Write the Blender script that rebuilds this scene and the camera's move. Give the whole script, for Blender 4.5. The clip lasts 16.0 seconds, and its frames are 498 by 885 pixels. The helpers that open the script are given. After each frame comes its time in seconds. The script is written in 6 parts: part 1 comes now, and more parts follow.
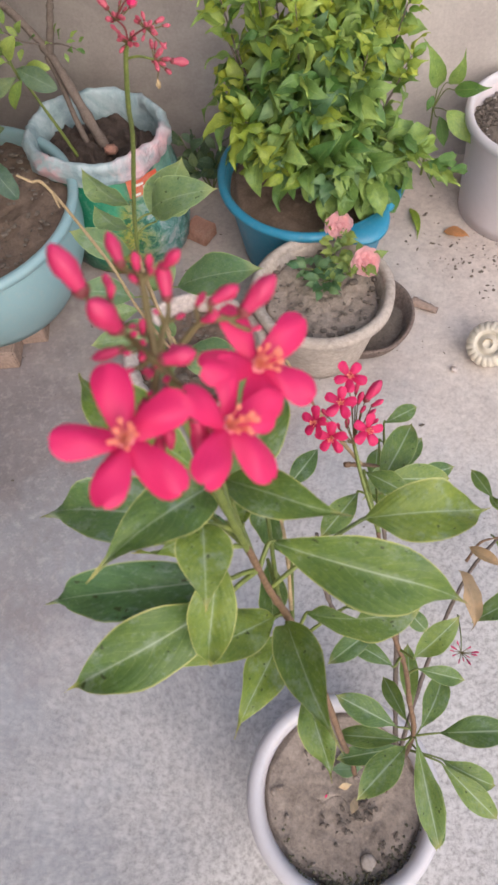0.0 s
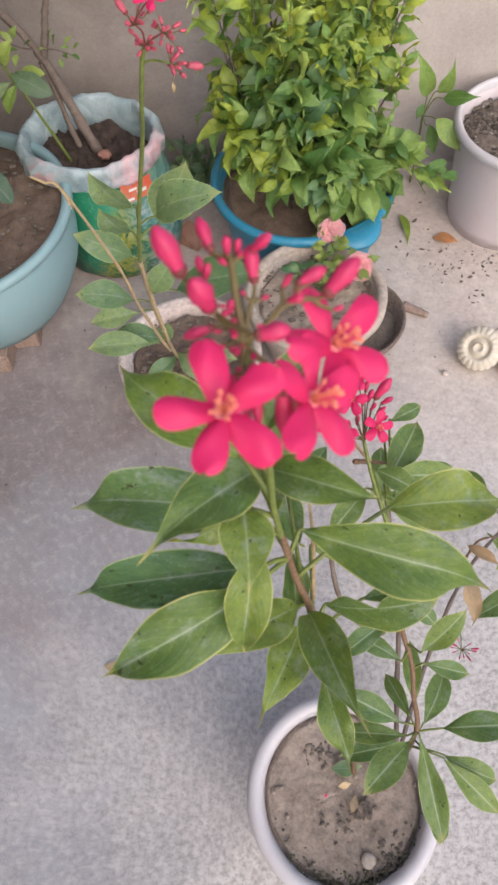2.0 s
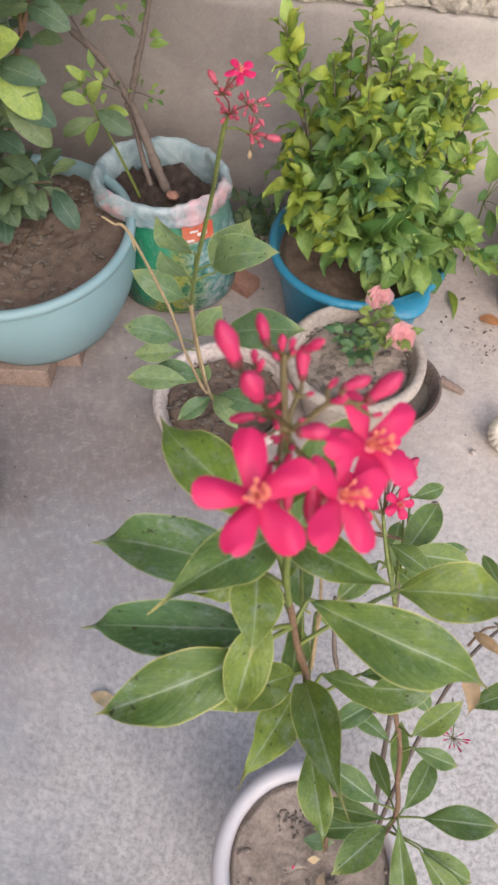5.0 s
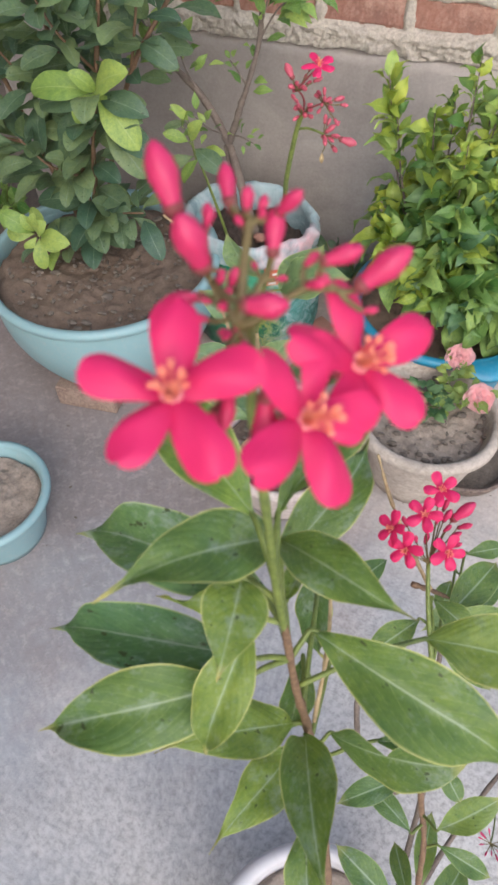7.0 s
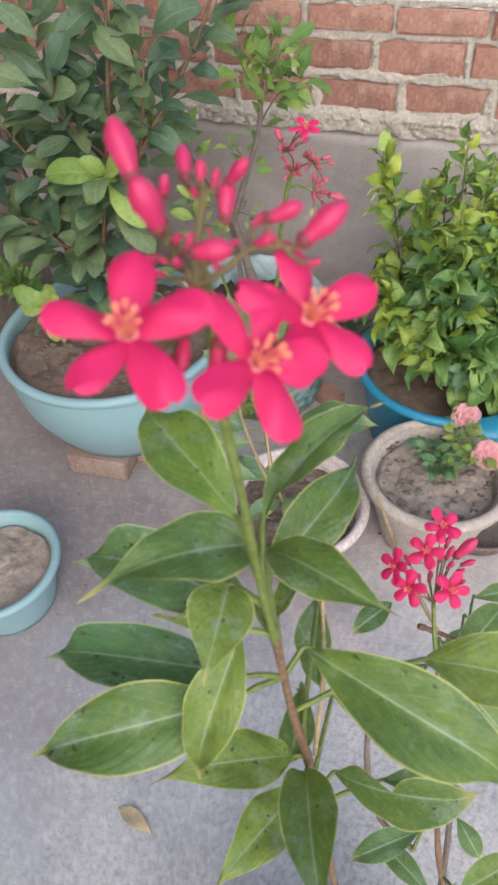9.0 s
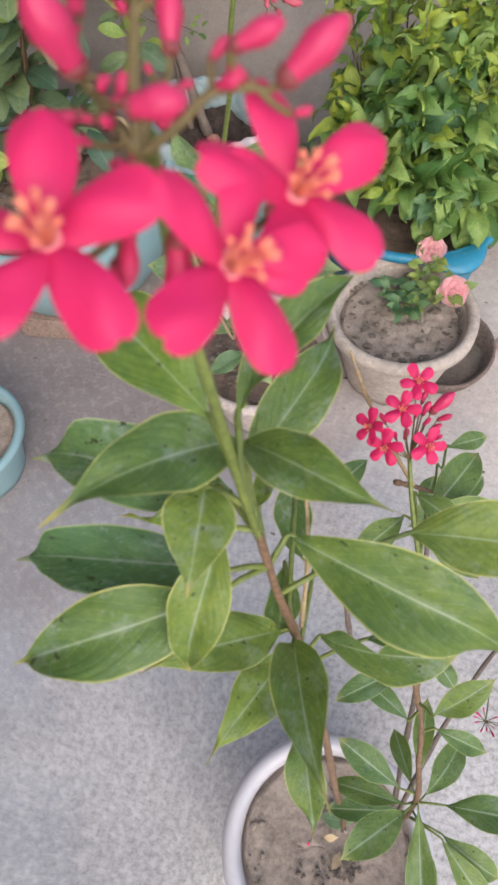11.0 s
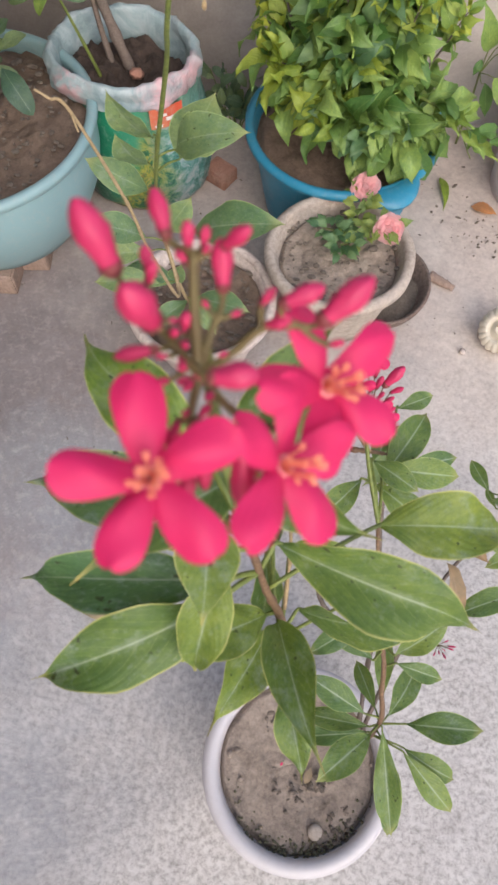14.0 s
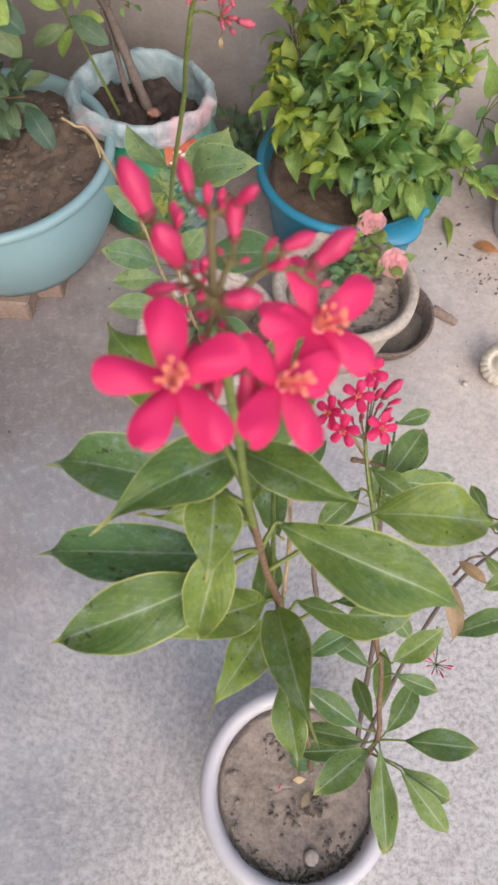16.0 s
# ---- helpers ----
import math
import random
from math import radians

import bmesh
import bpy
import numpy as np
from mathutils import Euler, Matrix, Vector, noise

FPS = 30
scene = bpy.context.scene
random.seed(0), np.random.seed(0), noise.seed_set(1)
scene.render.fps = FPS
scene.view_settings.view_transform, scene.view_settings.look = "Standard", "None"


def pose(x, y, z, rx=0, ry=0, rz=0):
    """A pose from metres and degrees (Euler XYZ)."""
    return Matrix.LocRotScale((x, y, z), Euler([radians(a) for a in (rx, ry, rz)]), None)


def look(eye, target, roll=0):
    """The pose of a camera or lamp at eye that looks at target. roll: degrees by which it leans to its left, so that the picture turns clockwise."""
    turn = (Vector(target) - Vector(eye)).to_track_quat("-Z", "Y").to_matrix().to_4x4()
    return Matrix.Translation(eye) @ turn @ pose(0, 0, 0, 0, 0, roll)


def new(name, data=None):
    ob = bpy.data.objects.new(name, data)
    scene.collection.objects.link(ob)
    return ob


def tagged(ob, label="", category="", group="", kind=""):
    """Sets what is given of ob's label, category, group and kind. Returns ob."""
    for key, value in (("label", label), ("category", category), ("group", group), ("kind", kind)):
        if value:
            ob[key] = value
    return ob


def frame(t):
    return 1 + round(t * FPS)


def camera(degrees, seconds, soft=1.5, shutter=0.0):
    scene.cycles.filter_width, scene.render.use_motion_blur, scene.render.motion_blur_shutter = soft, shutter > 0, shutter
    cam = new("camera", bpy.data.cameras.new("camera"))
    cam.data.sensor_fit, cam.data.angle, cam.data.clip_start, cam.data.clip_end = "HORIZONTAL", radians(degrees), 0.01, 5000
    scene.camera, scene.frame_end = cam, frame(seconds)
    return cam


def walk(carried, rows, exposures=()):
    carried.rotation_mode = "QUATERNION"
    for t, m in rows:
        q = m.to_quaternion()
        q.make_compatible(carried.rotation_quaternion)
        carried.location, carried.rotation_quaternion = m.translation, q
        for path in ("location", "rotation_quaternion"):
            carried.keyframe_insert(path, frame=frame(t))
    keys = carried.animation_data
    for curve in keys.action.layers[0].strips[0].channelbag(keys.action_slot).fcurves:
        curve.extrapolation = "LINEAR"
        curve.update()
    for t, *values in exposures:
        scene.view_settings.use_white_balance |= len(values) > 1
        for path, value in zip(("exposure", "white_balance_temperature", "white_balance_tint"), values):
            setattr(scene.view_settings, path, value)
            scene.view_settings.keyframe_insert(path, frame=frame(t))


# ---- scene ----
cam = camera(40.8, 16.0, soft=2.8)
cam.data.dof.use_dof = True
cam.data.dof.focus_distance = 1.0
cam.data.dof.aperture_fstop = cam.data.lens / 1.4
PATH = [
    (0, (0.1, 0.068, 1.563), (-0.078, 1.001, -0.197), -8.8),
    (0.5, (0.1, 0.064, 1.561), (-0.082, 1.009, -0.193), -8.6),
    (1, (0.089, 0.076, 1.578), (-0.089, 1.012, -0.18), -8.4),
    (1.5, (0.068, 0.06, 1.562), (-0.082, 1.012, -0.191), -7.1),
    (2, (0.076, 0.055, 1.569), (-0.057, 1.007, -0.185), -6.5),
    (2.5, (0.086, 0.049, 1.58), (-0.03, 1.005, -0.172), -6.6),
    (3, (0.061, 0.046, 1.568), (-0.026, 1.012, -0.182), -3.6),
    (3.5, (0.087, 0.051, 1.57), (0.004, 1.021, -0.177), -4.3),
    (4, (0.066, 0.048, 1.575), (0.012, 1.062, -0.148), -0.6),
    (4.5, (0.078, 0.047, 1.584), (-0.042, 1.126, -0.095), -0.8),
    (4.7, (0.073, 0.052, 1.586), (-0.087, 1.113, -0.102), -1.0),
    (6.8, (0.093, 0.07, 1.525), (-0.302, 1.196, -0.08), 0.4),
    (7, (0.1, 0.069, 1.52), (-0.347, 1.204, -0.065), -2.3),
    (7.5, (0.097, 0.057, 1.51), (-0.382, 1.273, -0.004), -2.3),
    (8, (0.106, 0.043, 1.513), (-0.417, 1.337, 0.081), -2.6),
    (8.2, (0.119, 0.045, 1.513), (-0.428, 1.327, 0.079), -4.0),
    (10.3, (0.115, 0.054, 1.5), (-0.394, 1.329, 0.046), -3.9),
    (10.5, (0.104, 0.062, 1.501), (-0.354, 1.281, -0.017), -3.0),
    (11, (0.105, 0.079, 1.494), (-0.234, 1.037, -0.229), -5.8),
    (11.5, (0.083, 0.088, 1.514), (-0.206, 0.957, -0.264), -4.9),
    (12, (0.081, 0.094, 1.538), (-0.207, 0.923, -0.259), -6.0),
    (12.5, (0.085, 0.097, 1.539), (-0.127, 0.9, -0.281), -2.6),
    (13, (0.089, 0.1, 1.534), (-0.111, 0.868, -0.302), -3.9),
    (13.5, (0.086, 0.106, 1.538), (-0.082, 0.901, -0.289), -3.0),
    (14, (0.082, 0.1, 1.537), (-0.051, 0.909, -0.287), -0.6),
    (14.5, (0.082, 0.092, 1.535), (-0.067, 0.911, -0.283), -1.7),
    (15, (0.092, 0.088, 1.545), (-0.011, 0.977, -0.244), 1.5),
    (15.5, (0.102, 0.08, 1.536), (-0.014, 0.942, -0.265), 1.2),
    (16, (0.088, 0.066, 1.551), (-0.075, 0.967, -0.227), -0.2),
]
walk(cam, [(t, look(eye, target, roll)) for t, eye, target, roll in PATH],
     exposures=((0.0, 0.52, 6400, 14), (4.5, 0.53, 6450, 14), (7.0, 0.60, 6050, 10), (10.5, 0.60, 6000, 11), (11.5, 0.58, 6450, 12), (16.0, 0.53, 6400, 13)))

# ---- light: bright open shade under a hazy sky ----
world = bpy.data.worlds.new("sky")
scene.world = world
world.use_nodes = True
wn = world.node_tree.nodes
sky = wn.new("ShaderNodeTexSky")
sky.sky_type, sky.sun_disc = "NISHITA", False
sky.sun_elevation, sky.sun_rotation = radians(37), radians(153)
sky.air_density, sky.dust_density, sky.ozone_density = 1.0, 3.0, 0.6
world.node_tree.links.new(sky.outputs["Color"], wn["Background"].inputs["Color"])
wn["Background"].inputs["Strength"].default_value = 0.15
sun = new("sun", bpy.data.lights.new("sun", "SUN"))
sun.data.energy, sun.data.angle, sun.data.color = 1.15, radians(95), (1.0, 0.975, 0.95)
sun.matrix_world = look((1.9, -3.7, 3.1), (0, 0, 0))


# ---- materials ----
class Nodes:
    """Short names for building one node material."""

    def __init__(self, name, rough=0.6, metal=0.0):
        self.mat = bpy.data.materials.new(name)
        self.mat.use_nodes = True
        self.tree = self.mat.node_tree
        self.bsdf = self.tree.nodes["Principled BSDF"]
        self.bsdf.inputs["Roughness"].default_value = rough
        self.bsdf.inputs["Metallic"].default_value = metal
        self.coord = self.tree.nodes.new("ShaderNodeTexCoord")

    def node(self, kind, **sockets):
        n = self.tree.nodes.new(kind)
        for key, value in sockets.items():
            self.plug(n.inputs[key.replace("_", " ")], value)
        return n

    def plug(self, socket, value):
        if isinstance(value, bpy.types.NodeSocket):
            self.tree.links.new(value, socket)
        else:
            socket.default_value = value

    def noise(self, scale, detail=4.0, rough=0.6, vector=None, distortion=0.0):
        n = self.node("ShaderNodeTexNoise", Scale=scale, Detail=detail, Roughness=rough, Distortion=distortion)
        self.plug(n.inputs["Vector"], vector or self.coord.outputs["Object"])
        return n.outputs["Fac"]

    def ramp(self, fac, *stops):
        n = self.tree.nodes.new("ShaderNodeValToRGB")
        while len(n.color_ramp.elements) < len(stops):
            n.color_ramp.elements.new(0.5)
        for e, (p, c) in zip(n.color_ramp.elements, stops):
            e.position, e.color = p, (*c, 1) if len(c) == 3 else c
        self.plug(n.inputs["Fac"], fac)
        return n.outputs["Color"]

    def mix(self, fac, a, b, how="MIX"):
        n = self.tree.nodes.new("ShaderNodeMix")
        n.data_type, n.blend_type = "RGBA", how
        self.plug(n.inputs[0], fac)
        self.plug(n.inputs[6], (*a, 1) if isinstance(a, tuple) and len(a) == 3 else a)
        self.plug(n.inputs[7], (*b, 1) if isinstance(b, tuple) and len(b) == 3 else b)
        return n.outputs[2]

    def math(self, how, a, b=0.0, c=0.0):
        n = self.tree.nodes.new("ShaderNodeMath")
        n.operation = how
        for i, v in enumerate((a, b, c)):
            self.plug(n.inputs[i], v)
        return n.outputs[0]

    def bump(self, height, strength=0.3, distance=0.002):
        n = self.node("ShaderNodeBump", Strength=strength, Distance=distance, Height=height)
        self.plug(self.bsdf.inputs["Normal"], n.outputs["Normal"])

    def done(self, colour, rough=None):
        self.plug(self.bsdf.inputs["Base Color"], (*colour, 1) if isinstance(colour, tuple) else colour)
        if rough is not None:
            self.plug(self.bsdf.inputs["Roughness"], rough)
        return self.mat


def grained(name, dark, light, scale, rough=0.85, fine=8.0, bump=0.3, distance=0.002, spread=(0.35, 0.68)):
    """A matt mineral surface with variation at two scales."""
    n = Nodes(name, rough)
    big, small = n.noise(scale, 5), n.noise(scale * fine, 6, 0.7)
    base = n.ramp(big, (spread[0], dark), (spread[1], light))
    col = n.mix(0.55, base, n.ramp(small, (0.3, tuple(c * 0.62 for c in dark)), (0.7, tuple(min(1, c * 1.18) for c in light))))
    n.bump(n.math("ADD", n.math("MULTIPLY", big, 0.6), small), bump, distance)
    return n.done(col)


def concrete():
    n = Nodes("rough_concrete", 0.88)
    place = n.node("ShaderNodeSeparateXYZ", Vector=n.coord.outputs["Object"])
    cloud, stain, grit = n.noise(1.6, 4), n.noise(5.5, 5, 0.65), n.noise(85, 5, 0.75)
    specks, chips = n.noise(190, 2, 0.6), n.noise(130, 3, 0.7)
    worn = n.math("ADD", n.math("MULTIPLY", place.outputs["X"], 0.55), n.math("ADD", n.math("MULTIPLY", place.outputs["Y"], -0.22), n.math("MULTIPLY", n.noise(2.3, 5, 0.65), 1.3)))
    worn = n.ramp(worn, (0.30, (0, 0, 0)), (0.80, (1, 1, 1)))
    smooth = n.ramp(cloud, (0.35, (0.252, 0.262, 0.282)), (0.65, (0.370, 0.386, 0.412)))
    smooth = n.mix(0.45, smooth, n.ramp(stain, (0.34, (0.224, 0.226, 0.236)), (0.62, (0.402, 0.418, 0.442))))
    rough = n.mix(0.5, n.ramp(stain, (0.30, (0.40, 0.367, 0.34)), (0.66, (0.61, 0.583, 0.55))), n.ramp(grit, (0.36, (0.17, 0.162, 0.155)), (0.56, (0.71, 0.697, 0.675))))
    base = n.mix(worn, n.mix(0.15, smooth, n.ramp(grit, (0.32, (0.16, 0.155, 0.155)), (0.62, (0.49, 0.495, 0.51)))), rough)
    base = n.mix(n.ramp(chips, (0.64, (0, 0, 0)), (0.72, (0.28, 0.28, 0.28))), base, (0.66, 0.65, 0.635))
    base = n.mix(n.ramp(specks, (0.68, (0, 0, 0)), (0.75, (0.6, 0.6, 0.6))), base, (0.20, 0.18, 0.17))
    base = n.mix(n.ramp(n.noise(42, 4, 0.7), (0.50, (0, 0, 0)), (0.66, (0.30, 0.30, 0.30))), base, (0.66, 0.655, 0.64))
    base = n.mix(n.ramp(n.noise(48, 4, 0.7), (0.56, (0, 0, 0)), (0.70, (0.36, 0.36, 0.36))), base, (0.24, 0.225, 0.215))
    blot = n.ramp(n.noise(11, 6, 0.75, distortion=0.6), (0.52, (0, 0, 0)), (0.70, (0.38, 0.38, 0.38)))
    base = n.mix(blot, base, (0.29, 0.265, 0.255))
    damp_shade = n.ramp(n.noise(0.9, 5, 0.7, distortion=0.8), (0.56, (0, 0, 0)), (0.70, (0.3, 0.3, 0.3)))
    base = n.mix(damp_shade, base, (0.31, 0.285, 0.275))
    # Darker, warmer tint towards the back left.
    dusty = n.math("ADD", n.math("MULTIPLY", n.noise(2.0, 5, 0.65), 0.8), n.math("ADD", n.math("MULTIPLY", place.outputs["Y"], 0.5), n.math("MULTIPLY", place.outputs["X"], -0.36)))
    base = n.mix(n.ramp(dusty, (0.74, (0, 0, 0)), (1.15, (1, 1, 1))), base, (0.80, 0.680, 0.635), "MULTIPLY")
    # Paler, warmer tint towards the back right.
    pale = n.math("ADD", n.math("MULTIPLY", n.noise(2.4, 5, 0.65), 0.7), n.math("ADD", n.math("MULTIPLY", place.outputs["Y"], 0.45), n.math("MULTIPLY", place.outputs["X"], 0.25)))
    dust = n.mix(0.45, n.ramp(stain, (0.34, (0.50, 0.425, 0.37)), (0.64, (0.76, 0.665, 0.58))), n.ramp(n.noise(38, 5, 0.75), (0.36, (0.36, 0.31, 0.275)), (0.60, (0.78, 0.70, 0.62))))
    base = n.mix(n.ramp(pale, (0.72, (0, 0, 0)), (1.08, (0.60, 0.60, 0.60))), base, dust)
    n.bump(n.math("ADD", grit, n.math("MULTIPLY", stain, 0.8)), 0.55, 0.003)
    return n.done(base)


def plaster():
    n = Nodes("weathered_cement_plaster", 0.9)
    cloud, stain, grit = n.noise(1.8, 4), n.noise(6.0, 6, 0.7, distortion=0.6), n.noise(120, 4, 0.7)
    base = n.ramp(cloud, (0.3, (0.47, 0.42, 0.385)), (0.7, (0.65, 0.59, 0.54)))
    base = n.mix(0.5, base, n.ramp(stain, (0.35, (0.34, 0.30, 0.275)), (0.65, (0.60, 0.55, 0.50))))
    base = n.mix(0.2, base, n.ramp(grit, (0.3, (0.18, 0.16, 0.15)), (0.7, (0.6, 0.56, 0.52))))
    place = n.node("ShaderNodeSeparateXYZ", Vector=n.coord.outputs["Object"])
    # Shade towards the left painted into the plaster colour, broken up by random stains.
    damp_shade = n.math("ADD", n.math("MULTIPLY", place.outputs["X"], -0.75), n.math("MULTIPLY", n.noise(2.6, 5, 0.7, distortion=0.7), 1.1))
    base = n.mix(n.ramp(damp_shade, (0.25, (0, 0, 0)), (0.85, (1, 1, 1))), base, (0.66, 0.645, 0.65), "MULTIPLY")
    n.bump(n.math("ADD", grit, n.math("MULTIPLY", stain, 2.5)), 0.35, 0.003)
    return n.done(base)


def brick_clay():
    n = Nodes("fired_clay_brick", 0.9)
    info = n.tree.nodes.new("ShaderNodeObjectInfo")
    tone = n.ramp(info.outputs["Random"], (0.0, (0.25, 0.120, 0.092)), (0.35, (0.35, 0.170, 0.122)), (0.7, (0.38, 0.195, 0.142)), (1.0, (0.47, 0.265, 0.195)))
    blotch, grit = n.noise(14, 5, 0.7), n.noise(110, 5, 0.75)
    col = n.mix(n.ramp(blotch, (0.48, (0, 0, 0)), (0.75, (0.7, 0.7, 0.7))), tone, (0.62, 0.47, 0.38))
    col = n.mix(0.35, col, n.ramp(grit, (0.3, (0.24, 0.10, 0.07)), (0.7, (0.66, 0.36, 0.27))))
    dirt = n.noise(5.5, 5, 0.7, distortion=0.6)
    col = n.mix(n.ramp(dirt, (0.50, (0, 0, 0)), (0.68, (0.6, 0.6, 0.6))), col, (0.17, 0.105, 0.085))
    n.bump(n.math("ADD", grit, n.math("MULTIPLY", blotch, 1.6)), 0.8, 0.005)
    return n.done(col)


def plastic(name, colour, rough=0.42, dust=(0.45, 0.42, 0.38), amount=0.35, worn=None):
    n = Nodes(name, rough)
    film, scuff = n.noise(9, 5, 0.7), n.noise(60, 4, 0.7)
    dark = tuple(c * 0.86 for c in colour)
    col = n.mix(film, dark, colour)
    if worn:
        col = n.mix(n.ramp(n.noise(4, 4, 0.7), (0.45, (0, 0, 0)), (0.72, (0.75, 0.75, 0.75))), col, worn)
    col = n.mix(n.ramp(scuff, (0.5, (0, 0, 0)), (0.85, (amount, amount, amount))), col, dust)
    n.bump(scuff, 0.08, 0.0006)
    return n.done(col, n.ramp(film, (0.3, (rough - 0.08,) * 3), (0.7, (rough + 0.12,) * 3)))


def soil(name, dark, light, scale=26):
    n = Nodes(name, 0.95)
    big, clod, grit = n.noise(7, 4), n.noise(scale, 6, 0.75), n.noise(160, 5, 0.8)
    col = n.ramp(big, (0.35, dark), (0.65, light))
    col = n.mix(0.5, col, n.ramp(clod, (0.35, tuple(c * 0.45 for c in dark)), (0.65, tuple(c * 1.2 for c in light))))
    col = n.mix(0.3, col, n.ramp(grit, (0.3, tuple(c * 0.4 for c in dark)), (0.7, tuple(min(1, c * 1.5) for c in light))))
    n.bump(n.math("ADD", clod, n.math("MULTIPLY", grit, 0.5)), 0.6, 0.004)
    return n.done(col)


def gravel():
    """Loose grit, each grain of its own grey or brown."""
    n = Nodes("mixed_grit", 0.9)
    geo = n.tree.nodes.new("ShaderNodeNewGeometry")
    col = n.ramp(geo.outputs["Random Per Island"], (0.0, (0.050, 0.040, 0.032)), (0.50, (0.105, 0.086, 0.068)), (0.90, (0.20, 0.170, 0.140)), (1.0, (0.38, 0.345, 0.31)))
    n.bump(n.noise(160, 4, 0.7), 0.5, 0.002)
    return n.done(col)


def foliage(name, deep, fresh, rib, margin=None, rough=0.38, veins=0.5, dust=0.0, relief=0.0012, broad=1.0):
    """A leaf: deep to fresh green, pale midrib and side veins, a pale margin, dust; u runs along it and v across it."""
    n = Nodes(name, rough)
    info = n.tree.nodes.new("ShaderNodeObjectInfo")
    geo = n.tree.nodes.new("ShaderNodeNewGeometry")
    uv = n.node("ShaderNodeSeparateXYZ", Vector=n.coord.outputs["UV"])
    u, v = uv.outputs["X"], uv.outputs["Y"]
    off = n.math("ABSOLUTE", n.math("SUBTRACT", v, 0.5))
    rnd = n.math("FRACT", n.math("ADD", info.outputs["Random"], geo.outputs["Random Per Island"]))
    near = n.node("ShaderNodeVectorMath", Vector=n.coord.outputs["Object"])
    near.inputs[1].default_value = (1, 1, 1)
    n.tree.links.new(n.math("MULTIPLY", info.outputs["Random"], 40.0), near.inputs[1])
    near = near.outputs[0]
    cloud = n.noise(2.6, 4, 0.6, vector=near)
    tone = n.math("ADD", n.math("MULTIPLY", rnd, 0.62), n.math("MULTIPLY", cloud, 0.38))
    col = n.ramp(tone, (0.18, deep), (0.50, tuple(0.5 * (a + b) for a, b in zip(deep, fresh))), (0.82, fresh))
    wave = n.math("SINE", n.math("MULTIPLY", n.math("SUBTRACT", u, n.math("ADD", n.math("MULTIPLY", off, 0.30), n.math("MULTIPLY", n.math("MULTIPLY", off, off), 0.85))), 66.0))
    side = n.ramp(wave, (0.965, (0, 0, 0)), (1.0, (veins * 0.62,) * 3))
    col = n.mix(side, col, tuple(0.6 * a + 0.4 * b for a, b in zip(fresh, rib)))
    col = n.mix(0.62, col, n.mix(1.0, col, n.ramp(n.noise(11, 6, 0.75, vector=near), (0.34, (0.52, 0.64, 0.66)), (0.66, (1.42, 1.22, 0.90))), "MULTIPLY"))
    col = n.mix(0.4, col, n.mix(1.0, col, n.ramp(n.noise(48, 3, 0.7, vector=near), (0.36, (0.68, 0.74, 0.74)), (0.64, (1.26, 1.20, 1.08))), "MULTIPLY"))
    if margin:
        col = n.mix(n.ramp(u, (0.84, (0, 0, 0)), (0.97, (0.85, 0.85, 0.85))), col, tuple(a * b for a, b in zip(margin, (0.95, 0.80, 0.75))))
    col = n.mix(n.ramp(off, (0.007 * broad, (0.75 * veins + 0.1,) * 3), (0.019 * broad, (0, 0, 0))), col, rib)
    if margin:
        col = n.mix(n.ramp(off, (0.470, (0, 0, 0)), (0.489, (0.85, 0.85, 0.85))), col, margin)
    if dust:
        close = n.ramp(off, (0.0, (0.09, 0.09, 0.09)), (0.08, (0, 0, 0)))
        film = n.ramp(n.math("ADD", n.noise(4.2, 6, 0.75, vector=near), close), (0.53, (0, 0, 0)), (0.72, (dust,) * 3))
        col = n.mix(film, col, (0.40, 0.46, 0.45))
        col = n.mix(n.ramp(n.noise(26, 3, 0.6, vector=near), (0.58, (0, 0, 0)), (0.70, (dust * 0.35,) * 3)), col, (0.45, 0.50, 0.44))
        spots = n.ramp(n.noise(17, 2, 0.5, vector=near), (0.690, (0, 0, 0)), (0.715, (0.85, 0.85, 0.85)))
        col = n.mix(spots, col, (0.018, 0.022, 0.012))
    n.bump(n.math("ADD", n.math("ADD", n.math("MULTIPLY", wave, -0.16), cloud), n.math("MULTIPLY", n.noise(30, 4, 0.7, vector=near), 0.5)), 0.34, relief)
    n.bsdf.inputs["Specular IOR Level"].default_value = 0.42
    n.done(col, n.ramp(cloud, (0.3, (rough,) * 3), (0.75, (rough + 0.2,) * 3)))
    thin = n.node("ShaderNodeBsdfTranslucent", Color=n.mix(0.35, col, (0.40, 0.55, 0.05)))
    both = n.node("ShaderNodeMixShader", Fac=0.22)
    n.tree.links.new(n.bsdf.outputs[0], both.inputs[1])
    n.tree.links.new(thin.outputs[0], both.inputs[2])
    n.tree.links.new(both.outputs[0], n.tree.nodes["Material Output"].inputs["Surface"])
    return n.mat


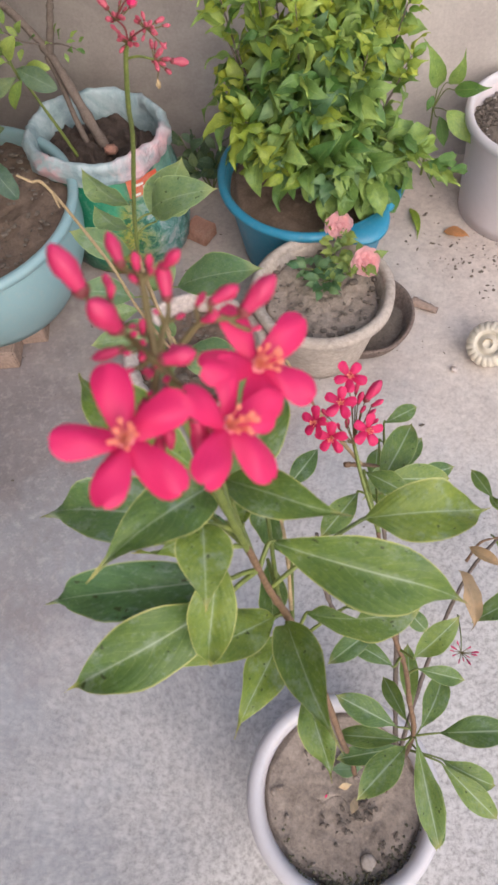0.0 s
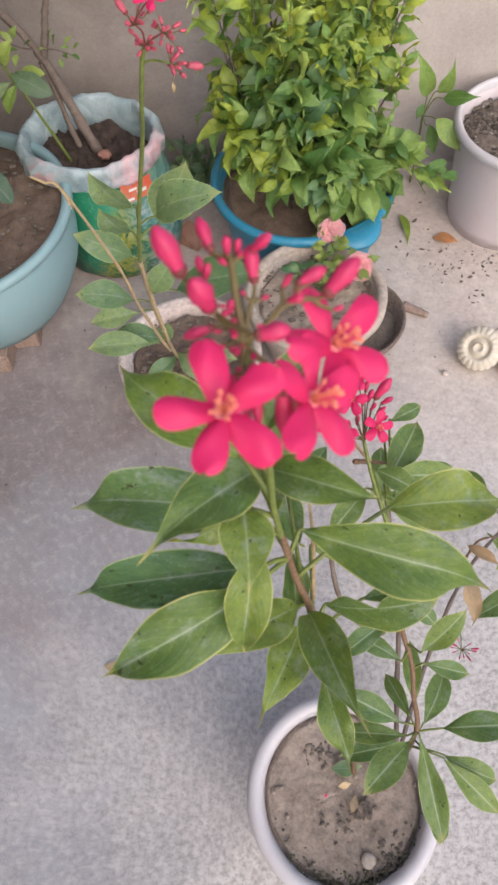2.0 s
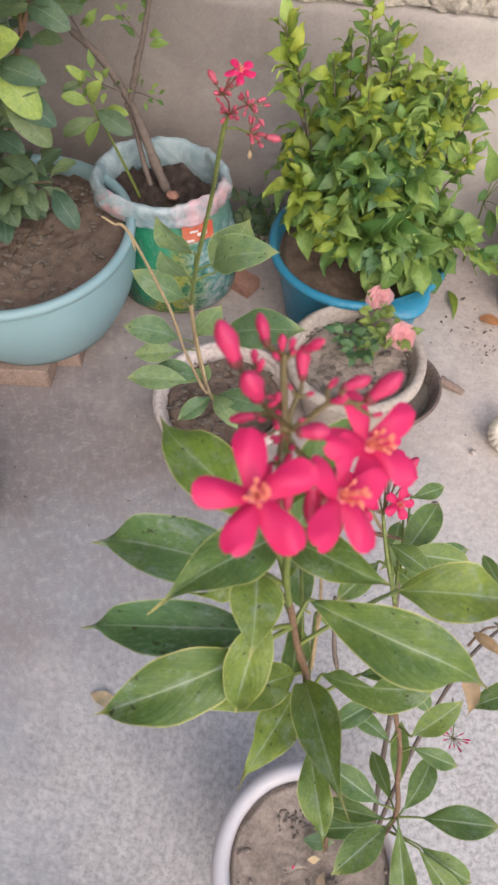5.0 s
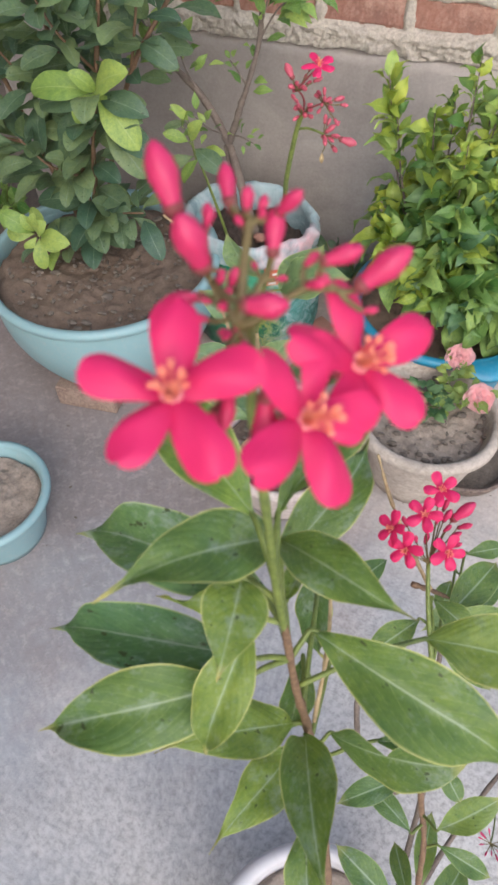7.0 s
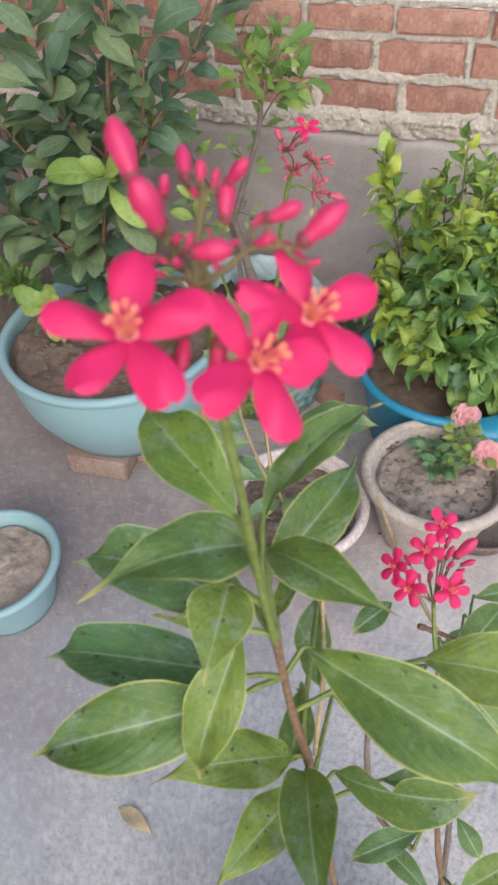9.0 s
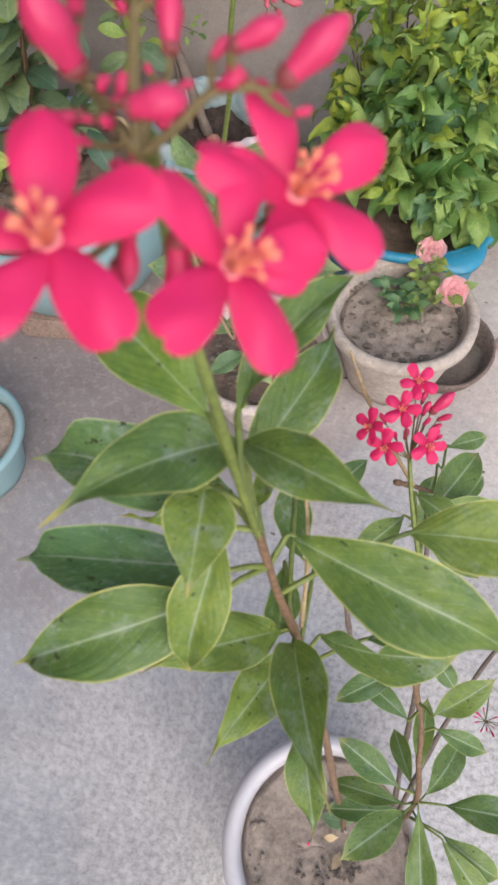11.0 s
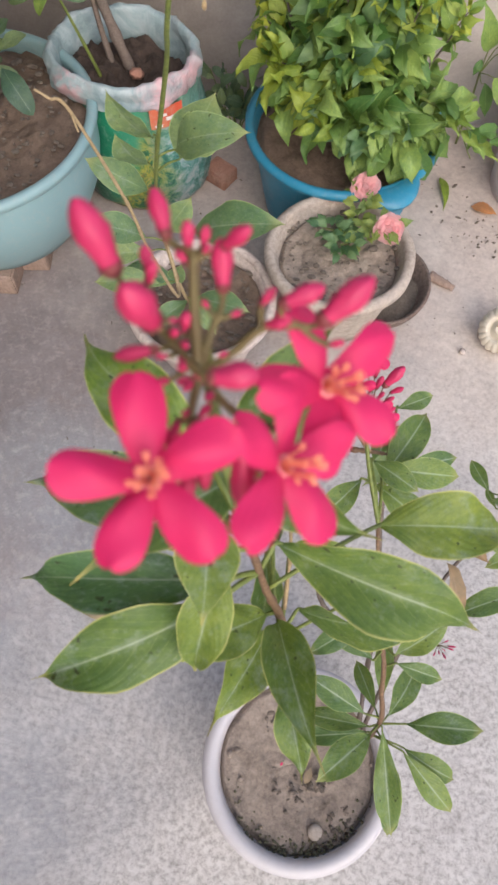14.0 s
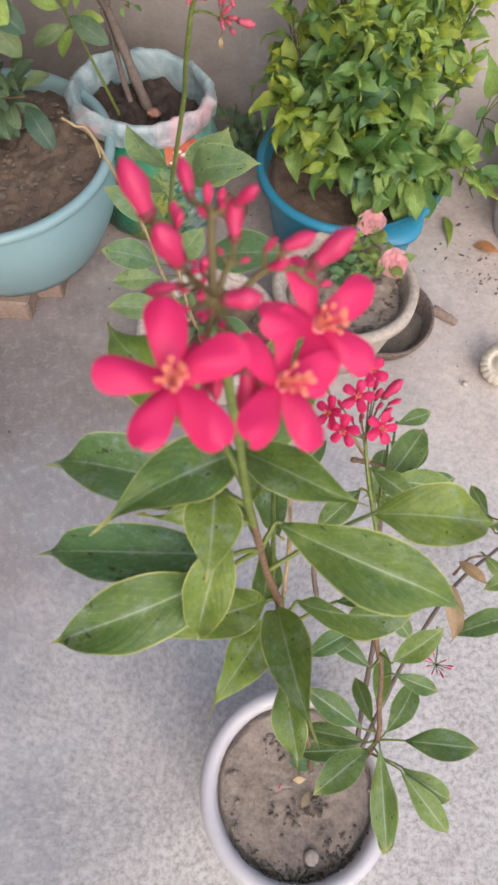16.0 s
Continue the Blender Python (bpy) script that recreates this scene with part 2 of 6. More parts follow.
def petal_skin(name, base, edge, rough=0.55, glow=0.25, claw=0.0):
    n = Nodes(name, rough)
    uv = n.node("ShaderNodeSeparateXYZ", Vector=n.coord.outputs["UV"])
    streak = n.math("SINE", n.math("MULTIPLY", uv.outputs["Y"], 46.0))
    cloud = n.noise(160, 3, 0.6)
    col = n.mix(cloud, base, edge)
    col = n.mix(n.ramp(n.math("ADD", uv.outputs["X"], n.math("MULTIPLY", cloud, 0.2)), (0.15, (claw,) * 3), (0.65, (0, 0, 0))), col, tuple(c * 0.55 for c in base))
    col = n.mix(n.ramp(streak, (0.5, (0, 0, 0)), (1.0, (0.22, 0.22, 0.22))), col, tuple(c * 0.75 for c in base))
    n.bump(n.math("ADD", n.math("MULTIPLY", streak, 0.3), cloud), 0.12, 0.0004)
    n.done(col)
    thin = n.node("ShaderNodeBsdfTranslucent", Color=col)
    both = n.node("ShaderNodeMixShader", Fac=glow)
    n.tree.links.new(n.bsdf.outputs[0], both.inputs[1])
    n.tree.links.new(thin.outputs[0], both.inputs[2])
    n.tree.links.new(both.outputs[0], n.tree.nodes["Material Output"].inputs["Surface"])
    return n.mat


M_CONCRETE, M_PLASTER, M_BRICK = concrete(), plaster(), brick_clay()
M_MORTAR = grained("sandy_mortar", (0.40, 0.350, 0.295), (0.62, 0.555, 0.470), 12, 0.95, 9, 1.0, 0.007)
M_CAP = grained("pale_cement_cap", (0.50, 0.475, 0.445), (0.72, 0.69, 0.65), 14, 0.95, 7, 0.8, 0.006)
M_HOUSE = grained("plain_rendered_wall", (0.46, 0.43, 0.39), (0.56, 0.53, 0.48), 2.2, 0.9)
# Dark colour for the unseen shading wall, so it bounces little light.
M_SHADE_WALL = grained("dark_shading_wall", (0.17, 0.14, 0.12), (0.26, 0.22, 0.19), 3.0, 0.9)
M_TEAL = plastic("pale_teal_plastic", (0.265, 0.420, 0.442), 0.45)
M_BLUE = plastic("bright_blue_plastic", (0.028, 0.25, 0.40), 0.36, amount=0.2)
M_WHITE = plastic("off_white_plastic", (0.62, 0.60, 0.62), 0.4, amount=0.3)
M_BUCKET = plastic("lilac_white_plastic", (0.66, 0.60, 0.61), 0.42, amount=0.25)
M_CEMENT = grained("weathered_cement_pot", (0.34, 0.29, 0.245), (0.52, 0.45, 0.385), 9, 0.92, 9, 0.4, 0.003)
M_CLAYPOT = grained("whitewashed_clay_pot", (0.44, 0.36, 0.32), (0.68, 0.60, 0.55), 11, 0.9, 8, 0.4, 0.003)
M_SAUCER = grained("dark_worn_saucer", (0.085, 0.062, 0.052), (0.24, 0.18, 0.15), 14, 0.8)
M_SOIL = soil("dry_clay_soil", (0.150, 0.118, 0.096), (0.430, 0.355, 0.290), 22)
M_SOIL_RED = soil("reddish_garden_soil", (0.082, 0.058, 0.044), (0.225, 0.162, 0.120))
M_SOIL_GREY = soil("crumbly_grey_soil", (0.080, 0.063, 0.050), (0.215, 0.178, 0.145), 60)
M_BARK = grained("grey_brown_bark", (0.11, 0.085, 0.07), (0.22, 0.175, 0.145), 60, 0.9, 5, 0.5, 0.002)
M_STEM_BROWN = grained("reddish_brown_stem", (0.12, 0.066, 0.038), (0.25, 0.155, 0.090), 70, 0.7, 4, 0.3, 0.001)
M_STEM_GREEN = grained("fresh_green_stem", (0.11, 0.150, 0.030), (0.20, 0.245, 0.055), 60, 0.5, 4, 0.15, 0.0006)
M_TWIG = grained("straw_coloured_twig", (0.32, 0.23, 0.12), (0.46, 0.35, 0.20), 60, 0.85, 4, 0.3, 0.001)
M_LEAF = foliage("waxy_dark_leaf", (0.056, 0.130, 0.043), (0.186, 0.264, 0.046), (0.38, 0.46, 0.27), (0.50, 0.50, 0.17), 0.38, 0.65, 0.38)
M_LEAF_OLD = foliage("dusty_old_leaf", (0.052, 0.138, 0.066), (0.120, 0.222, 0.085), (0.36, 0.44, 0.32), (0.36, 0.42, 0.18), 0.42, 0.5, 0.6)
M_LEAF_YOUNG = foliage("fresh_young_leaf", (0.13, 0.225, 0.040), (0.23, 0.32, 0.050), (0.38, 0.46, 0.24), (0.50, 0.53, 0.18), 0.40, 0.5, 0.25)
M_LEAF_LOW = foliage("dark_lower_leaf", (0.060, 0.138, 0.055), (0.175, 0.262, 0.068), (0.40, 0.50, 0.32), (0.36, 0.43, 0.16), 0.42, 0.65, 0.25, broad=2.0)
M_LEAF_GREY = foliage("grey_green_leaf", (0.105, 0.205, 0.110), (0.235, 0.335, 0.155), (0.38, 0.48, 0.26), (0.36, 0.47, 0.20), 0.45, 0.4, 0.25)
M_LIME = foliage("lime_bush_leaf", (0.17, 0.275, 0.038), (0.43, 0.51, 0.085), (0.50, 0.54, 0.16), None, 0.34, 0.4, relief=0.005)
M_BUSH = foliage("green_bush_leaf", (0.060, 0.165, 0.042), (0.29, 0.43, 0.125), (0.42, 0.52, 0.18), None, 0.27, 0.4, relief=0.006)
M_TUFT = foliage("crinkled_tip_leaf", (0.18, 0.32, 0.065), (0.42, 0.55, 0.150), (0.50, 0.56, 0.22), None, 0.34, 0.5, relief=0.006)
M_DEEP = foliage("blue_green_leaf", (0.06, 0.15, 0.075), (0.15, 0.26, 0.12), (0.20, 0.31, 0.17), None, 0.36, 0.4)
M_ROUND = foliage("leathery_oval_leaf", (0.050, 0.110, 0.082), (0.175, 0.245, 0.120), (0.30, 0.39, 0.22), None, 0.42, 0.4, 0.15)
M_ROUND_NEW = foliage("fresh_oval_leaf", (0.19, 0.31, 0.080), (0.36, 0.47, 0.13), (0.46, 0.54, 0.22), None, 0.42, 0.4)
M_ROSE_LEAF = foliage("small_rose_leaf", (0.17, 0.27, 0.085), (0.40, 0.50, 0.13), (0.28, 0.37, 0.13), None, 0.45, 0.3)
M_WITHERED = foliage("withered_leaf_brown", (0.27, 0.18, 0.12), (0.42, 0.31, 0.22), (0.46, 0.35, 0.26), None, 0.8, 0.4)
M_DRY = foliage("dry_brown_leaf", (0.60, 0.46, 0.31), (0.80, 0.65, 0.48), (0.70, 0.57, 0.42), None, 0.8, 0.4)
M_RED = petal_skin("crimson_pink_petal", (0.68, 0.012, 0.110), (0.82, 0.032, 0.175), claw=0.4)
M_BUD = petal_skin("crimson_bud", (0.42, 0.012, 0.072), (0.74, 0.050, 0.175), 0.48, 0.12)
M_BUD_OLD = petal_skin("dull_rose_bud", (0.34, 0.050, 0.075), (0.66, 0.130, 0.190), 0.55, 0.10)
M_CALYX = petal_skin("maroon_green_calyx", (0.20, 0.030, 0.045), (0.28, 0.080, 0.070), 0.6, 0.1)
M_STALK = petal_skin("olive_maroon_stalk", (0.135, 0.085, 0.040), (0.19, 0.165, 0.055), 0.6, 0.1)
M_STAMEN = petal_skin("orange_stamen", (0.94, 0.28, 0.19), (0.98, 0.50, 0.33), 0.6, 0.35)
M_ROSE = petal_skin("salmon_pink_rose_petal", (1.0, 0.44, 0.48), (1.0, 0.86, 0.84), 0.6, 0.55, 0.25)
M_THROAT = petal_skin("pale_pink_flower_throat", (0.80, 0.20, 0.24), (0.90, 0.40, 0.40), 0.5, 0.3)


# ---- mesh helpers ----
def place_of(ob):
    m = Matrix(ob.matrix_basis)
    while ob.parent:
        ob = ob.parent
        m = ob.matrix_basis @ m
    return m


def mesh_of(name, bm, mat, smooth=True):
    data = bpy.data.meshes.new(name)
    bmesh.ops.recalc_face_normals(bm, faces=bm.faces)
    bm.to_mesh(data)
    bm.free()
    if smooth:
        data.shade_smooth()
    data.materials.append(mat)
    return data


def put(name, data, parent=None, m=None, label=""):
    """Links mesh data as one object, at the world pose m, under parent."""
    ob = new(name, data)
    m = m or Matrix()
    if parent:
        ob.parent = parent
        m = place_of(parent).inverted() @ m
    ob.matrix_basis = m
    if label:
        tagged(ob, label)
    return ob


def part(name, bm, mat, parent=None, label="", smooth=True):
    return put(name, mesh_of(name, bm, mat, smooth), parent, None, label)


def thing(name, at, label, category, group="", kind=""):
    ob = new(name)
    ob.empty_display_size = 0.05
    ob.matrix_basis = Matrix.Translation(at)
    return tagged(ob, label, category, group, kind)


def lathe(profile, at=(0, 0, 0), seg=64, rough=0.0, seed=0.0, oval=(1, 1)):
    """A turned body: profile of (radius, height) from the inside bottom round to the outside bottom."""
    bm = bmesh.new()
    rings = []
    for r, z in profile:
        if r <= 0:
            rings.append([bm.verts.new((at[0], at[1], at[2] + z))] * seg)
            continue
        ring = []
        for i in range(seg):
            a = 2 * math.pi * i / seg
            k = r + rough * noise.noise((math.cos(a) * 1.7 + seed, math.sin(a) * 1.7, z * 6))
            ring.append(bm.verts.new((at[0] + k * math.cos(a) * oval[0], at[1] + k * math.sin(a) * oval[1], at[2] + z)))
        rings.append(ring)
    for a, b in zip(rings, rings[1:]):
        for i in range(seg):
            j = (i + 1) % seg
            face = []
            for v in (a[i], a[j], b[j], b[i]):
                if v not in face:
                    face.append(v)
            if len(face) > 2:
                bm.faces.new(face)
    return bm


def glide(points, steps=6):
    """A smooth line through the points."""
    pts = [Vector(p) for p in points]
    pts = [2 * pts[0] - pts[1]] + pts + [2 * pts[-1] - pts[-2]]
    out = []
    for a, b, c, d in zip(pts, pts[1:], pts[2:], pts[3:]):
        for i in range(steps):
            t = i / steps
            out.append(0.5 * (2 * b + (c - a) * t + (2 * a - 5 * b + 4 * c - d) * t * t + (3 * b - a - 3 * c + d) * t ** 3))
    return out + [pts[-2]]


def tube(points, r0, r1, seg=8, steps=6, bm=None, knots=0.0):
    """A tapered stem along the points, closed at both ends."""
    bm = bm or bmesh.new()
    line = glide(points, steps)
    side = (line[1] - line[0]).orthogonal().normalized()
    rings = []
    for i, p in enumerate(line):
        d = (line[min(i + 1, len(line) - 1)] - line[max(i - 1, 0)]).normalized()
        side = (side - d * side.dot(d)).normalized()
        up = d.cross(side)
        r = r0 + (r1 - r0) * i / (len(line) - 1)
        r *= 1 + knots * noise.noise((i * 0.9, r0 * 900, 3.3))
        rings.append([bm.verts.new(p + r * (side * math.cos(2 * math.pi * k / seg) + up * math.sin(2 * math.pi * k / seg))) for k in range(seg)])
    for a, b in zip(rings, rings[1:]):
        for k in range(seg):
            bm.faces.new((a[k], a[(k + 1) % seg], b[(k + 1) % seg], b[k]))
    bm.faces.new(rings[0][::-1])
    bm.faces.new(rings[-1])
    return bm


def block(size, at=(0, 0, 0), bevel=0.0, jitter=0.0, seg=1, cuts=0):
    bm = bmesh.new()
    bmesh.ops.create_cube(bm, size=1.0)
    bmesh.ops.scale(bm, vec=size, verts=bm.verts)
    if cuts:
        bmesh.ops.subdivide_edges(bm, edges=bm.edges, cuts=cuts, use_grid_fill=True)
    if bevel:
        bmesh.ops.bevel(bm, geom=bm.edges, offset=bevel, segments=seg, affect="EDGES", clamp_overlap=True)
    for v in bm.verts:
        if jitter:
            v.co += Vector((random.uniform(-1, 1), random.uniform(-1, 1), random.uniform(-1, 1))) * jitter
        v.co += Vector(at)
    return bm


def blade(width=0.4, arch=0.35, fold=0.25, wave=0.02, peak=0.42, drip=0.12, nu=12, nv=6, twist=0.0, seed=0, notch=0.0, blunt=1.2, teeth=0.0, bm=None, m=None):
    """A leaf of length 1 along x, its upper face to z: width across, arch along, folded up at the midrib, with a drawn-out tip."""
    bm = bm or bmesh.new()
    uvs = bm.loops.layers.uv.verify()
    line, p, out = [], Vector((0, 0)), []
    steps = [0.35 * i / nu + 0.65 * (0.5 - 0.5 * math.cos(math.pi * i / nu)) for i in range(nu + 1)]
    for i, u in enumerate(steps):
        line.append(p.copy())
        if i < nu:
            a = arch * (0.5 - 0.5 * (u + steps[i + 1])) * 2
            p = p + Vector((math.cos(a), math.sin(a))) * (steps[i + 1] - u)
    end = line[-1]
    scale, turn = 1 / end.length, math.atan2(end.y, end.x)
    for i, u in enumerate(steps):
        q = line[i]
        x = (q.x * math.cos(turn) + q.y * math.sin(turn)) * scale
        z = (q.y * math.cos(turn) - q.x * math.sin(turn)) * scale
        ub = min(1.0, u / (1 - 0.6 * drip))
        k = ub ** (math.log(0.5) / math.log(peak))
        body = max(0.0, math.sin(math.pi * k)) ** (1.05 if ub < peak else blunt)
        tail = 0.17 * min(1.0, (1 - u) / (1.5 * drip)) if u > 0.5 else 0.0
        w = max((body ** 3 + tail ** 3) ** (1 / 3) * 0.5 * width, 0.002)
        if teeth and 0.3 < u < 0.97 and i % 2:
            w *= 1 - teeth
        curl = max(0.0, (u - 1 + 2.2 * drip) / (2.2 * drip)) ** 2 * drip if drip > 0.09 else 0.0
        z -= 0.45 * curl
        row = []
        for j in range(nv + 1):
            v = 2 * j / nv - 1
            cut = 1.0
            if notch and v > 0:
                gap = min(1.0, abs(u - 0.47) / 0.22)
                cut = 1 - notch * (1 - gap) ** 1.7
            y = v * w * cut + 0.5 * curl * math.sin(seed * 1.9 + 0.6)
            dz = fold * abs(y) * (1 - 0.35 * abs(v)) + wave * math.sin(u * 9 + seed * 2.1 + (1.3 if v > 0 else 0)) * abs(v) ** 2 * min(1, 6 * u * (1 - u) * 1.5) + 0.35 * wave * math.sin(u * 23 + seed + 2.0 * v) * abs(v)
            c, s = math.cos(twist * (u - 0.5)), math.sin(twist * (u - 0.5))
            co = Vector((x, y * c - dz * s, z + y * s + dz * c))
            row.append((bm.verts.new(m @ co if m else co), u, j / nv))
        out.append(row)
    for a, b in zip(out, out[1:]):
        for j in range(nv):
            quad = (a[j], b[j], b[j + 1], a[j + 1])
            f = bm.faces.new([q[0] for q in quad])
            f.smooth = True
            for loop, q in zip(f.loops, quad):
                loop[uvs].uv = (q[1], q[2])
    return bm


def leaf_pose(base, tip, normal, width=1.0):
    """The pose that lays a blade of length 1 from base to tip, its upper face towards normal."""
    base, tip = Vector(base), Vector(tip)
    x = tip - base
    size = x.length
    x.normalize()
    y = Vector(normal).cross(x).normalized()
    z = x.cross(y)
    m = Matrix((x * size, y * size * width, z * size)).transposed().to_4x4()
    m.translation = base
    return m


# ---- structure ----
def sheet(name, sx, sy, at, mat, n=1):
    bm = bmesh.new()
    bmesh.ops.create_grid(bm, x_segments=n, y_segments=n, size=0.5)
    bmesh.ops.scale(bm, vec=(sx, sy, 1), verts=bm.verts)
    bmesh.ops.translate(bm, vec=at, verts=bm.verts)
    return part(name, bm, mat, smooth=False)


tagged(sheet("ground", 400, 400, (0, 0, 0), M_CONCRETE, 8), "worn grey concrete yard floor with dust and stains", "floor", kind="structure")
WALL_Y = 2.0
LEDGE = 0.72
wall = part("wall_north", block((14, 0.22, 1.055), (0, WALL_Y + 0.122, 0.5275)), M_MORTAR, smooth=False)
tagged(wall, "low brick boundary wall with cement plaster on its lower part", "wall", kind="structure")


def plaster_coat():
    """The lower coat of plaster, with a broken upper edge."""
    bm = bmesh.new()
    n, x0, x1 = 280, -7.0, 7.0
    cols = []
    for i in range(n + 1):
        x = x0 + (x1 - x0) * i / n
        top = LEDGE - 0.006 + 0.016 * noise.noise((x * 5, 1.1, 0)) + 0.010 * noise.noise((x * 19, 4.2, 0))
        lip = 0.010 * noise.noise((x * 9, 7.7, 0))
        rows = ((0.0, 0.0), (0.35, 0.0), (top - 0.03, 0.0), (top - 0.006, -0.004 + lip), (top + 0.004, 0.006 + lip), (top + 0.012, 0.03))
        cols.append([bm.verts.new((x, WALL_Y - 0.006 + d, z)) for z, d in rows])
    for a, b in zip(cols, cols[1:]):
        for j in range(len(a) - 1):
            bm.faces.new((a[j], b[j], b[j + 1], a[j + 1]))
    return bm


part("plaster_coat", plaster_coat(), M_PLASTER, wall, "stained cement plaster with a broken upper edge")
# Added walls; the tall dark west one stays unseen and dims the left side.
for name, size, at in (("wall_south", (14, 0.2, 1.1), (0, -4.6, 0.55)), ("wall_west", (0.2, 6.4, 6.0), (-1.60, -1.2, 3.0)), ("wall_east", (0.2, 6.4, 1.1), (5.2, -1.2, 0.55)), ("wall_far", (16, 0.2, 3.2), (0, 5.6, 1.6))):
    tagged(part(name, block(size, at), M_SHADE_WALL if name == "wall_west" else M_HOUSE, smooth=False), "plain wall added to close the yard", "wall", kind="structure")


# ---- pots and tubs ----
def soil_top(r, z, at, amp=0.008, seed=0.0, n=40, seg=96):
    """A heap of earth filling a pot of that radius up to z."""
    bm = bmesh.new()
    rings = []
    for i in range(n + 1):
        k = r * i / n
        count = 1 if i == 0 else seg
        ring = []
        for j in range(count):
            a = 2 * math.pi * j / count
            x, y = k * math.cos(a), k * math.sin(a)
            h = amp * (noise.noise((x * 14 + seed, y * 14, 0)) + 0.5 * noise.noise((x * 38, y * 38 + seed, 2)) + 0.3 * noise.noise((x * 90, y * 90 + seed, 5)) - 0.35 * max(0, 0.05 - abs(noise.noise((x * 21 + seed, y * 21, 8)))) / 0.05)
            ring.append(bm.verts.new((at[0] + x, at[1] + y, at[2] + z + h - (0.012 if i > n - 2 - 2.5 * max(0.0, noise.noise((3 * math.cos(a) + seed, 3 * math.sin(a), 4.0))) else 0))))
        rings.append(ring)
    for j in range(seg):
        bm.faces.new((rings[0][0], rings[1][j], rings[1][(j + 1) % seg]))
    for a, b in zip(rings[1:], rings[2:]):
        for j in range(seg):
            bm.faces.new((a[j], b[j], b[(j + 1) % seg], a[(j + 1) % seg]))
    return bm


def pot(name, at, r_top, r_bottom, height, wall_t, rim_w, rim_h, mat, mat_in, soil_mat, soil_z, label, category, bulge=0.0, soil_amp=0.008, rough=0.0, group=""):
    """A round pot: body, rolled rim and soil as parts."""
    ob = thing(name, at, label, category, group)
    body = []
    for i in range(9):
        u = i / 8
        body.append((r_bottom + (r_top - r_bottom) * u + bulge * math.sin(math.pi * u), height * u))
    inner = [(r - wall_t, max(z, wall_t)) for r, z in body]
    profile = [(0, wall_t)] + inner[:-1] + [(r_top - wall_t, height - rim_h * 0.5), (r_top - 0.001, height - rim_h * 0.5)] + body[::-1][1:] + [(0, 0)]
    part("body", lathe(profile, at, rough=rough, seed=at[0] * 9), mat, ob)
    rr = rim_h * 0.32
    lip = [(r_top - wall_t - 0.0015, height - rim_h), (r_top - wall_t - 0.002, height - rr), (r_top - wall_t + rr * 0.6, height),
           (r_top + rim_w - rr, height), (r_top + rim_w, height - rr), (r_top + rim_w, height - rim_h + rr * 0.4), (r_top + rim_w - rr * 0.7, height - rim_h),
           (r_top + 0.0015, height - rim_h), (r_top - wall_t - 0.0015, height - rim_h)]
    part("rim", lathe(lip, at, rough=rough, seed=at[0] * 9), mat_in, ob)
    u = soil_z / height
    r_in = r_bottom + (r_top - r_bottom) * u + bulge * math.sin(math.pi * u) - wall_t - 0.001
    part("soil", soil_top(r_in, soil_z, at, soil_amp, at[0] * 7), soil_mat, ob)
    return ob


MAIN = (0.167, 0.077, 0.0)
pot("flower_pot", MAIN, 0.152, 0.120, 0.25, 0.009, 0.016, 0.024, M_WHITE, M_WHITE, M_SOIL, 0.222, "white plastic flower pot with dry cracked soil", "pot", soil_amp=0.0055)
ROSE = (0.128, 1.213, 0.012)
pot("rose_pot", ROSE, 0.176, 0.120, 0.24, 0.018, 0.008, 0.03, M_CEMENT, M_CEMENT, M_SOIL, 0.200, "weathered round cement pot with a small rose", "pot", soil_amp=0.009, rough=0.004)
BLUE = (0.098, 1.624, 0.0)
pot("blue_tub", BLUE, 0.249, 0.206, 0.27, 0.006, 0.016, 0.022, M_BLUE, M_BLUE, M_SOIL_RED, 0.225, "bright blue plastic tub holding a dense leafy bush", "tub", soil_amp=0.012)
BUCKET = (0.734, 1.755, 0.0)
pot("planting_bucket", BUCKET, 0.201, 0.172, 0.33, 0.006, 0.014, 0.026, M_BUCKET, M_WHITE, M_SOIL_GREY, 0.276, "off-white plastic bucket filled with crumbly grey soil", "bucket", soil_amp=0.016)
TUB = (-0.830, 1.376, 0.075)
pot("teal_tub", TUB, 0.311, 0.232, 0.305, 0.007, 0.017, 0.024, M_TEAL, M_TEAL, M_SOIL_RED, 0.262, "pale teal plastic tub on bricks, planted with an oval-leaved shrub", "tub", bulge=0.035, soil_amp=0.016)
SIDE = (-0.847, 0.685, 0.0)
pot("teal_pot", SIDE, 0.150, 0.112, 0.17, 0.006, 0.013, 0.02, M_TEAL, M_TEAL, M_SOIL, 0.138, "small pale teal plastic pot filled with bare soil", "pot", soil_amp=0.010)
SECOND = (-0.190, 1.058, 0.0)
pot("clay_pot", SECOND, 0.176, 0.118, 0.205, 0.014, 0.008, 0.026, M_CLAYPOT, M_CLAYPOT, M_SOIL_RED, 0.168, "whitewashed clay pot holding a tall thin flowering stem", "pot", soil_amp=0.012, rough=0.003)


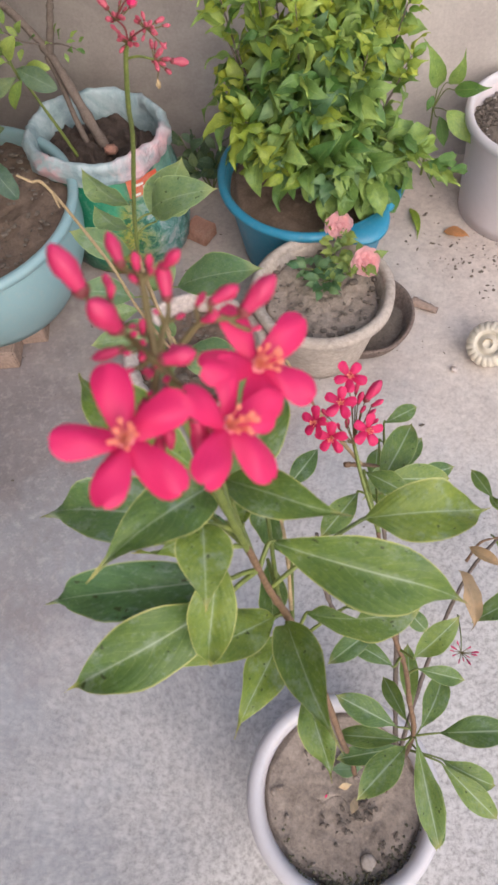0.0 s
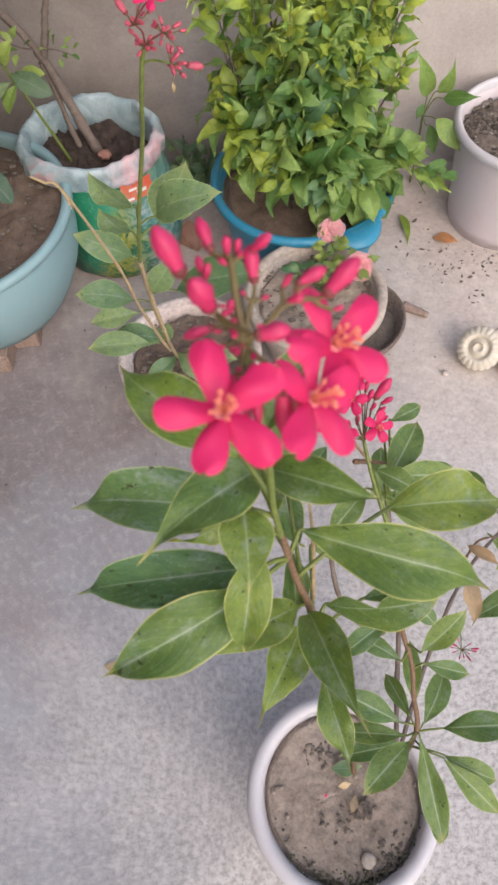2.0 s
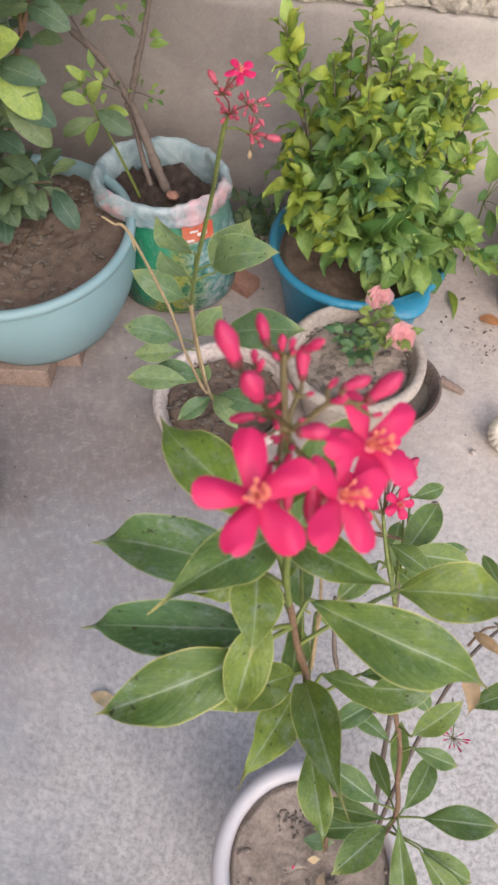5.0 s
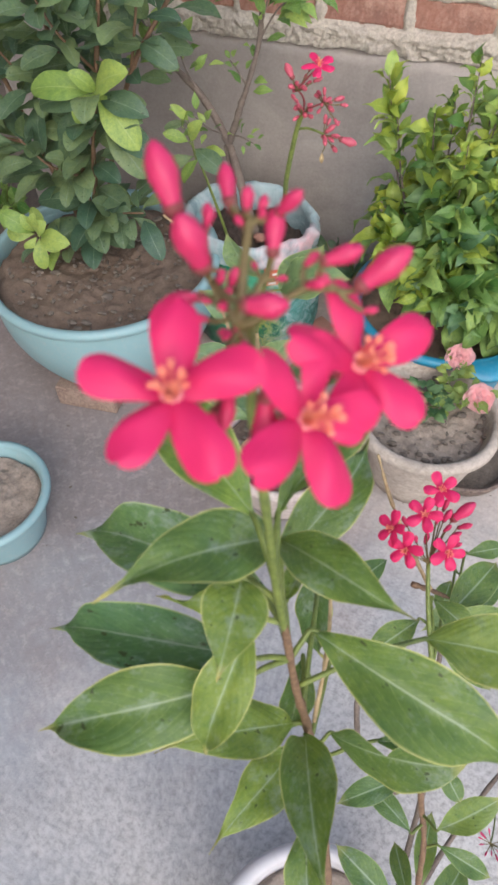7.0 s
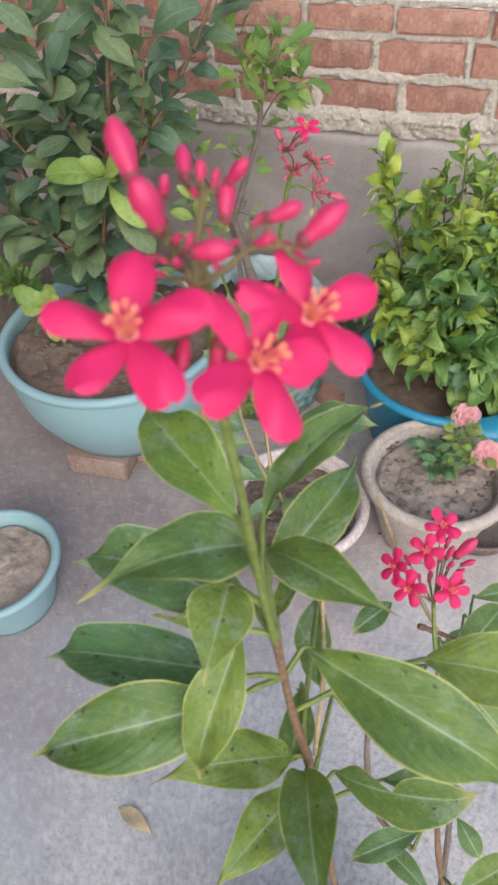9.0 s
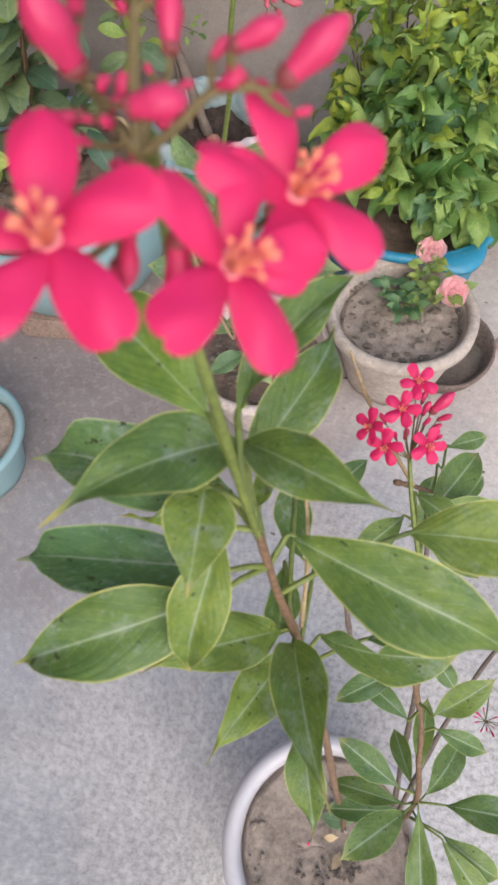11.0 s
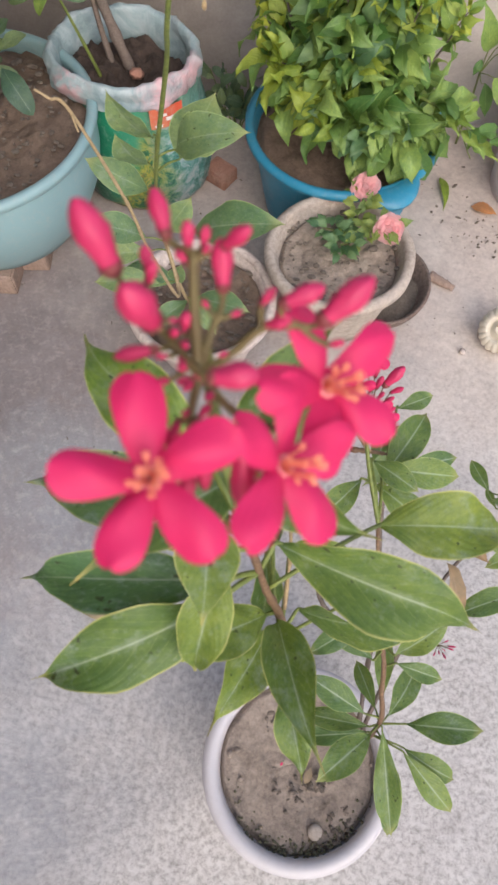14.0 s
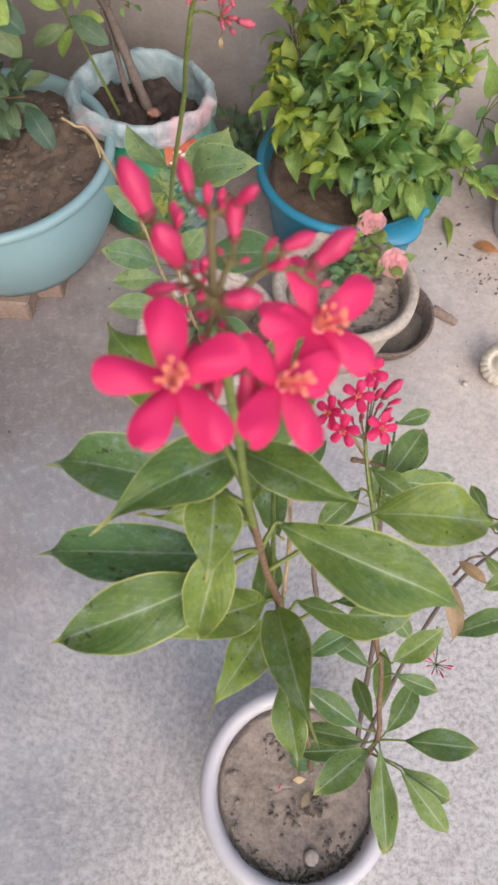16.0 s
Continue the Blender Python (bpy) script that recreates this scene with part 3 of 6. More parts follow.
# ---- the red-flowered shrub ----
plant = thing("flowering_shrub", (0.215, 0.078, 0.214), "tall shrub with dark glossy leaves and crimson star flowers", "plant")
W0 = 0.44
BLADES = [mesh_of("leaf", blade(W0, 0.55, 0.46, 0.042, 0.47, 0.19, 24, 8, 0.25, 0, blunt=0.98), M_LEAF),
          mesh_of("leaf", blade(W0, 0.42, 0.36, 0.050, 0.45, 0.19, 24, 8, -0.35, 1, blunt=0.98), M_LEAF),
          mesh_of("leaf", blade(W0, 0.45, 0.50, 0.048, 0.50, 0.19, 24, 8, 0.40, 2, blunt=0.98), M_LEAF),
          mesh_of("leaf", blade(W0, 0.45, 0.50, 0.030, 0.36, 0.12, 20, 8, -0.2, 3, blunt=1.12), M_LEAF),
          mesh_of("leaf", blade(W0, 0.35, 0.34, 0.020, 0.50, 0.10, 44, 10, 0.1, 4, notch=0.95, blunt=0.7), M_LEAF),
          mesh_of("leaf", blade(W0, 0.40, 0.26, 0.030, 0.56, 0.07, 18, 6, 0.1, 5, blunt=0.70), M_LEAF_LOW),
          mesh_of("leaf", blade(W0, 0.60, 0.20, 0.030, 0.56, 0.07, 18, 6, -0.2, 6, blunt=0.70), M_LEAF_LOW),
          mesh_of("leaf", blade(W0, 0.25, 0.34, 0.030, 0.56, 0.07, 18, 6, 0.2, 7, blunt=0.70), M_LEAF_LOW),
          mesh_of("leaf", blade(W0, 0.45, 0.25, 0.016, 0.52, 0.11, 18, 6, 0.1, 8, blunt=0.95), M_LEAF_GREY),
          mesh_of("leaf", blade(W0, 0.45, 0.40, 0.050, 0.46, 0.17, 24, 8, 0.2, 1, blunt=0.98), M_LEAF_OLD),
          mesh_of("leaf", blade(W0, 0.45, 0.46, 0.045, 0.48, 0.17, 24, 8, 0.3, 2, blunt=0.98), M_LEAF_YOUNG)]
TRUNK = [(0.190, 0.112, 0.205), (0.172, 0.126, 0.420), (0.147, 0.132, 0.650), (0.118, 0.158, 0.880), (0.096, 0.170, 1.040), (0.088, 0.173, 1.119), (0.078, 0.175, 1.180), (0.070, 0.178, 1.245)]
LOWER = [(0.242, 0.087, 0.205), (0.238, 0.112, 0.400), (0.237, 0.147, 0.620), (0.222, 0.178, 0.710), (0.207, 0.199, 0.800), (0.182, 0.225, 0.895), (0.165, 0.290, 0.970)]
SHOOT = [(0.070, 0.178, 1.240), (0.067, 0.174, 1.290), (0.067, 0.166, 1.345), (0.065, 0.162, 1.395), (0.063, 0.165, 1.430)]
BRANCH = [(0.236, 0.118, 0.430), (0.228, 0.215, 0.540), (0.213, 0.282, 0.700), (0.190, 0.320, 0.820), (0.178, 0.345, 0.900)]
OFFSHOOT = [(0.236, 0.112, 0.400), (0.285, 0.260, 0.470), (0.345, 0.385, 0.530), (0.420, 0.470, 0.540), (0.480, 0.540, 0.560)]
SPUR = [(0.165, 0.207, 0.900), (0.135, 0.222, 0.900), (0.118, 0.245, 0.930), (0.108, 0.280, 0.990)]
part("trunk", tube(TRUNK, 0.0046, 0.0018, 10, 8, knots=0.35), M_STEM_BROWN, plant)
part("trunk", tube(LOWER, 0.0042, 0.0020, 10, 8, knots=0.4), M_STEM_BROWN, plant)
part("stem", tube(SHOOT, 0.0017, 0.0014, 10, 8, knots=0.15), M_STEM_GREEN, plant, "fresh green stem")
part("branch", tube(BRANCH, 0.0044, 0.0022, 9, 8, knots=0.3), M_BARK, plant)
part("branch", tube(OFFSHOOT, 0.0040, 0.0020, 9, 8, knots=0.3), M_BARK, plant)
part("branch", tube(SPUR, 0.0026, 0.0020, 8, 6, knots=0.4), M_BARK, plant)
LINES = [glide(line, 6) for line in (TRUNK, LOWER, SHOOT, BRANCH, OFFSHOOT, SPUR)]


def petiole(base, tip, owner, lines, reach=0.09):
    """A leaf stalk from the nearest stem to the foot of a blade."""
    base, tip = Vector(base), Vector(tip)
    foot = min((p for line in lines for p in line), key=lambda p: (p - base - Vector((0, 0, -0.008))).length)
    if 0.004 < (foot - base).length < reach:
        mid = foot.lerp(base, 0.55) + Vector((0, 0, 0.10 * (foot - base).length))
        part("petiole", tube((foot, mid, base, base.lerp(tip, 0.06)), 0.0016, 0.0011, 6, 5), M_STEM_GREEN, owner)


def leaf(base, tip, normal, width, kind):
    petiole(base, tip, plant, LINES)
    return put("leaf", BLADES[kind], plant, leaf_pose(base, tip, normal, width / W0))


leaf((0.058, 0.160, 1.216), (-0.030, 0.112, 1.200), (0.11, -0.48, 0.87), 0.36, 0)
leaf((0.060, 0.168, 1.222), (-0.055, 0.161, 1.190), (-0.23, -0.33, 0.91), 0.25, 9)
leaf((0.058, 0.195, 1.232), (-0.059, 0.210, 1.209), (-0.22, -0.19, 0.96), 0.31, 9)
leaf((0.060, 0.195, 1.285), (0.012, 0.142, 1.311), (0.42, 0.05, 0.90), 0.36, 0)
leaf((0.050, 0.194, 1.245), (0.009, 0.174, 1.235), (0.38, -0.89, 0.24), 0.31, 1)
leaf((0.053, 0.175, 1.284), (0.057, 0.137, 1.277), (0.22, -0.45, 0.86), 0.66, 3)
leaf((0.057, 0.173, 1.253), (0.0482, 0.1245, 1.2015), (0.10, -0.60, 0.80), 0.34, 0)
leaf((0.080, 0.189, 1.222), (0.197, 0.174, 1.184), (0.20, -0.51, 0.84), 0.31, 2)
leaf((0.061, 0.200, 1.276), (0.119, 0.174, 1.292), (-0.34, -0.21, 0.92), 0.34, 0)
leaf((0.133, 0.216, 1.190), (0.218, 0.232, 1.165), (0.30, -0.09, 0.95), 0.41, 1)
leaf((0.100, 0.186, 1.081), (0.179, 0.182, 1.129), (-0.31, -0.84, 0.45), 0.38, 4)
leaf((0.127, 0.192, 1.075), (0.177, 0.208, 1.070), (0.16, -0.19, 0.97), 0.30, 2)
leaf((0.087, 0.170, 1.120), (0.117, 0.091, 1.161), (-0.25, 0.37, 0.90), 0.31, 0)
leaf((0.082, 0.169, 1.085), (0.053, 0.102, 1.100), (0.33, 0.06, 0.94), 0.40, 1)
leaf((0.100, 0.144, 1.040), (0.124, 0.079, 1.022), (-0.22, -0.33, 0.92), 0.34, 2)
leaf((0.080, 0.170, 1.135), (0.020, 0.130, 1.165), (0.44, 0.01, 0.90), 0.38, 1)
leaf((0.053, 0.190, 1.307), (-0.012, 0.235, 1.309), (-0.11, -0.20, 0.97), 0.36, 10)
leaf((0.060, 0.198, 1.300), (0.095, 0.250, 1.325), (-0.27, -0.26, 0.93), 0.29, 0)
leaf((0.060, 0.200, 1.255), (0.087, 0.271, 1.270), (0.35, -0.32, 0.88), 0.34, 1)
leaf((0.066, 0.192, 1.235), (0.076, 0.223, 1.235), (-0.38, 0.12, 0.91), 0.43, 2)
leaf((0.069, 0.260, 1.150), (0.082, 0.220, 1.100), (-0.20, -0.79, 0.58), 0.36, 0)
leaf((0.089, 0.223, 1.100), (0.137, 0.231, 1.080), (0.41, -0.45, 0.79), 0.36, 1)
leaf((0.075, 0.202, 1.150), (0.078, 0.165, 1.116), (0.24, -0.65, 0.72), 0.39, 2)
leaf((0.167, 0.215, 0.930), (0.119, 0.177, 0.930), (0.07, -0.08, 0.99), 0.34, 5)
leaf((0.190, 0.193, 0.840), (0.138, 0.220, 0.840), (-0.02, -0.04, 1.00), 0.36, 6)
leaf((0.230, 0.161, 0.632), (0.204, 0.222, 0.600), (-0.35, 0.32, 0.88), 0.31, 7)
leaf((0.231, 0.171, 0.660), (0.231, 0.255, 0.660), (-0.16, 0.00, 0.99), 0.28, 5)
leaf((0.250, 0.157, 0.593), (0.288, 0.232, 0.574), (0.30, 0.09, 0.95), 0.41, 6)
leaf((0.219, 0.199, 0.800), (0.273, 0.192, 0.783), (0.26, -0.25, 0.93), 0.36, 7)
leaf((0.206, 0.198, 0.862), (0.246, 0.231, 0.909), (-0.35, -0.60, 0.72), 0.36, 5)
leaf((0.190, 0.233, 0.930), (0.212, 0.212, 0.920), (0.01, -0.42, 0.91), 0.52, 6)
leaf((0.267, 0.151, 0.630), (0.356, 0.156, 0.660), (-0.31, -0.09, 0.94), 0.40, 7)
leaf((0.278, 0.121, 0.570), (0.354, 0.058, 0.530), (0.17, -0.38, 0.91), 0.31, 5)
leaf((0.280, 0.126, 0.560), (0.354, 0.098, 0.538), (0.14, -0.37, 0.92), 0.40, 6)
leaf((0.239, 0.143, 0.630), (0.270, 0.021, 0.569), (-0.08, -0.46, 0.88), 0.24, 7)
leaf((0.248, 0.127, 0.600), (0.269, 0.018, 0.546), (0.32, -0.37, 0.87), 0.26, 5)
leaf((0.226, 0.134, 0.630), (0.161, 0.070, 0.660), (0.18, 0.26, 0.95), 0.40, 6)
leaf((0.214, 0.154, 0.650), (0.136, 0.185, 0.680), (0.25, -0.26, 0.93), 0.38, 7)
leaf((0.226, 0.142, 0.620), (0.139, 0.146, 0.600), (-0.23, -0.07, 0.97), 0.31, 5)
leaf((0.231, 0.137, 0.580), (0.141, 0.118, 0.560), (-0.20, -0.08, 0.98), 0.29, 6)
leaf((0.230, 0.466, 0.700), (0.307, 0.498, 0.688), (0.29, -0.36, 0.88), 0.36, 7)
leaf((0.180, 0.429, 0.930), (0.217, 0.452, 0.927), (0.27, -0.30, 0.91), 0.43, 5)
leaf((0.175, 0.413, 0.920), (0.218, 0.414, 0.903), (0.32, -0.52, 0.79), 0.40, 6)
leaf((0.201, 0.407, 0.880), (0.159, 0.359, 0.883), (0.19, -0.11, 0.98), 0.45, 8)
leaf((0.175, 0.388, 0.860), (0.180, 0.436, 0.860), (-0.08, 0.01, 1.00), 0.47, 7)
leaf((0.224, 0.460, 0.740), (0.254, 0.515, 0.742), (0.07, -0.07, 1.00), 0.31, 5)
leaf((0.109, 0.371, 0.980), (0.081, 0.330, 0.980), (0.22, -0.15, 0.96), 0.43, 6)
leaf((0.410, 0.531, 0.500), (0.379, 0.585, 0.500), (-0.38, -0.22, 0.90), 0.39, 5)
leaf((0.450, 0.518, 0.520), (0.466, 0.610, 0.550), (-0.29, -0.25, 0.92), 0.33, 6)
leaf((0.467, 0.490, 0.550), (0.402, 0.507, 0.530), (-0.36, -0.36, 0.86), 0.47, 8)
leaf((0.459, 0.433, 0.560), (0.387, 0.388, 0.550), (-0.04, -0.15, 0.99), 0.34, 7)
leaf((0.440, 0.354, 0.580), (0.334, 0.303, 0.580), (-0.07, 0.14, 0.99), 0.31, 5)
leaf((0.393, 0.459, 0.520), (0.441, 0.426, 0.500), (-0.02, -0.54, 0.84), 0.34, 6)
leaf((0.421, 0.504, 0.500), (0.404, 0.538, 0.500), (-0.38, -0.19, 0.90), 0.34, 7)
leaf((0.165, 0.345, 0.968), (0.238, 0.352, 0.958), (0.1, -0.4, 0.9), 0.40, 5)
leaf((0.160, 0.335, 0.955), (0.218, 0.298, 0.945), (0.1, -0.3, 0.95), 0.42, 6)
leaf((0.150, 0.340, 0.950), (0.112, 0.292, 0.945), (0.0, -0.3, 0.95), 0.42, 5)
leaf((0.168, 0.345, 0.945), (0.205, 0.415, 0.955), (0.0, -0.4, 0.9), 0.40, 6)
leaf((0.152, 0.345, 0.985), (0.195, 0.318, 0.990), (0.1, -0.3, 0.95), 0.45, 7)

# a withered leaf and spent stalks
part("withered_leaf", blade(0.34, 0.9, 0.5, 0.05, 0.4, 0.15, 14, 6, 0.9, 3, m=leaf_pose((0.318, 0.372, 0.605), (0.336, 0.292, 0.575), (0.3, -0.5, 0.8), 1.0)), M_WITHERED, plant, "withered brown leaf")
part("withered_leaf", blade(0.30, 0.9, 0.5, 0.05, 0.4, 0.15, 14, 6, -0.7, 4, m=leaf_pose((0.345, 0.420, 0.570), (0.395, 0.392, 0.555), (0.2, -0.4, 0.9), 1.0)), M_WITHERED, plant, "withered brown leaf")
part("spent_stalk", tube(((0.150, 0.352, 0.985), (0.120, 0.385, 1.000), (0.097, 0.400, 1.035), (0.080, 0.402, 1.085)), 0.0022, 0.0011, 7, 6, knots=0.9), M_TWIG, plant, "dry straw-coloured spent flower stalk")
part("spent_stalk", tube(((0.135, 0.352, 0.985), (0.155, 0.362, 0.965), (0.178, 0.372, 0.940)), 0.0026, 0.0013, 7, 6, knots=0.9), M_STEM_BROWN, plant)
part("spent_stalk", tube(((0.340, 0.400, 0.560), (0.360, 0.425, 0.575), (0.392, 0.440, 0.560)), 0.0024, 0.0012, 7, 6, knots=0.9), M_STEM_BROWN, plant)
part("spent_stalk", tube(((0.090, 0.176, 1.130), (0.088, 0.196, 1.190), (0.083, 0.206, 1.245)), 0.0014, 0.0010, 7, 6, knots=0.5), M_TWIG, plant)


# ---- crimson flowers ----
def petal_mesh(k):
    """One petal of length 1 along x: narrow claw, broad rounded end, gently cupped and rolled back."""
    bm = bmesh.new()
    uvs = bm.loops.layers.uv.verify()
    nu, nv, rows = 14, 8, []
    for i in range(nu + 1):
        u = 1 - (1 - i / nu) ** 1.9
        w = 0.140 + 0.145 * math.sin(min(1, u / 0.70) * math.pi / 2) ** 1.25 if u < 0.70 else 0.285 * max(0.0, 1 - ((u - 0.70) / 0.302) ** 2.2) ** 0.5
        w = max(w, 0.05)
        row = []
        for j in range(nv + 1):
            v = 2 * j / nv - 1
            z = 0.12 * math.sin(u * math.pi * 0.75) - 0.15 * u * u - 0.42 * w * v * v + 0.03 * math.sin(7 * u + 2 * k + 2.4 * v)
            x = u + 0.015 * v * v * u - (0.02 * math.cos(v * 9 + k) * max(0, u - 0.8) * 5 * 0.3)
            row.append((bm.verts.new((x, v * w * (1 + 0.05 * math.sin(k * 3 + v)), z)), u, j / nv))
        rows.append(row)
    for a, b in zip(rows, rows[1:]):
        for j in range(nv):
            quad = (a[j], b[j], b[j + 1], a[j + 1])
            f = bm.faces.new([q[0] for q in quad])
            for loop, q in zip(f.loops, quad):
                loop[uvs].uv = (q[1], q[2])
    return mesh_of("petal", bm, M_RED)


PETALS = [petal_mesh(k) for k in range(3)]


def facing(centre, axis, up=(0, 0, 1)):
    z = Vector(axis).normalized()
    x = (Vector(up) - z * z.dot(Vector(up))).normalized()
    m = Matrix((x, z.cross(x), z)).transposed().to_4x4()
    m.translation = Vector(centre)
    return m


def stamen_mesh():
    """One filament along z with a slim two-lobed anther on it, of length 1."""
    bm = tube(((0, 0, 0), (0.02, 0, 0.4), (0, 0, 0.85)), 0.036, 0.028, 5, 3)
    for side in (-1, 1):
        bmesh.ops.create_uvsphere(bm, u_segments=7, v_segments=5, radius=1.0, matrix=Matrix.Translation((0.02, 0.045 * side, 0.90)) @ Matrix.Rotation(0.7, 4, "Y") @ Matrix.Diagonal((0.055, 0.045, 0.125, 1)))
    return mesh_of("stamen", bm, M_STAMEN)


STAMEN = stamen_mesh()


def throat(size):
    """The narrow tube behind the petals with a pale ring at its mouth."""
    bm = lathe([(0.02 * size, -0.55 * size), (0.10 * size, -0.50 * size), (0.12 * size, -0.2 * size), (0.13 * size, 0.02 * size), (0.105 * size, 0.05 * size), (0.075 * size, 0.02 * size), (0.06 * size, -0.1 * size), (0, -0.12 * size)], seg=16)
    return bm


def flower(owner, centre, axis, size, spin, seed=0, lift=14, gaps=(0, 72, 144, 216, 288), wide=1.0):
    """A five-petalled star on a short tube."""
    m = facing(centre, axis)
    head = put("flower", mesh_of("flower", throat(size), M_THROAT), owner, m)
    for i, g in enumerate(gaps):
        turn = Matrix.Rotation(radians(spin + g), 4, "Z") @ Matrix.Translation((0.07 * size, 0, 0)) @ Matrix.Rotation(radians(-lift + 5 * math.sin(seed + i * 2.3)), 4, "Y") @ Matrix.Rotation(radians(9), 4, "X") @ Matrix.Scale(size * (0.93 + 0.05 * math.sin(seed * 1.7 + i * 1.9)), 4) @ Matrix.Diagonal((1, wide, 1, 1))
        put("petal", PETALS[(seed + i) % 3], head, m @ turn)
    rng = random.Random(seed)
    for i in range(9):
        a = 2 * math.pi * i / 9 + rng.uniform(-0.3, 0.3)
        lean = 8 if i % 2 else 24
        put("stamen", STAMEN, head, m @ Matrix.Rotation(a, 4, "Z") @ Matrix.Translation((0.035 * size, 0, 0.0)) @ Matrix.Rotation(radians(lean + rng.uniform(-4, 4)), 4, "Y") @ Matrix.Scale(size * (0.50 if i % 2 else 0.40) * rng.uniform(0.93, 1.07), 4))
    return head


def bud_mesh():
    prof = [(0.0, 0.0), (0.09, 0.03), (0.125, 0.14), (0.135, 0.24), (0.168, 0.40), (0.198, 0.56), (0.182, 0.73), (0.122, 0.88), (0.055, 0.975), (0, 1.0)]
    bm = lathe(prof, seg=20)
    for v in bm.verts:
        a = math.atan2(v.co.y, v.co.x) + v.co.z * 1.9
        k = 1 + 0.085 * math.sin(5 * a) * (1 if v.co.z > 0.3 else 0)
        v.co.x, v.co.y = v.co.x * k, v.co.y * k
    return bm


BUD = mesh_of("bud", bud_mesh(), M_BUD)
CALYX = mesh_of("calyx", lathe([(0, -0.03), (0.07, -0.02), (0.122, 0.04), (0.146, 0.11), (0.150, 0.165), (0.142, 0.16)], seg=12), M_CALYX)


def bud(owner, base, tip, fat=1.0, data=None):
    d = Vector(tip) - Vector(base)
    m = facing(base, d, (0.3, 0.8, 0.1)) @ Matrix.Diagonal((d.length * fat, d.length * fat, d.length, 1))
    b = put("bud", data or BUD, owner, m)
    put("calyx", CALYX, b, m)
    return b


def stalk(owner, points, r0=0.00062, r1=0.00048, mat=M_STALK):
    return part("flower_stalk", tube(points, r0, r1, 6, 5), mat, owner)


# the large head at the top of the shoot
HUB = Vector((0.0630, 0.1600, 1.4290))
flower(plant, (0.0588, 0.1375, 1.4325), (0.20, -0.34, 0.92), 0.0168, 348, 1, gaps=(0, 78, 148, 212, 288))
flower(plant, (0.0808, 0.1470, 1.4230), (0.68, -0.22, 0.70), 0.0172, 302, 2, gaps=(0, 66, 145, 217, 293))
flower(plant, (0.0869, 0.1646, 1.4230), (0.52, -0.27, 0.80), 0.0176, 342, 3, gaps=(0, 66, 140, 204, 280))
BUDS = [((0.0490, 0.1664, 1.4475), (0.0433, 0.1714, 1.4588), 1.10), ((0.0554, 0.1627, 1.4395), (0.0522, 0.1612, 1.4520), 1.25), ((0.0547, 0.1788, 1.4431), (0.0511, 0.1858, 1.4480), 1.00),
        ((0.0656, 0.1728, 1.4376), (0.0644, 0.1792, 1.4448), 1.08), ((0.0649, 0.1776, 1.4440), (0.0700, 0.1772, 1.4503), 1.00), ((0.0835, 0.1687, 1.4374), (0.0918, 0.1749, 1.4444), 1.10),
        ((0.0764, 0.1685, 1.4420), (0.0836, 0.1713, 1.4449), 1.15), ((0.0668, 0.1522, 1.4426), (0.0752, 0.1533, 1.4440), 1.42), ((0.0558, 0.1612, 1.4346), (0.0475, 0.1593, 1.4328), 0.90),
        ((0.0593, 0.1657, 1.4338), (0.0600, 0.1676, 1.4378), 1.35), ((0.0524, 0.1724, 1.4420), (0.0518, 0.1745, 1.4460), 1.30), ((0.0590, 0.1765, 1.4440), (0.0588, 0.1788, 1.4485), 1.30),
        ((0.0612, 0.1783, 1.4425), (0.0618, 0.1802, 1.4462), 1.25), ((0.0540, 0.1672, 1.4450), (0.0552, 0.1690, 1.4492), 1.15), ((0.0548, 0.1795, 1.4410), (0.0524, 0.1820, 1.4442), 1.25),
        ((0.0740, 0.1678, 1.4365), (0.0782, 0.1672, 1.4390), 1.25), ((0.0728, 0.1700, 1.4390), (0.0752, 0.1724, 1.4415), 1.20), ((0.0610, 0.1580, 1.4352), (0.0612, 0.1560, 1.4382), 1.30),
        ((0.0586, 0.1555, 1.4340), (0.0574, 0.1535, 1.4362), 1.30), ((0.0578, 0.1600, 1.4345), (0.0556, 0.1592, 1.4352), 1.30), ((0.0856, 0.1665, 1.4345), (0.0886, 0.1672, 1.4352), 1.25),
        ((0.0660, 0.1470, 1.4270), (0.0672, 0.1402, 1.4222), 0.95), ((0.0612, 0.1500, 1.4300), (0.0600, 0.1450, 1.4290), 1.10), ((0.0725, 0.1490, 1.4260), (0.0745, 0.1400, 1.4150), 0.95),
        ((0.0640, 0.1450, 1.4230), (0.0632, 0.1390, 1.4170), 1.00)]
AXIS = [HUB, Vector((0.0615, 0.1665, 1.4355)), Vector((0.0602, 0.1735, 1.4405)), Vector((0.0598, 0.1765, 1.4430))]
SIDES = ([HUB, Vector((0.0590, 0.1625, 1.4335)), Vector((0.0545, 0.1645, 1.4385)), Vector((0.0505, 0.1665, 1.4440))], [HUB, Vector((0.0690, 0.1640, 1.4325)), Vector((0.0735, 0.1672, 1.4360)), Vector((0.0800, 0.1684, 1.4368))],
         [HUB, Vector((0.0640, 0.1660, 1.4330)), Vector((0.0655, 0.1705, 1.4355))], [HUB, Vector((0.0625, 0.1530, 1.4270)), Vector((0.0635, 0.1480, 1.4250))], [HUB, Vector((0.0700, 0.1560, 1.4240)), Vector((0.0780, 0.1560, 1.4190))])
stalk(plant, AXIS, 0.00125, 0.00085)
for line in SIDES:
    stalk(plant, line, 0.00095, 0.00070)
TWIGS = [p for line in (AXIS, *SIDES) for p in glide(line, 5)]
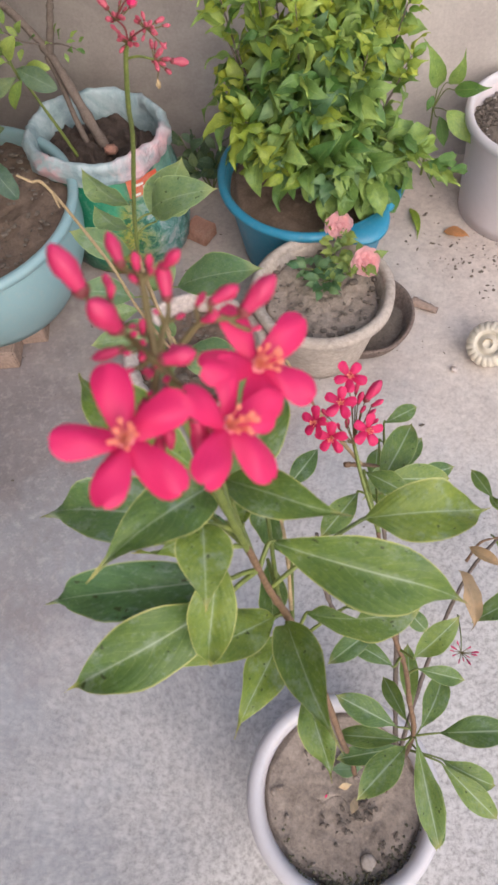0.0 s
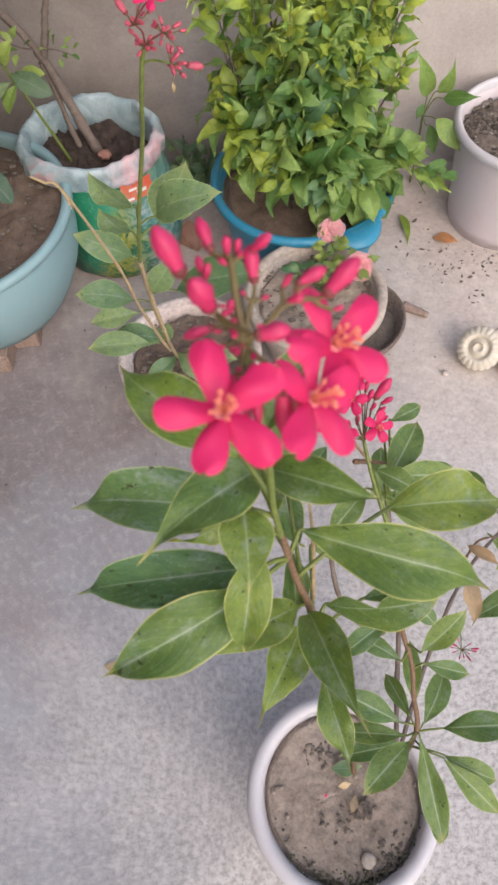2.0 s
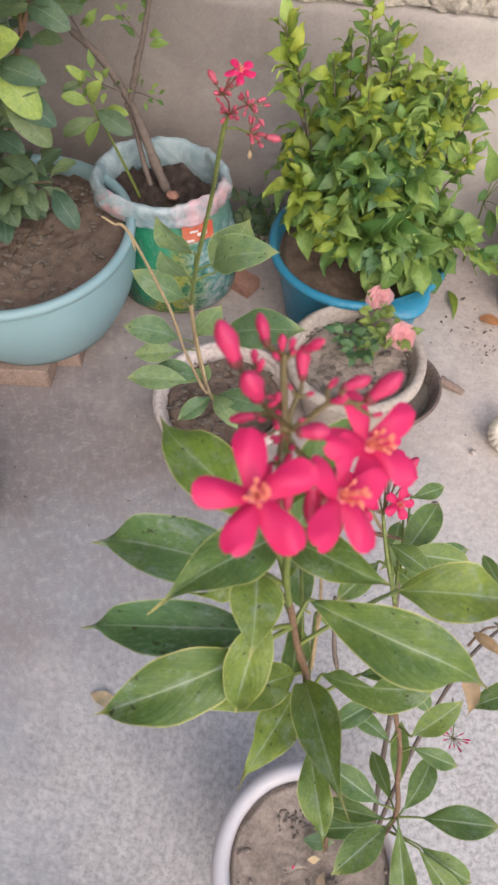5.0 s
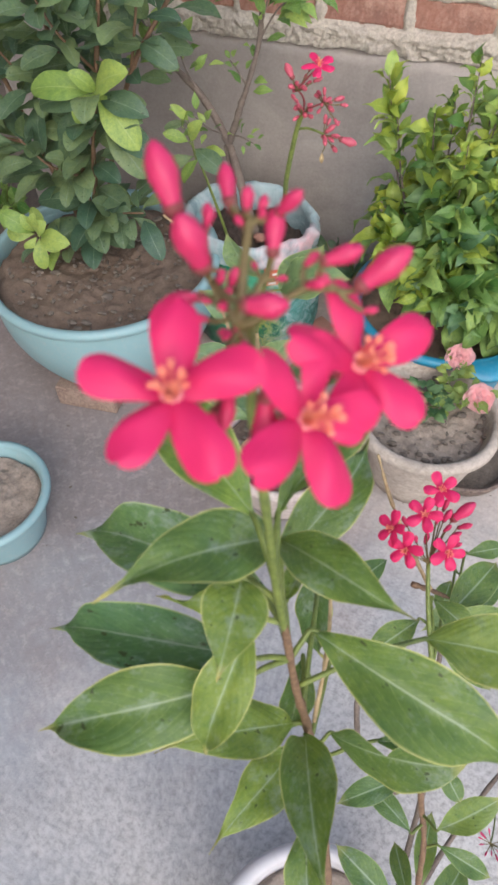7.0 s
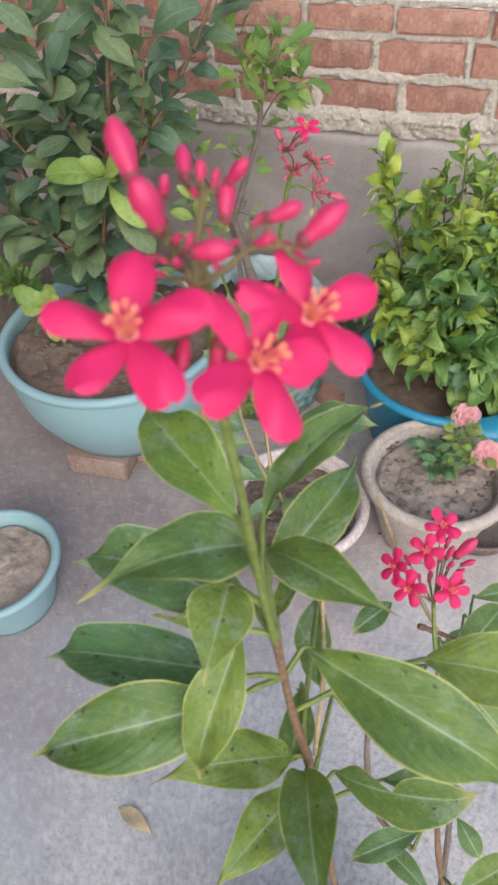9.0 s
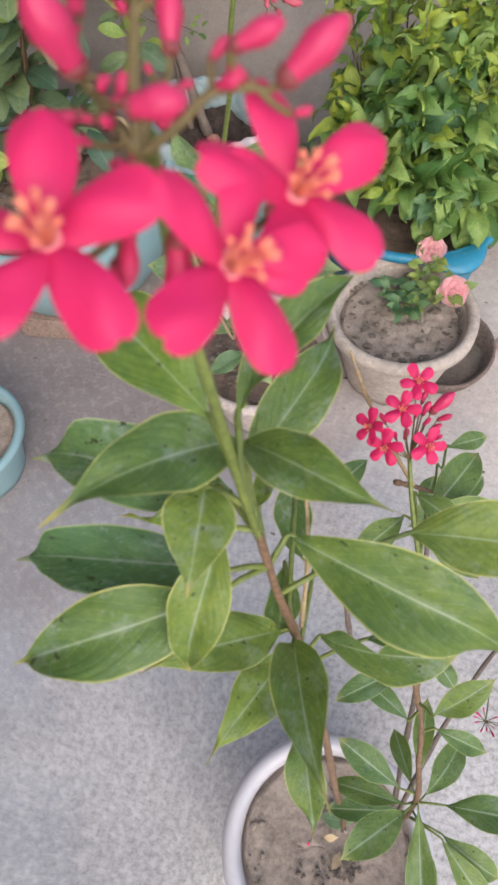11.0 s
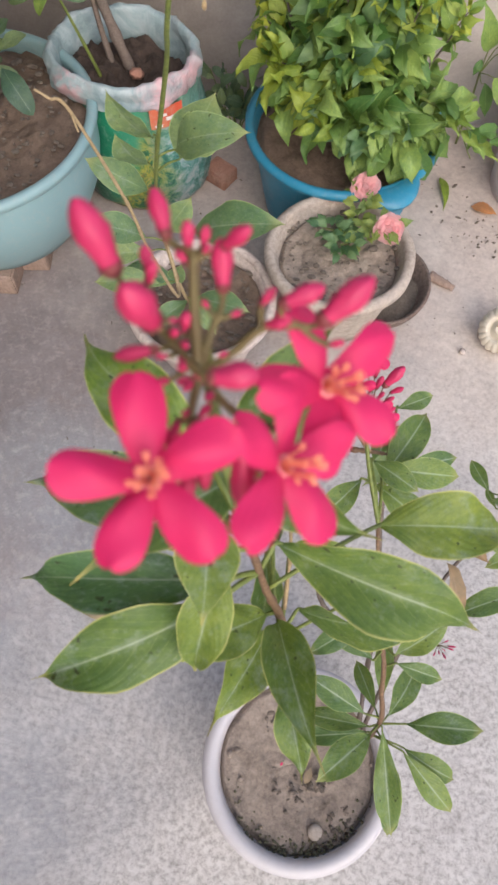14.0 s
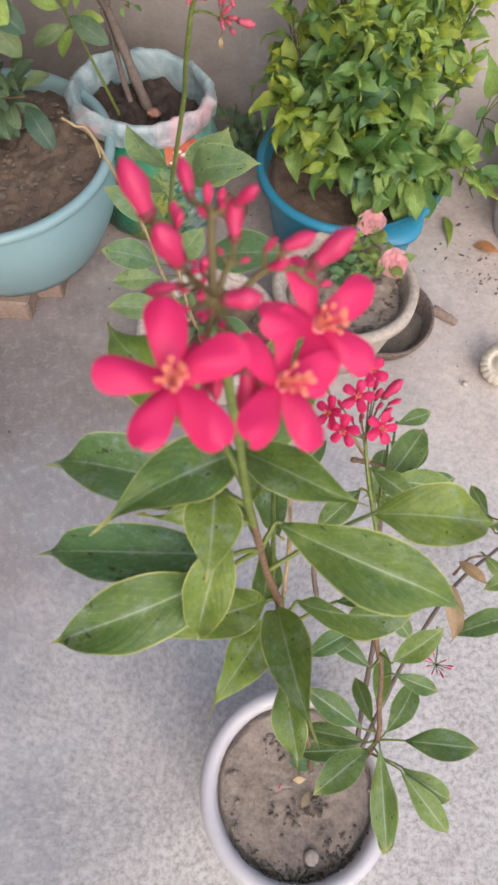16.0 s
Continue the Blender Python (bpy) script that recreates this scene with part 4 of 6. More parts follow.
for base, tip, fat in BUDS:
    bud(plant, base, tip, 0.98 * fat)
    base = Vector(base)
    foot = min(TWIGS, key=lambda p: (p - base).length + 0.5 * abs(p.z + 0.003 - base.z))
    if (foot - base).length > 0.0012:
        stalk(plant, (foot, foot.lerp(base, 0.5) + Vector((0, 0, -0.0006)), base), 0.00060, 0.00055)
rng = random.Random(8)
for i in range(20):
    p = TWIGS[rng.randrange(8, len(TWIGS))]
    d = Vector((rng.uniform(-1, 1), rng.uniform(-0.8, 0.8), rng.uniform(-0.1, 1))).normalized()
    base = p + d * rng.uniform(0.0012, 0.0028)
    bud(plant, base, base + d * rng.uniform(0.0020, 0.0040), rng.uniform(1.15, 1.4))
    stalk(plant, (p, p.lerp(base, 0.5), base + d * 0.0003), 0.00055, 0.00050)
for centre, axis in (((0.0588, 0.1375, 1.4325), (0.20, -0.34, 0.92)), ((0.0808, 0.1470, 1.4230), (0.68, -0.22, 0.70)), ((0.0869, 0.1646, 1.4230), (0.52, -0.27, 0.80))):
    foot = Vector(centre) - Vector(axis) * 0.0095
    start = min(TWIGS, key=lambda p: (p - foot).length)
    stalk(plant, (start, start.lerp(foot, 0.5) + Vector((0, 0, -0.001)), foot), 0.00075, 0.00065)

# the smaller head on the side branch
part("stem", tube(((0.166, 0.290, 0.968), (0.150, 0.330, 0.996), (0.141, 0.357, 1.018)), 0.0022, 0.0017, 8, 6), M_STEM_GREEN, plant, "fresh green stem")
NODE, SHIFT = Vector((0.141, 0.357, 1.018)), Vector((0.005, 0, 0))
for c, ax, spin, k in (((0.130, 0.398, 1.066), (0.1, -0.35, 0.93), 20, 5), ((0.122, 0.375, 1.060), (-0.1, -0.5, 0.86), 0, 6), ((0.146, 0.357, 1.044), (0.3, -0.6, 0.74), 40, 7),
                       ((0.115, 0.352, 1.038), (-0.2, -0.7, 0.68), 10, 8), ((0.101, 0.364, 1.045), (-0.6, -0.5, 0.6), 30, 9)):
    flower(plant, Vector(c) + SHIFT, ax, 0.0150, spin, k, 16, wide=1.12)
    stalk(plant, (NODE, (Vector(c) + SHIFT + NODE) / 2, Vector(c) + SHIFT - Vector(ax) * 0.008))
rng = random.Random(31)
for b, t in (((0.144, 0.384, 1.048), (0.158, 0.396, 1.064)), ((0.138, 0.382, 1.046), (0.142, 0.388, 1.058)), ((0.129, 0.366, 1.032), (0.129, 0.370, 1.043)), ((0.146, 0.372, 1.042), (0.154, 0.376, 1.048)),
             ((0.136, 0.390, 1.050), (0.138, 0.398, 1.058)), ((0.122, 0.362, 1.036), (0.120, 0.364, 1.044)), ((0.149, 0.366, 1.038), (0.156, 0.368, 1.045)), ((0.150, 0.380, 1.046), (0.160, 0.382, 1.054)),
             ((0.140, 0.372, 1.048), (0.144, 0.374, 1.057)), ((0.133, 0.378, 1.046), (0.134, 0.383, 1.055)), ((0.112, 0.372, 1.040), (0.106, 0.376, 1.048)), ((0.142, 0.362, 1.034), (0.150, 0.358, 1.038))):
    b, t = Vector(b) + SHIFT, Vector(t) + SHIFT
    bud(plant, b, t, 1.0)
    stalk(plant, (NODE, (Vector(b) + NODE) / 2, b), 0.0008, 0.0005)
# a tiny head lower down
stalk(plant, ((0.330, 0.330, 0.515), (0.322, 0.290, 0.560), (0.317, 0.262, 0.575)), 0.0012, 0.0008, M_STEM_GREEN)
rng = random.Random(19)
for i in range(11):
    b = Vector((0.317, 0.262, 0.576))
    d = Vector((math.cos(2.4 * i), -0.3 + 0.8 * math.sin(2.4 * i), 0.35 + 0.5 * rng.random())).normalized()
    foot = b + d * rng.uniform(0.006, 0.016)
    stalk(plant, (b, b.lerp(foot, 0.5), foot), 0.0006, 0.0005)
    bud(plant, foot, foot + d * rng.uniform(0.006, 0.013), 0.62)


# ---- the tall thin plant in the clay pot ----
tall = thing("tall_flower_stem", (-0.198, 1.040, 0.166), "thin tall plant with grey-green leaves and small red buds", "plant")
STALKS = [(-0.198, 1.040, 0.160), (-0.203, 0.970, 0.330), (-0.187, 0.870, 0.590), (-0.161, 0.780, 0.812), (-0.125, 0.715, 0.960), (-0.085, 0.660, 1.110), (-0.0640, 0.605, 1.186), (-0.0510, 0.588, 1.240), (-0.0450, 0.585, 1.256)]
part("stem", tube(STALKS[:4], 0.0046, 0.0034, 9, 8, knots=0.25), M_TWIG, tall, "woody lower stem")
part("stem", tube(STALKS[3:], 0.0029, 0.0019, 9, 8, knots=0.1), M_STEM_GREEN, tall, "fresh green upper stem")
part("twig", tube(((-0.175, 0.830, 0.690), (-0.136, 0.740, 0.640), (-0.130, 0.640, 0.860), (-0.129, 0.600, 0.989), (-0.145, 0.562, 1.132), (-0.158, 0.557, 1.148), (-0.168, 0.555, 1.157)), 0.0026, 0.0011, 8, 8, knots=0.5), M_TWIG, tall, "bare straw-coloured twig")
part("twig", tube(((-0.145, 0.562, 1.132), (-0.141, 0.556, 1.124), (-0.139, 0.553, 1.120)), 0.0012, 0.0007, 6, 4), M_TWIG, tall)
GREYS = [mesh_of("leaf", blade(0.46, a, f, 0.03, 0.56, 0.07, 16, 6, t, k, blunt=0.8), M_LEAF_GREY) for k, (a, f, t) in enumerate(((0.5, 0.35, 0.1), (0.8, 0.25, -0.2), (0.3, 0.45, 0.2)))]
TALL_LINES = [glide(STALKS, 6)]


def stem_leaf(base, tip, normal=(0.15, -0.55, 0.8), width=0.44, kind=0):
    petiole(base, tip, tall, TALL_LINES, 0.14)
    return put("leaf", GREYS[kind % 3], tall, leaf_pose(base, tip, normal, width / 0.44))


stem_leaf((-0.136, 0.750, 0.945), (-0.175, 0.720, 1.029), (-0.3, -0.8, 0.5), 0.40, 0)
stem_leaf((-0.108, 0.740, 0.938), (-0.011, 0.700, 1.010), (-0.1, -0.6, 0.8), 0.38, 1)
stem_leaf((-0.114, 0.762, 0.902), (-0.063, 0.770, 1.000), (0.2, -0.9, 0.4), 0.56, 2)
stem_leaf((-0.151, 0.750, 0.901), (-0.180, 0.730, 0.962), (-0.3, -0.8, 0.5), 0.55, 0)
stem_leaf((-0.170, 0.780, 0.822), (-0.242, 0.760, 0.889), (-0.1, -0.6, 0.8), 0.40, 1)
stem_leaf((-0.180, 0.840, 0.666), (-0.130, 0.860, 0.737), (0.2, -0.8, 0.5), 0.48, 2)
stem_leaf((-0.129, 0.840, 0.678), (0.026, 0.800, 0.765), (-0.1, -0.5, 0.9), 0.36, 0)
stem_leaf((-0.215, 0.850, 0.640), (-0.305, 0.820, 0.691), (0.1, -0.5, 0.9), 0.46, 1)
stem_leaf((-0.215, 0.860, 0.595), (-0.304, 0.830, 0.599), (0.1, -0.5, 0.9), 0.42, 2)
stem_leaf((-0.184, 0.980, 0.300), (-0.050, 0.940, 0.330), (0.1, -0.4, 0.9), 0.42, 0)
stem_leaf((-0.205, 0.960, 0.380), (-0.330, 0.950, 0.400), (0.0, -0.4, 0.9), 0.42, 1)
stem_leaf((-0.213, 0.950, 0.400), (-0.185, 0.930, 0.480), (0.1, -0.8, 0.5), 0.40, 2)
stem_leaf((-0.230, 0.920, 0.420), (-0.360, 0.890, 0.440), (0.0, -0.4, 0.9), 0.40, 0)
stem_leaf((-0.195, 0.980, 0.300), (-0.120, 0.900, 0.290), (0.1, -0.4, 0.9), 0.40, 1)
stem_leaf((-0.200, 0.990, 0.280), (-0.270, 0.910, 0.270), (0.1, -0.4, 0.9), 0.40, 2)
# its head of many small buds, two side sprays and one open flower
rng = random.Random(41)
TOP, RIGHT, LEFT, SPRAY = Vector((-0.045, 0.585, 1.256)), Vector((-0.028, 0.583, 1.267)), Vector((-0.050, 0.583, 1.274)), Vector((-0.027, 0.583, 1.242))
stalk(tall, ((-0.051, 0.588, 1.240), (-0.040, 0.586, 1.243), SPRAY), 0.0012, 0.0009, M_STEM_GREEN)
stalk(tall, (TOP, (-0.037, 0.584, 1.262), RIGHT), 0.0010, 0.0007, M_CALYX)
stalk(tall, (TOP, (-0.045, 0.584, 1.267), LEFT), 0.0010, 0.0007, M_CALYX)
stalk(tall, (LEFT, (-0.042, 0.584, 1.284), (-0.036, 0.584, 1.290)), 0.0009, 0.0007, M_CALYX)
DULL = mesh_of("bud", bud_mesh(), M_BUD_OLD)
HEADS = ((LEFT, ((-0.061, 0, 1.287, 0.013), (-0.053, 0, 1.281, 0.009), (-0.041, 0, 1.290, 0.007), (-0.034, 0, 1.281, 0.008), (-0.043, 0, 1.280, 0.007), (-0.055, 0, 1.270, 0.007))),
         (RIGHT, ((-0.016, 0, 1.268, 0.009), (-0.022, 0, 1.260, 0.009), (-0.027, 0, 1.273, 0.007), (-0.014, 0, 1.256, 0.007), (-0.020, 0, 1.273, 0.006), (-0.030, 0, 1.264, 0.006), (-0.012, 0, 1.263, 0.007))),
         (TOP, ((-0.056, 0, 1.266, 0.007), (-0.052, 0, 1.258, 0.009), (-0.041, 0, 1.258, 0.009), (-0.036, 0, 1.264, 0.007), (-0.046, 0, 1.268, 0.007), (-0.050, 0, 1.263, 0.006))),
         (SPRAY, ((-0.020, 0, 1.248, 0.010), (-0.014, 0, 1.244, 0.008), (-0.003, 0, 1.236, 0.015), (-0.030, 0, 1.234, 0.008), (-0.018, 0, 1.224, 0.009), (-0.018, 0, 1.240, 0.007))))
for hub, ends in HEADS:
    more = [(hub.x + rng.uniform(-0.011, 0.011), 0, hub.z + rng.uniform(-0.006, 0.014), rng.uniform(0.005, 0.008)) for i in range(7)]
    for x, y, z, size in (*ends, *more):
        end = Vector((x, 0.583 + rng.uniform(-0.012, 0.012), z))
        out = (end - hub).normalized()
        foot = end - out * size * 0.8
        bud(tall, foot, end + out * size * 0.2, 1.15, DULL)
        stalk(tall, (hub, hub.lerp(foot, 0.5) + Vector((0, 0, -0.001)), foot), 0.0006, 0.0005)
stalk(tall, (SPRAY, (-0.025, 0.582, 1.234), (-0.027, 0.581, 1.226)), 0.0006, 0.0005)
part("spent_flower", blade(0.5, 0.6, 0.6, 0.06, 0.5, 0.1, 8, 4, 0.8, 3, m=leaf_pose((-0.027, 0.581, 1.228), (-0.0265, 0.580, 1.218), (0.2, -0.9, 0.3), 0.8)), M_TWIG, tall, "withered straw-coloured spent flower")
flower(tall, (-0.034, 0.584, 1.293), (0.1, -0.25, 0.95), 0.0130, 20, 11, 8)

# ---- small rose ----
rose = thing("rose_bush", (0.165, 1.290, 0.208), "small rose bush with two salmon-pink blooms and yellow-green leaves", "plant")
ROSE_LEAF = [mesh_of("leaf", blade(0.55, 0.5, 0.25, 0.05, 0.45, 0.08, 14, 4, 0.1, k, teeth=0.16), m) for k, m in enumerate((M_ROSE_LEAF, M_ROSE_LEAF, M_DEEP, M_DEEP))]
CANES = (((0.150, 1.290, 0.205), (0.160, 1.320, 0.245), (0.171, 1.378, 0.274)), ((0.160, 1.280, 0.205), (0.190, 1.270, 0.250), (0.226, 1.252, 0.300)),
         ((0.140, 1.280, 0.205), (0.110, 1.270, 0.245), (0.085, 1.260, 0.262)), ((0.150, 1.270, 0.205), (0.140, 1.240, 0.240), (0.125, 1.215, 0.258)))
rng = random.Random(5)
for cane in CANES:
    part("cane", tube(cane, 0.0022, 0.0014, 7, 6), M_STEM_GREEN, rose)
    for p in glide(cane, 9)[4:]:
        for k in range(2):
            a = rng.uniform(0, 6.28)
            d = Vector((math.cos(a), math.sin(a), rng.uniform(-0.15, 0.5)))
            q = p + d * rng.uniform(0.008, 0.026)
            put("leaf", ROSE_LEAF[k % 2 + (2 if cane in CANES[2:] else 0)], rose, leaf_pose(q, q + d.normalized() * rng.uniform(0.026, 0.044), (rng.uniform(-0.4, 0.4), -0.5 + rng.uniform(-0.3, 0.3), 0.85)))


def bloom(centre, axis, size, seed):
    """A many-petalled rose, whorl inside whorl."""
    m = facing(centre, axis)
    head = put("bloom", mesh_of("bloom", lathe([(0, -0.5 * size), (0.12 * size, -0.45 * size), (0.25 * size, -0.2 * size), (0.2 * size, 0.1 * size), (0, 0.15 * size)], seg=12), M_ROSE), rose, m)
    data = [mesh_of("petal", blade(0.90, -0.7, -0.30, 0.13, 0.66, 0.02, 8, 6, 0.2 * k, seed + k, blunt=0.6), M_ROSE) for k in range(2)]
    for ring, (n, tilt, length) in enumerate(((10, 2, 1.0), (9, 13, 0.86), (8, 26, 0.68), (6, 42, 0.50), (4, 62, 0.34))):
        for i in range(n):
            t = Matrix.Rotation(2 * math.pi * i / n + ring * 0.5, 4, "Z") @ Matrix.Translation((0.05 * size, 0, 0)) @ Matrix.Rotation(radians(-tilt + 9 * math.sin(i * 2.7 + seed)), 4, "Y") @ Matrix.Scale(size * length * (0.94 + 0.08 * math.sin(i * 4.1 + seed)), 4)
            put("petal", data[i % 2], head, m @ t)


bloom((0.170, 1.385, 0.284), (0.0, -0.62, 0.78), 0.037, 1)
bloom((0.234, 1.240, 0.305), (0.0, -0.60, 0.80), 0.037, 2)

# ---- dark dish behind the rose pot, blue lip, bricks, litter ----
dish = thing("dark_dish", (0.245, 1.285, 0.0), "worn dark clay dish with a little grey soil", "dish")
part("body", lathe([(0, 0.010), (0.110, 0.012), (0.126, 0.030), (0.136, 0.062), (0.144, 0.064), (0.146, 0.056), (0.132, 0.022), (0.120, 0.0), (0, 0.0)], (0.245, 1.285, 0.0), rough=0.003), M_SAUCER, dish)
part("soil", soil_top(0.122, 0.026, (0.245, 1.285, 0.0), 0.005, 3.0), M_SOIL_GREY, dish)

lip = bmesh.new()
rows = []
for i in range(13):
    u = i / 12
    a = radians(-75 + 36 * u)
    out = 0.050 * math.sin(math.pi * u) ** 0.8
    c, sn = math.cos(a), math.sin(a)
    row = []
    for r, z in ((0.252, 0.268), (0.258, 0.2712), (0.263 + out * 0.6, 0.2712 - out * 0.10), (0.263 + out, 0.266 - out * 0.22), (0.263 + out, 0.258 - out * 0.22), (0.263 + out * 0.6, 0.254), (0.259, 0.250)):
        row.append(lip.verts.new((BLUE[0] + r * c, BLUE[1] + r * sn, z)))
    rows.append(row)
for a, b in zip(rows, rows[1:]):
    for j in range(len(a) - 1):
        lip.faces.new((a[j], b[j], b[j + 1], a[j + 1]))
part("grip", lip, M_BLUE, bpy.data.objects["blue_tub"], "broad blue carrying grip")


def brick_mesh(k):
    rnd = random.Random(k)
    bm = block((0.222, 0.105, 0.068), (0, 0, 0), 0.005, 0.0, 2)
    for v in bm.verts:
        v.co += Vector((rnd.uniform(-1, 1), rnd.uniform(-1, 1), rnd.uniform(-1, 1))) * 0.0022
    return mesh_of("brick", bm, M_BRICK, False)


BRICKS = [brick_mesh(k) for k in range(5)]
# Dusty brick colour, darkened to put in the shade under the tub.
M_DUSTY = grained("dusty_shaded_brick", (0.24, 0.165, 0.13), (0.40, 0.30, 0.245), 16, 0.95, 7, 0.5, 0.003)
OLD_BRICK = brick_mesh(7)
OLD_BRICK.materials[0] = M_DUSTY
for x, y, rz in ((-0.832, 1.175, 6), (-0.742, 1.268, 8), (-0.800, 1.360, 70), (-0.985, 1.340, 100), (-0.840, 1.560, 5)):
    tagged(put("loose_brick", OLD_BRICK, None, pose(x, y, 0.0372, 0, 0, rz) @ Matrix.Diagonal((0.60 if rz == 8 else 0.84 if rz == 6 else 1.0, 1, 1.09, 1))), "dusty clay brick, darkened for shade, propping up the teal tub", "brick", "bricks under the tub")
for x, y, rz in ((-0.250, 1.640, -30),):
    tagged(put("brick_piece", BRICKS[1], None, pose(x, y, 0.024, 0, 0, rz) @ Matrix.Diagonal((0.36, 0.62, 0.66, 1))), "broken piece of red brick on the floor", "brick", "brick pieces")

stick = part("broken_stick", tube(((0.393, 1.362, 0.012), (0.425, 1.345, 0.012), (0.461, 1.326, 0.012)), 0.0115, 0.0105, 9, 4, knots=0.5), M_DUSTY)
tagged(stick, "short broken piece of dusty brown stick", "stick")
pebble = bmesh.new()
bmesh.ops.create_icosphere(pebble, subdivisions=2, radius=0.010, matrix=Matrix.Translation((0.492, 1.127, 0.008)) @ Matrix.Diagonal((0.8, 1.1, 0.85, 1)))
for v in pebble.verts:
    v.co += Vector((1, 1, 1)) * 0.002 * noise.noise(v.co * 90)
tagged(part("pebble", pebble, M_CLAYPOT), "small pinkish pebble on the concrete", "stone")
M_DRY_RED = foliage("dry_orange_leaf", (0.40, 0.17, 0.08), (0.58, 0.30, 0.17), (0.58, 0.36, 0.22), None, 0.8, 0.4)
for m, label in ((leaf_pose((0.505, 1.640, 0.006), (0.583, 1.622, 0.006), (0.1, 0.1, 1), 1.3), "dry orange-brown leaf lying on the floor"), (leaf_pose((-0.352, 0.322, 0.005), (-0.262, 0.300, 0.005), (0.1, 0.2, 1), 0.72), "pale dry leaf lying on the floor")):
    tagged(part("fallen_leaf", blade(0.5, 0.25, 0.12, 0.03, 0.48, 0.1, 10, 5, 0.1, 2, m=m), M_DRY_RED if "orange" in label else M_DRY), label, "leaf")
tagged(part("grass_blade", blade(0.20, 0.3, 0.2, 0.02, 0.4, 0.2, 10, 4, 0.3, 2, m=leaf_pose((0.412, 1.745, 0.004), (0.436, 1.605, 0.004), (0.2, -0.2, 1), 1.0)), M_LIME), "single green grass blade lying on the floor", "leaf")
crumbs = bmesh.new()
rng = random.Random(9)
for i in range(300):
    if i < 75:
        x, y = rng.gauss(0.64, 0.07), rng.gauss(1.50, 0.07)
    elif i < 120:
        x, y = rng.gauss(0.52, 0.09), rng.gauss(1.58, 0.10)
    else:
        x, y = rng.uniform(-0.9, 0.9), rng.uniform(0.6, 1.95)
    r = (abs(rng.gauss(0, 0.0020)) if i < 120 else abs(rng.gauss(0, 0.0013))) + 0.0006
    bmesh.ops.create_icosphere(crumbs, subdivisions=1, radius=r, matrix=Matrix.Translation((x, y, r * 0.5)) @ Matrix.Rotation(rng.uniform(0, 3.1), 4, "Z") @ Matrix.Diagonal((rng.uniform(0.7, 3.0), rng.uniform(0.6, 1.3), 0.6, 1)))
tagged(part("soil_crumbs", crumbs, M_SOIL_GREY, smooth=False), "spilled soil crumbs and grit on the concrete", "soil", kind="stuff")

# a cream ribbed wheel with a flat arm
M_CREAM = plastic("aged_cream_plastic", (0.70, 0.64, 0.52), 0.5, (0.42, 0.33, 0.22), 0.4)
wheel = thing("ribbed_wheel", (0.585, 1.190, 0.0), "discarded cream plastic ribbed wheel with a flat arm", "plastic scrap")
WM = Matrix.Translation((0.580, 1.175, 0.056)) @ Euler((radians(30), radians(-27), 0)).to_matrix().to_4x4() @ Matrix.Scale(1.30, 4)
disc = lathe([(0, 0.015), (0.007, 0.015), (0.008, 0.018), (0.012, 0.018), (0.013, 0.0145), (0.018, 0.0145), (0.020, 0.0095), (0.0235, 0.0095), (0.0255, 0.018), (0.030, 0.0185), (0.036, 0.016), (0.041, 0.012), (0.045, 0.007), (0.047, -0.004), (0.043, -0.016), (0.030, -0.020), (0, -0.020)], seg=160)
for v in disc.verts:
    a = math.atan2(v.co.y, v.co.x)
    r = math.hypot(v.co.x, v.co.y)
    k = 1 + (0.05 * abs(math.sin(10 * a)) ** 0.6 - 0.03) * max(0.0, (r - 0.027) / 0.018)
    v.co.z += (0.0016 * abs(math.sin(10 * a)) ** 0.6 - 0.0008) * (1 if 0.027 < r < 0.046 and v.co.z > 0 else 0)
    v.co.x, v.co.y = v.co.x * k, v.co.y * k
bmesh.ops.transform(disc, matrix=WM, verts=disc.verts)
part("wheel", disc, M_CREAM, wheel)
part("hub_ridge", tube([WM @ Vector((0.010 * math.cos(t), 0.010 * math.sin(t), 0.018)) for t in (0.2, 0.9, 1.7, 2.5)], 0.0016, 0.0012, 6, 5), M_TWIG, wheel)
arm = block((0.155, 0.038, 0.012), (0, 0, 0), 0.003, 0.0, 2)
bmesh.ops.transform(arm, matrix=Matrix.Translation((0.690, 1.118, 0.040)) @ Euler((radians(-22), radians(8), radians(-60))).to_matrix().to_4x4(), verts=arm.verts)
part("arm", arm, M_WHITE, wheel, "flat white arm")
arm = block((0.120, 0.020, 0.016), (0, 0, 0), 0.004, 0.0, 2)
bmesh.ops.transform(arm, matrix=Matrix.Translation((0.662, 1.100, 0.022)) @ Euler((radians(8), 0, radians(-64))).to_matrix().to_4x4(), verts=arm.verts)
part("arm_rib", arm, M_CREAM, wheel)
wire = part("wire", tube(((0.640, 1.270, 0.006), (0.690, 1.300, 0.010), (0.770, 1.345, 0.006)), 0.0016, 0.0016, 6, 6), M_SAUCER)
tagged(wire, "thin dark wire lying on the floor", "wire")

# ---- printed sack ----
SACK = (-0.478, 1.628, 0.0)


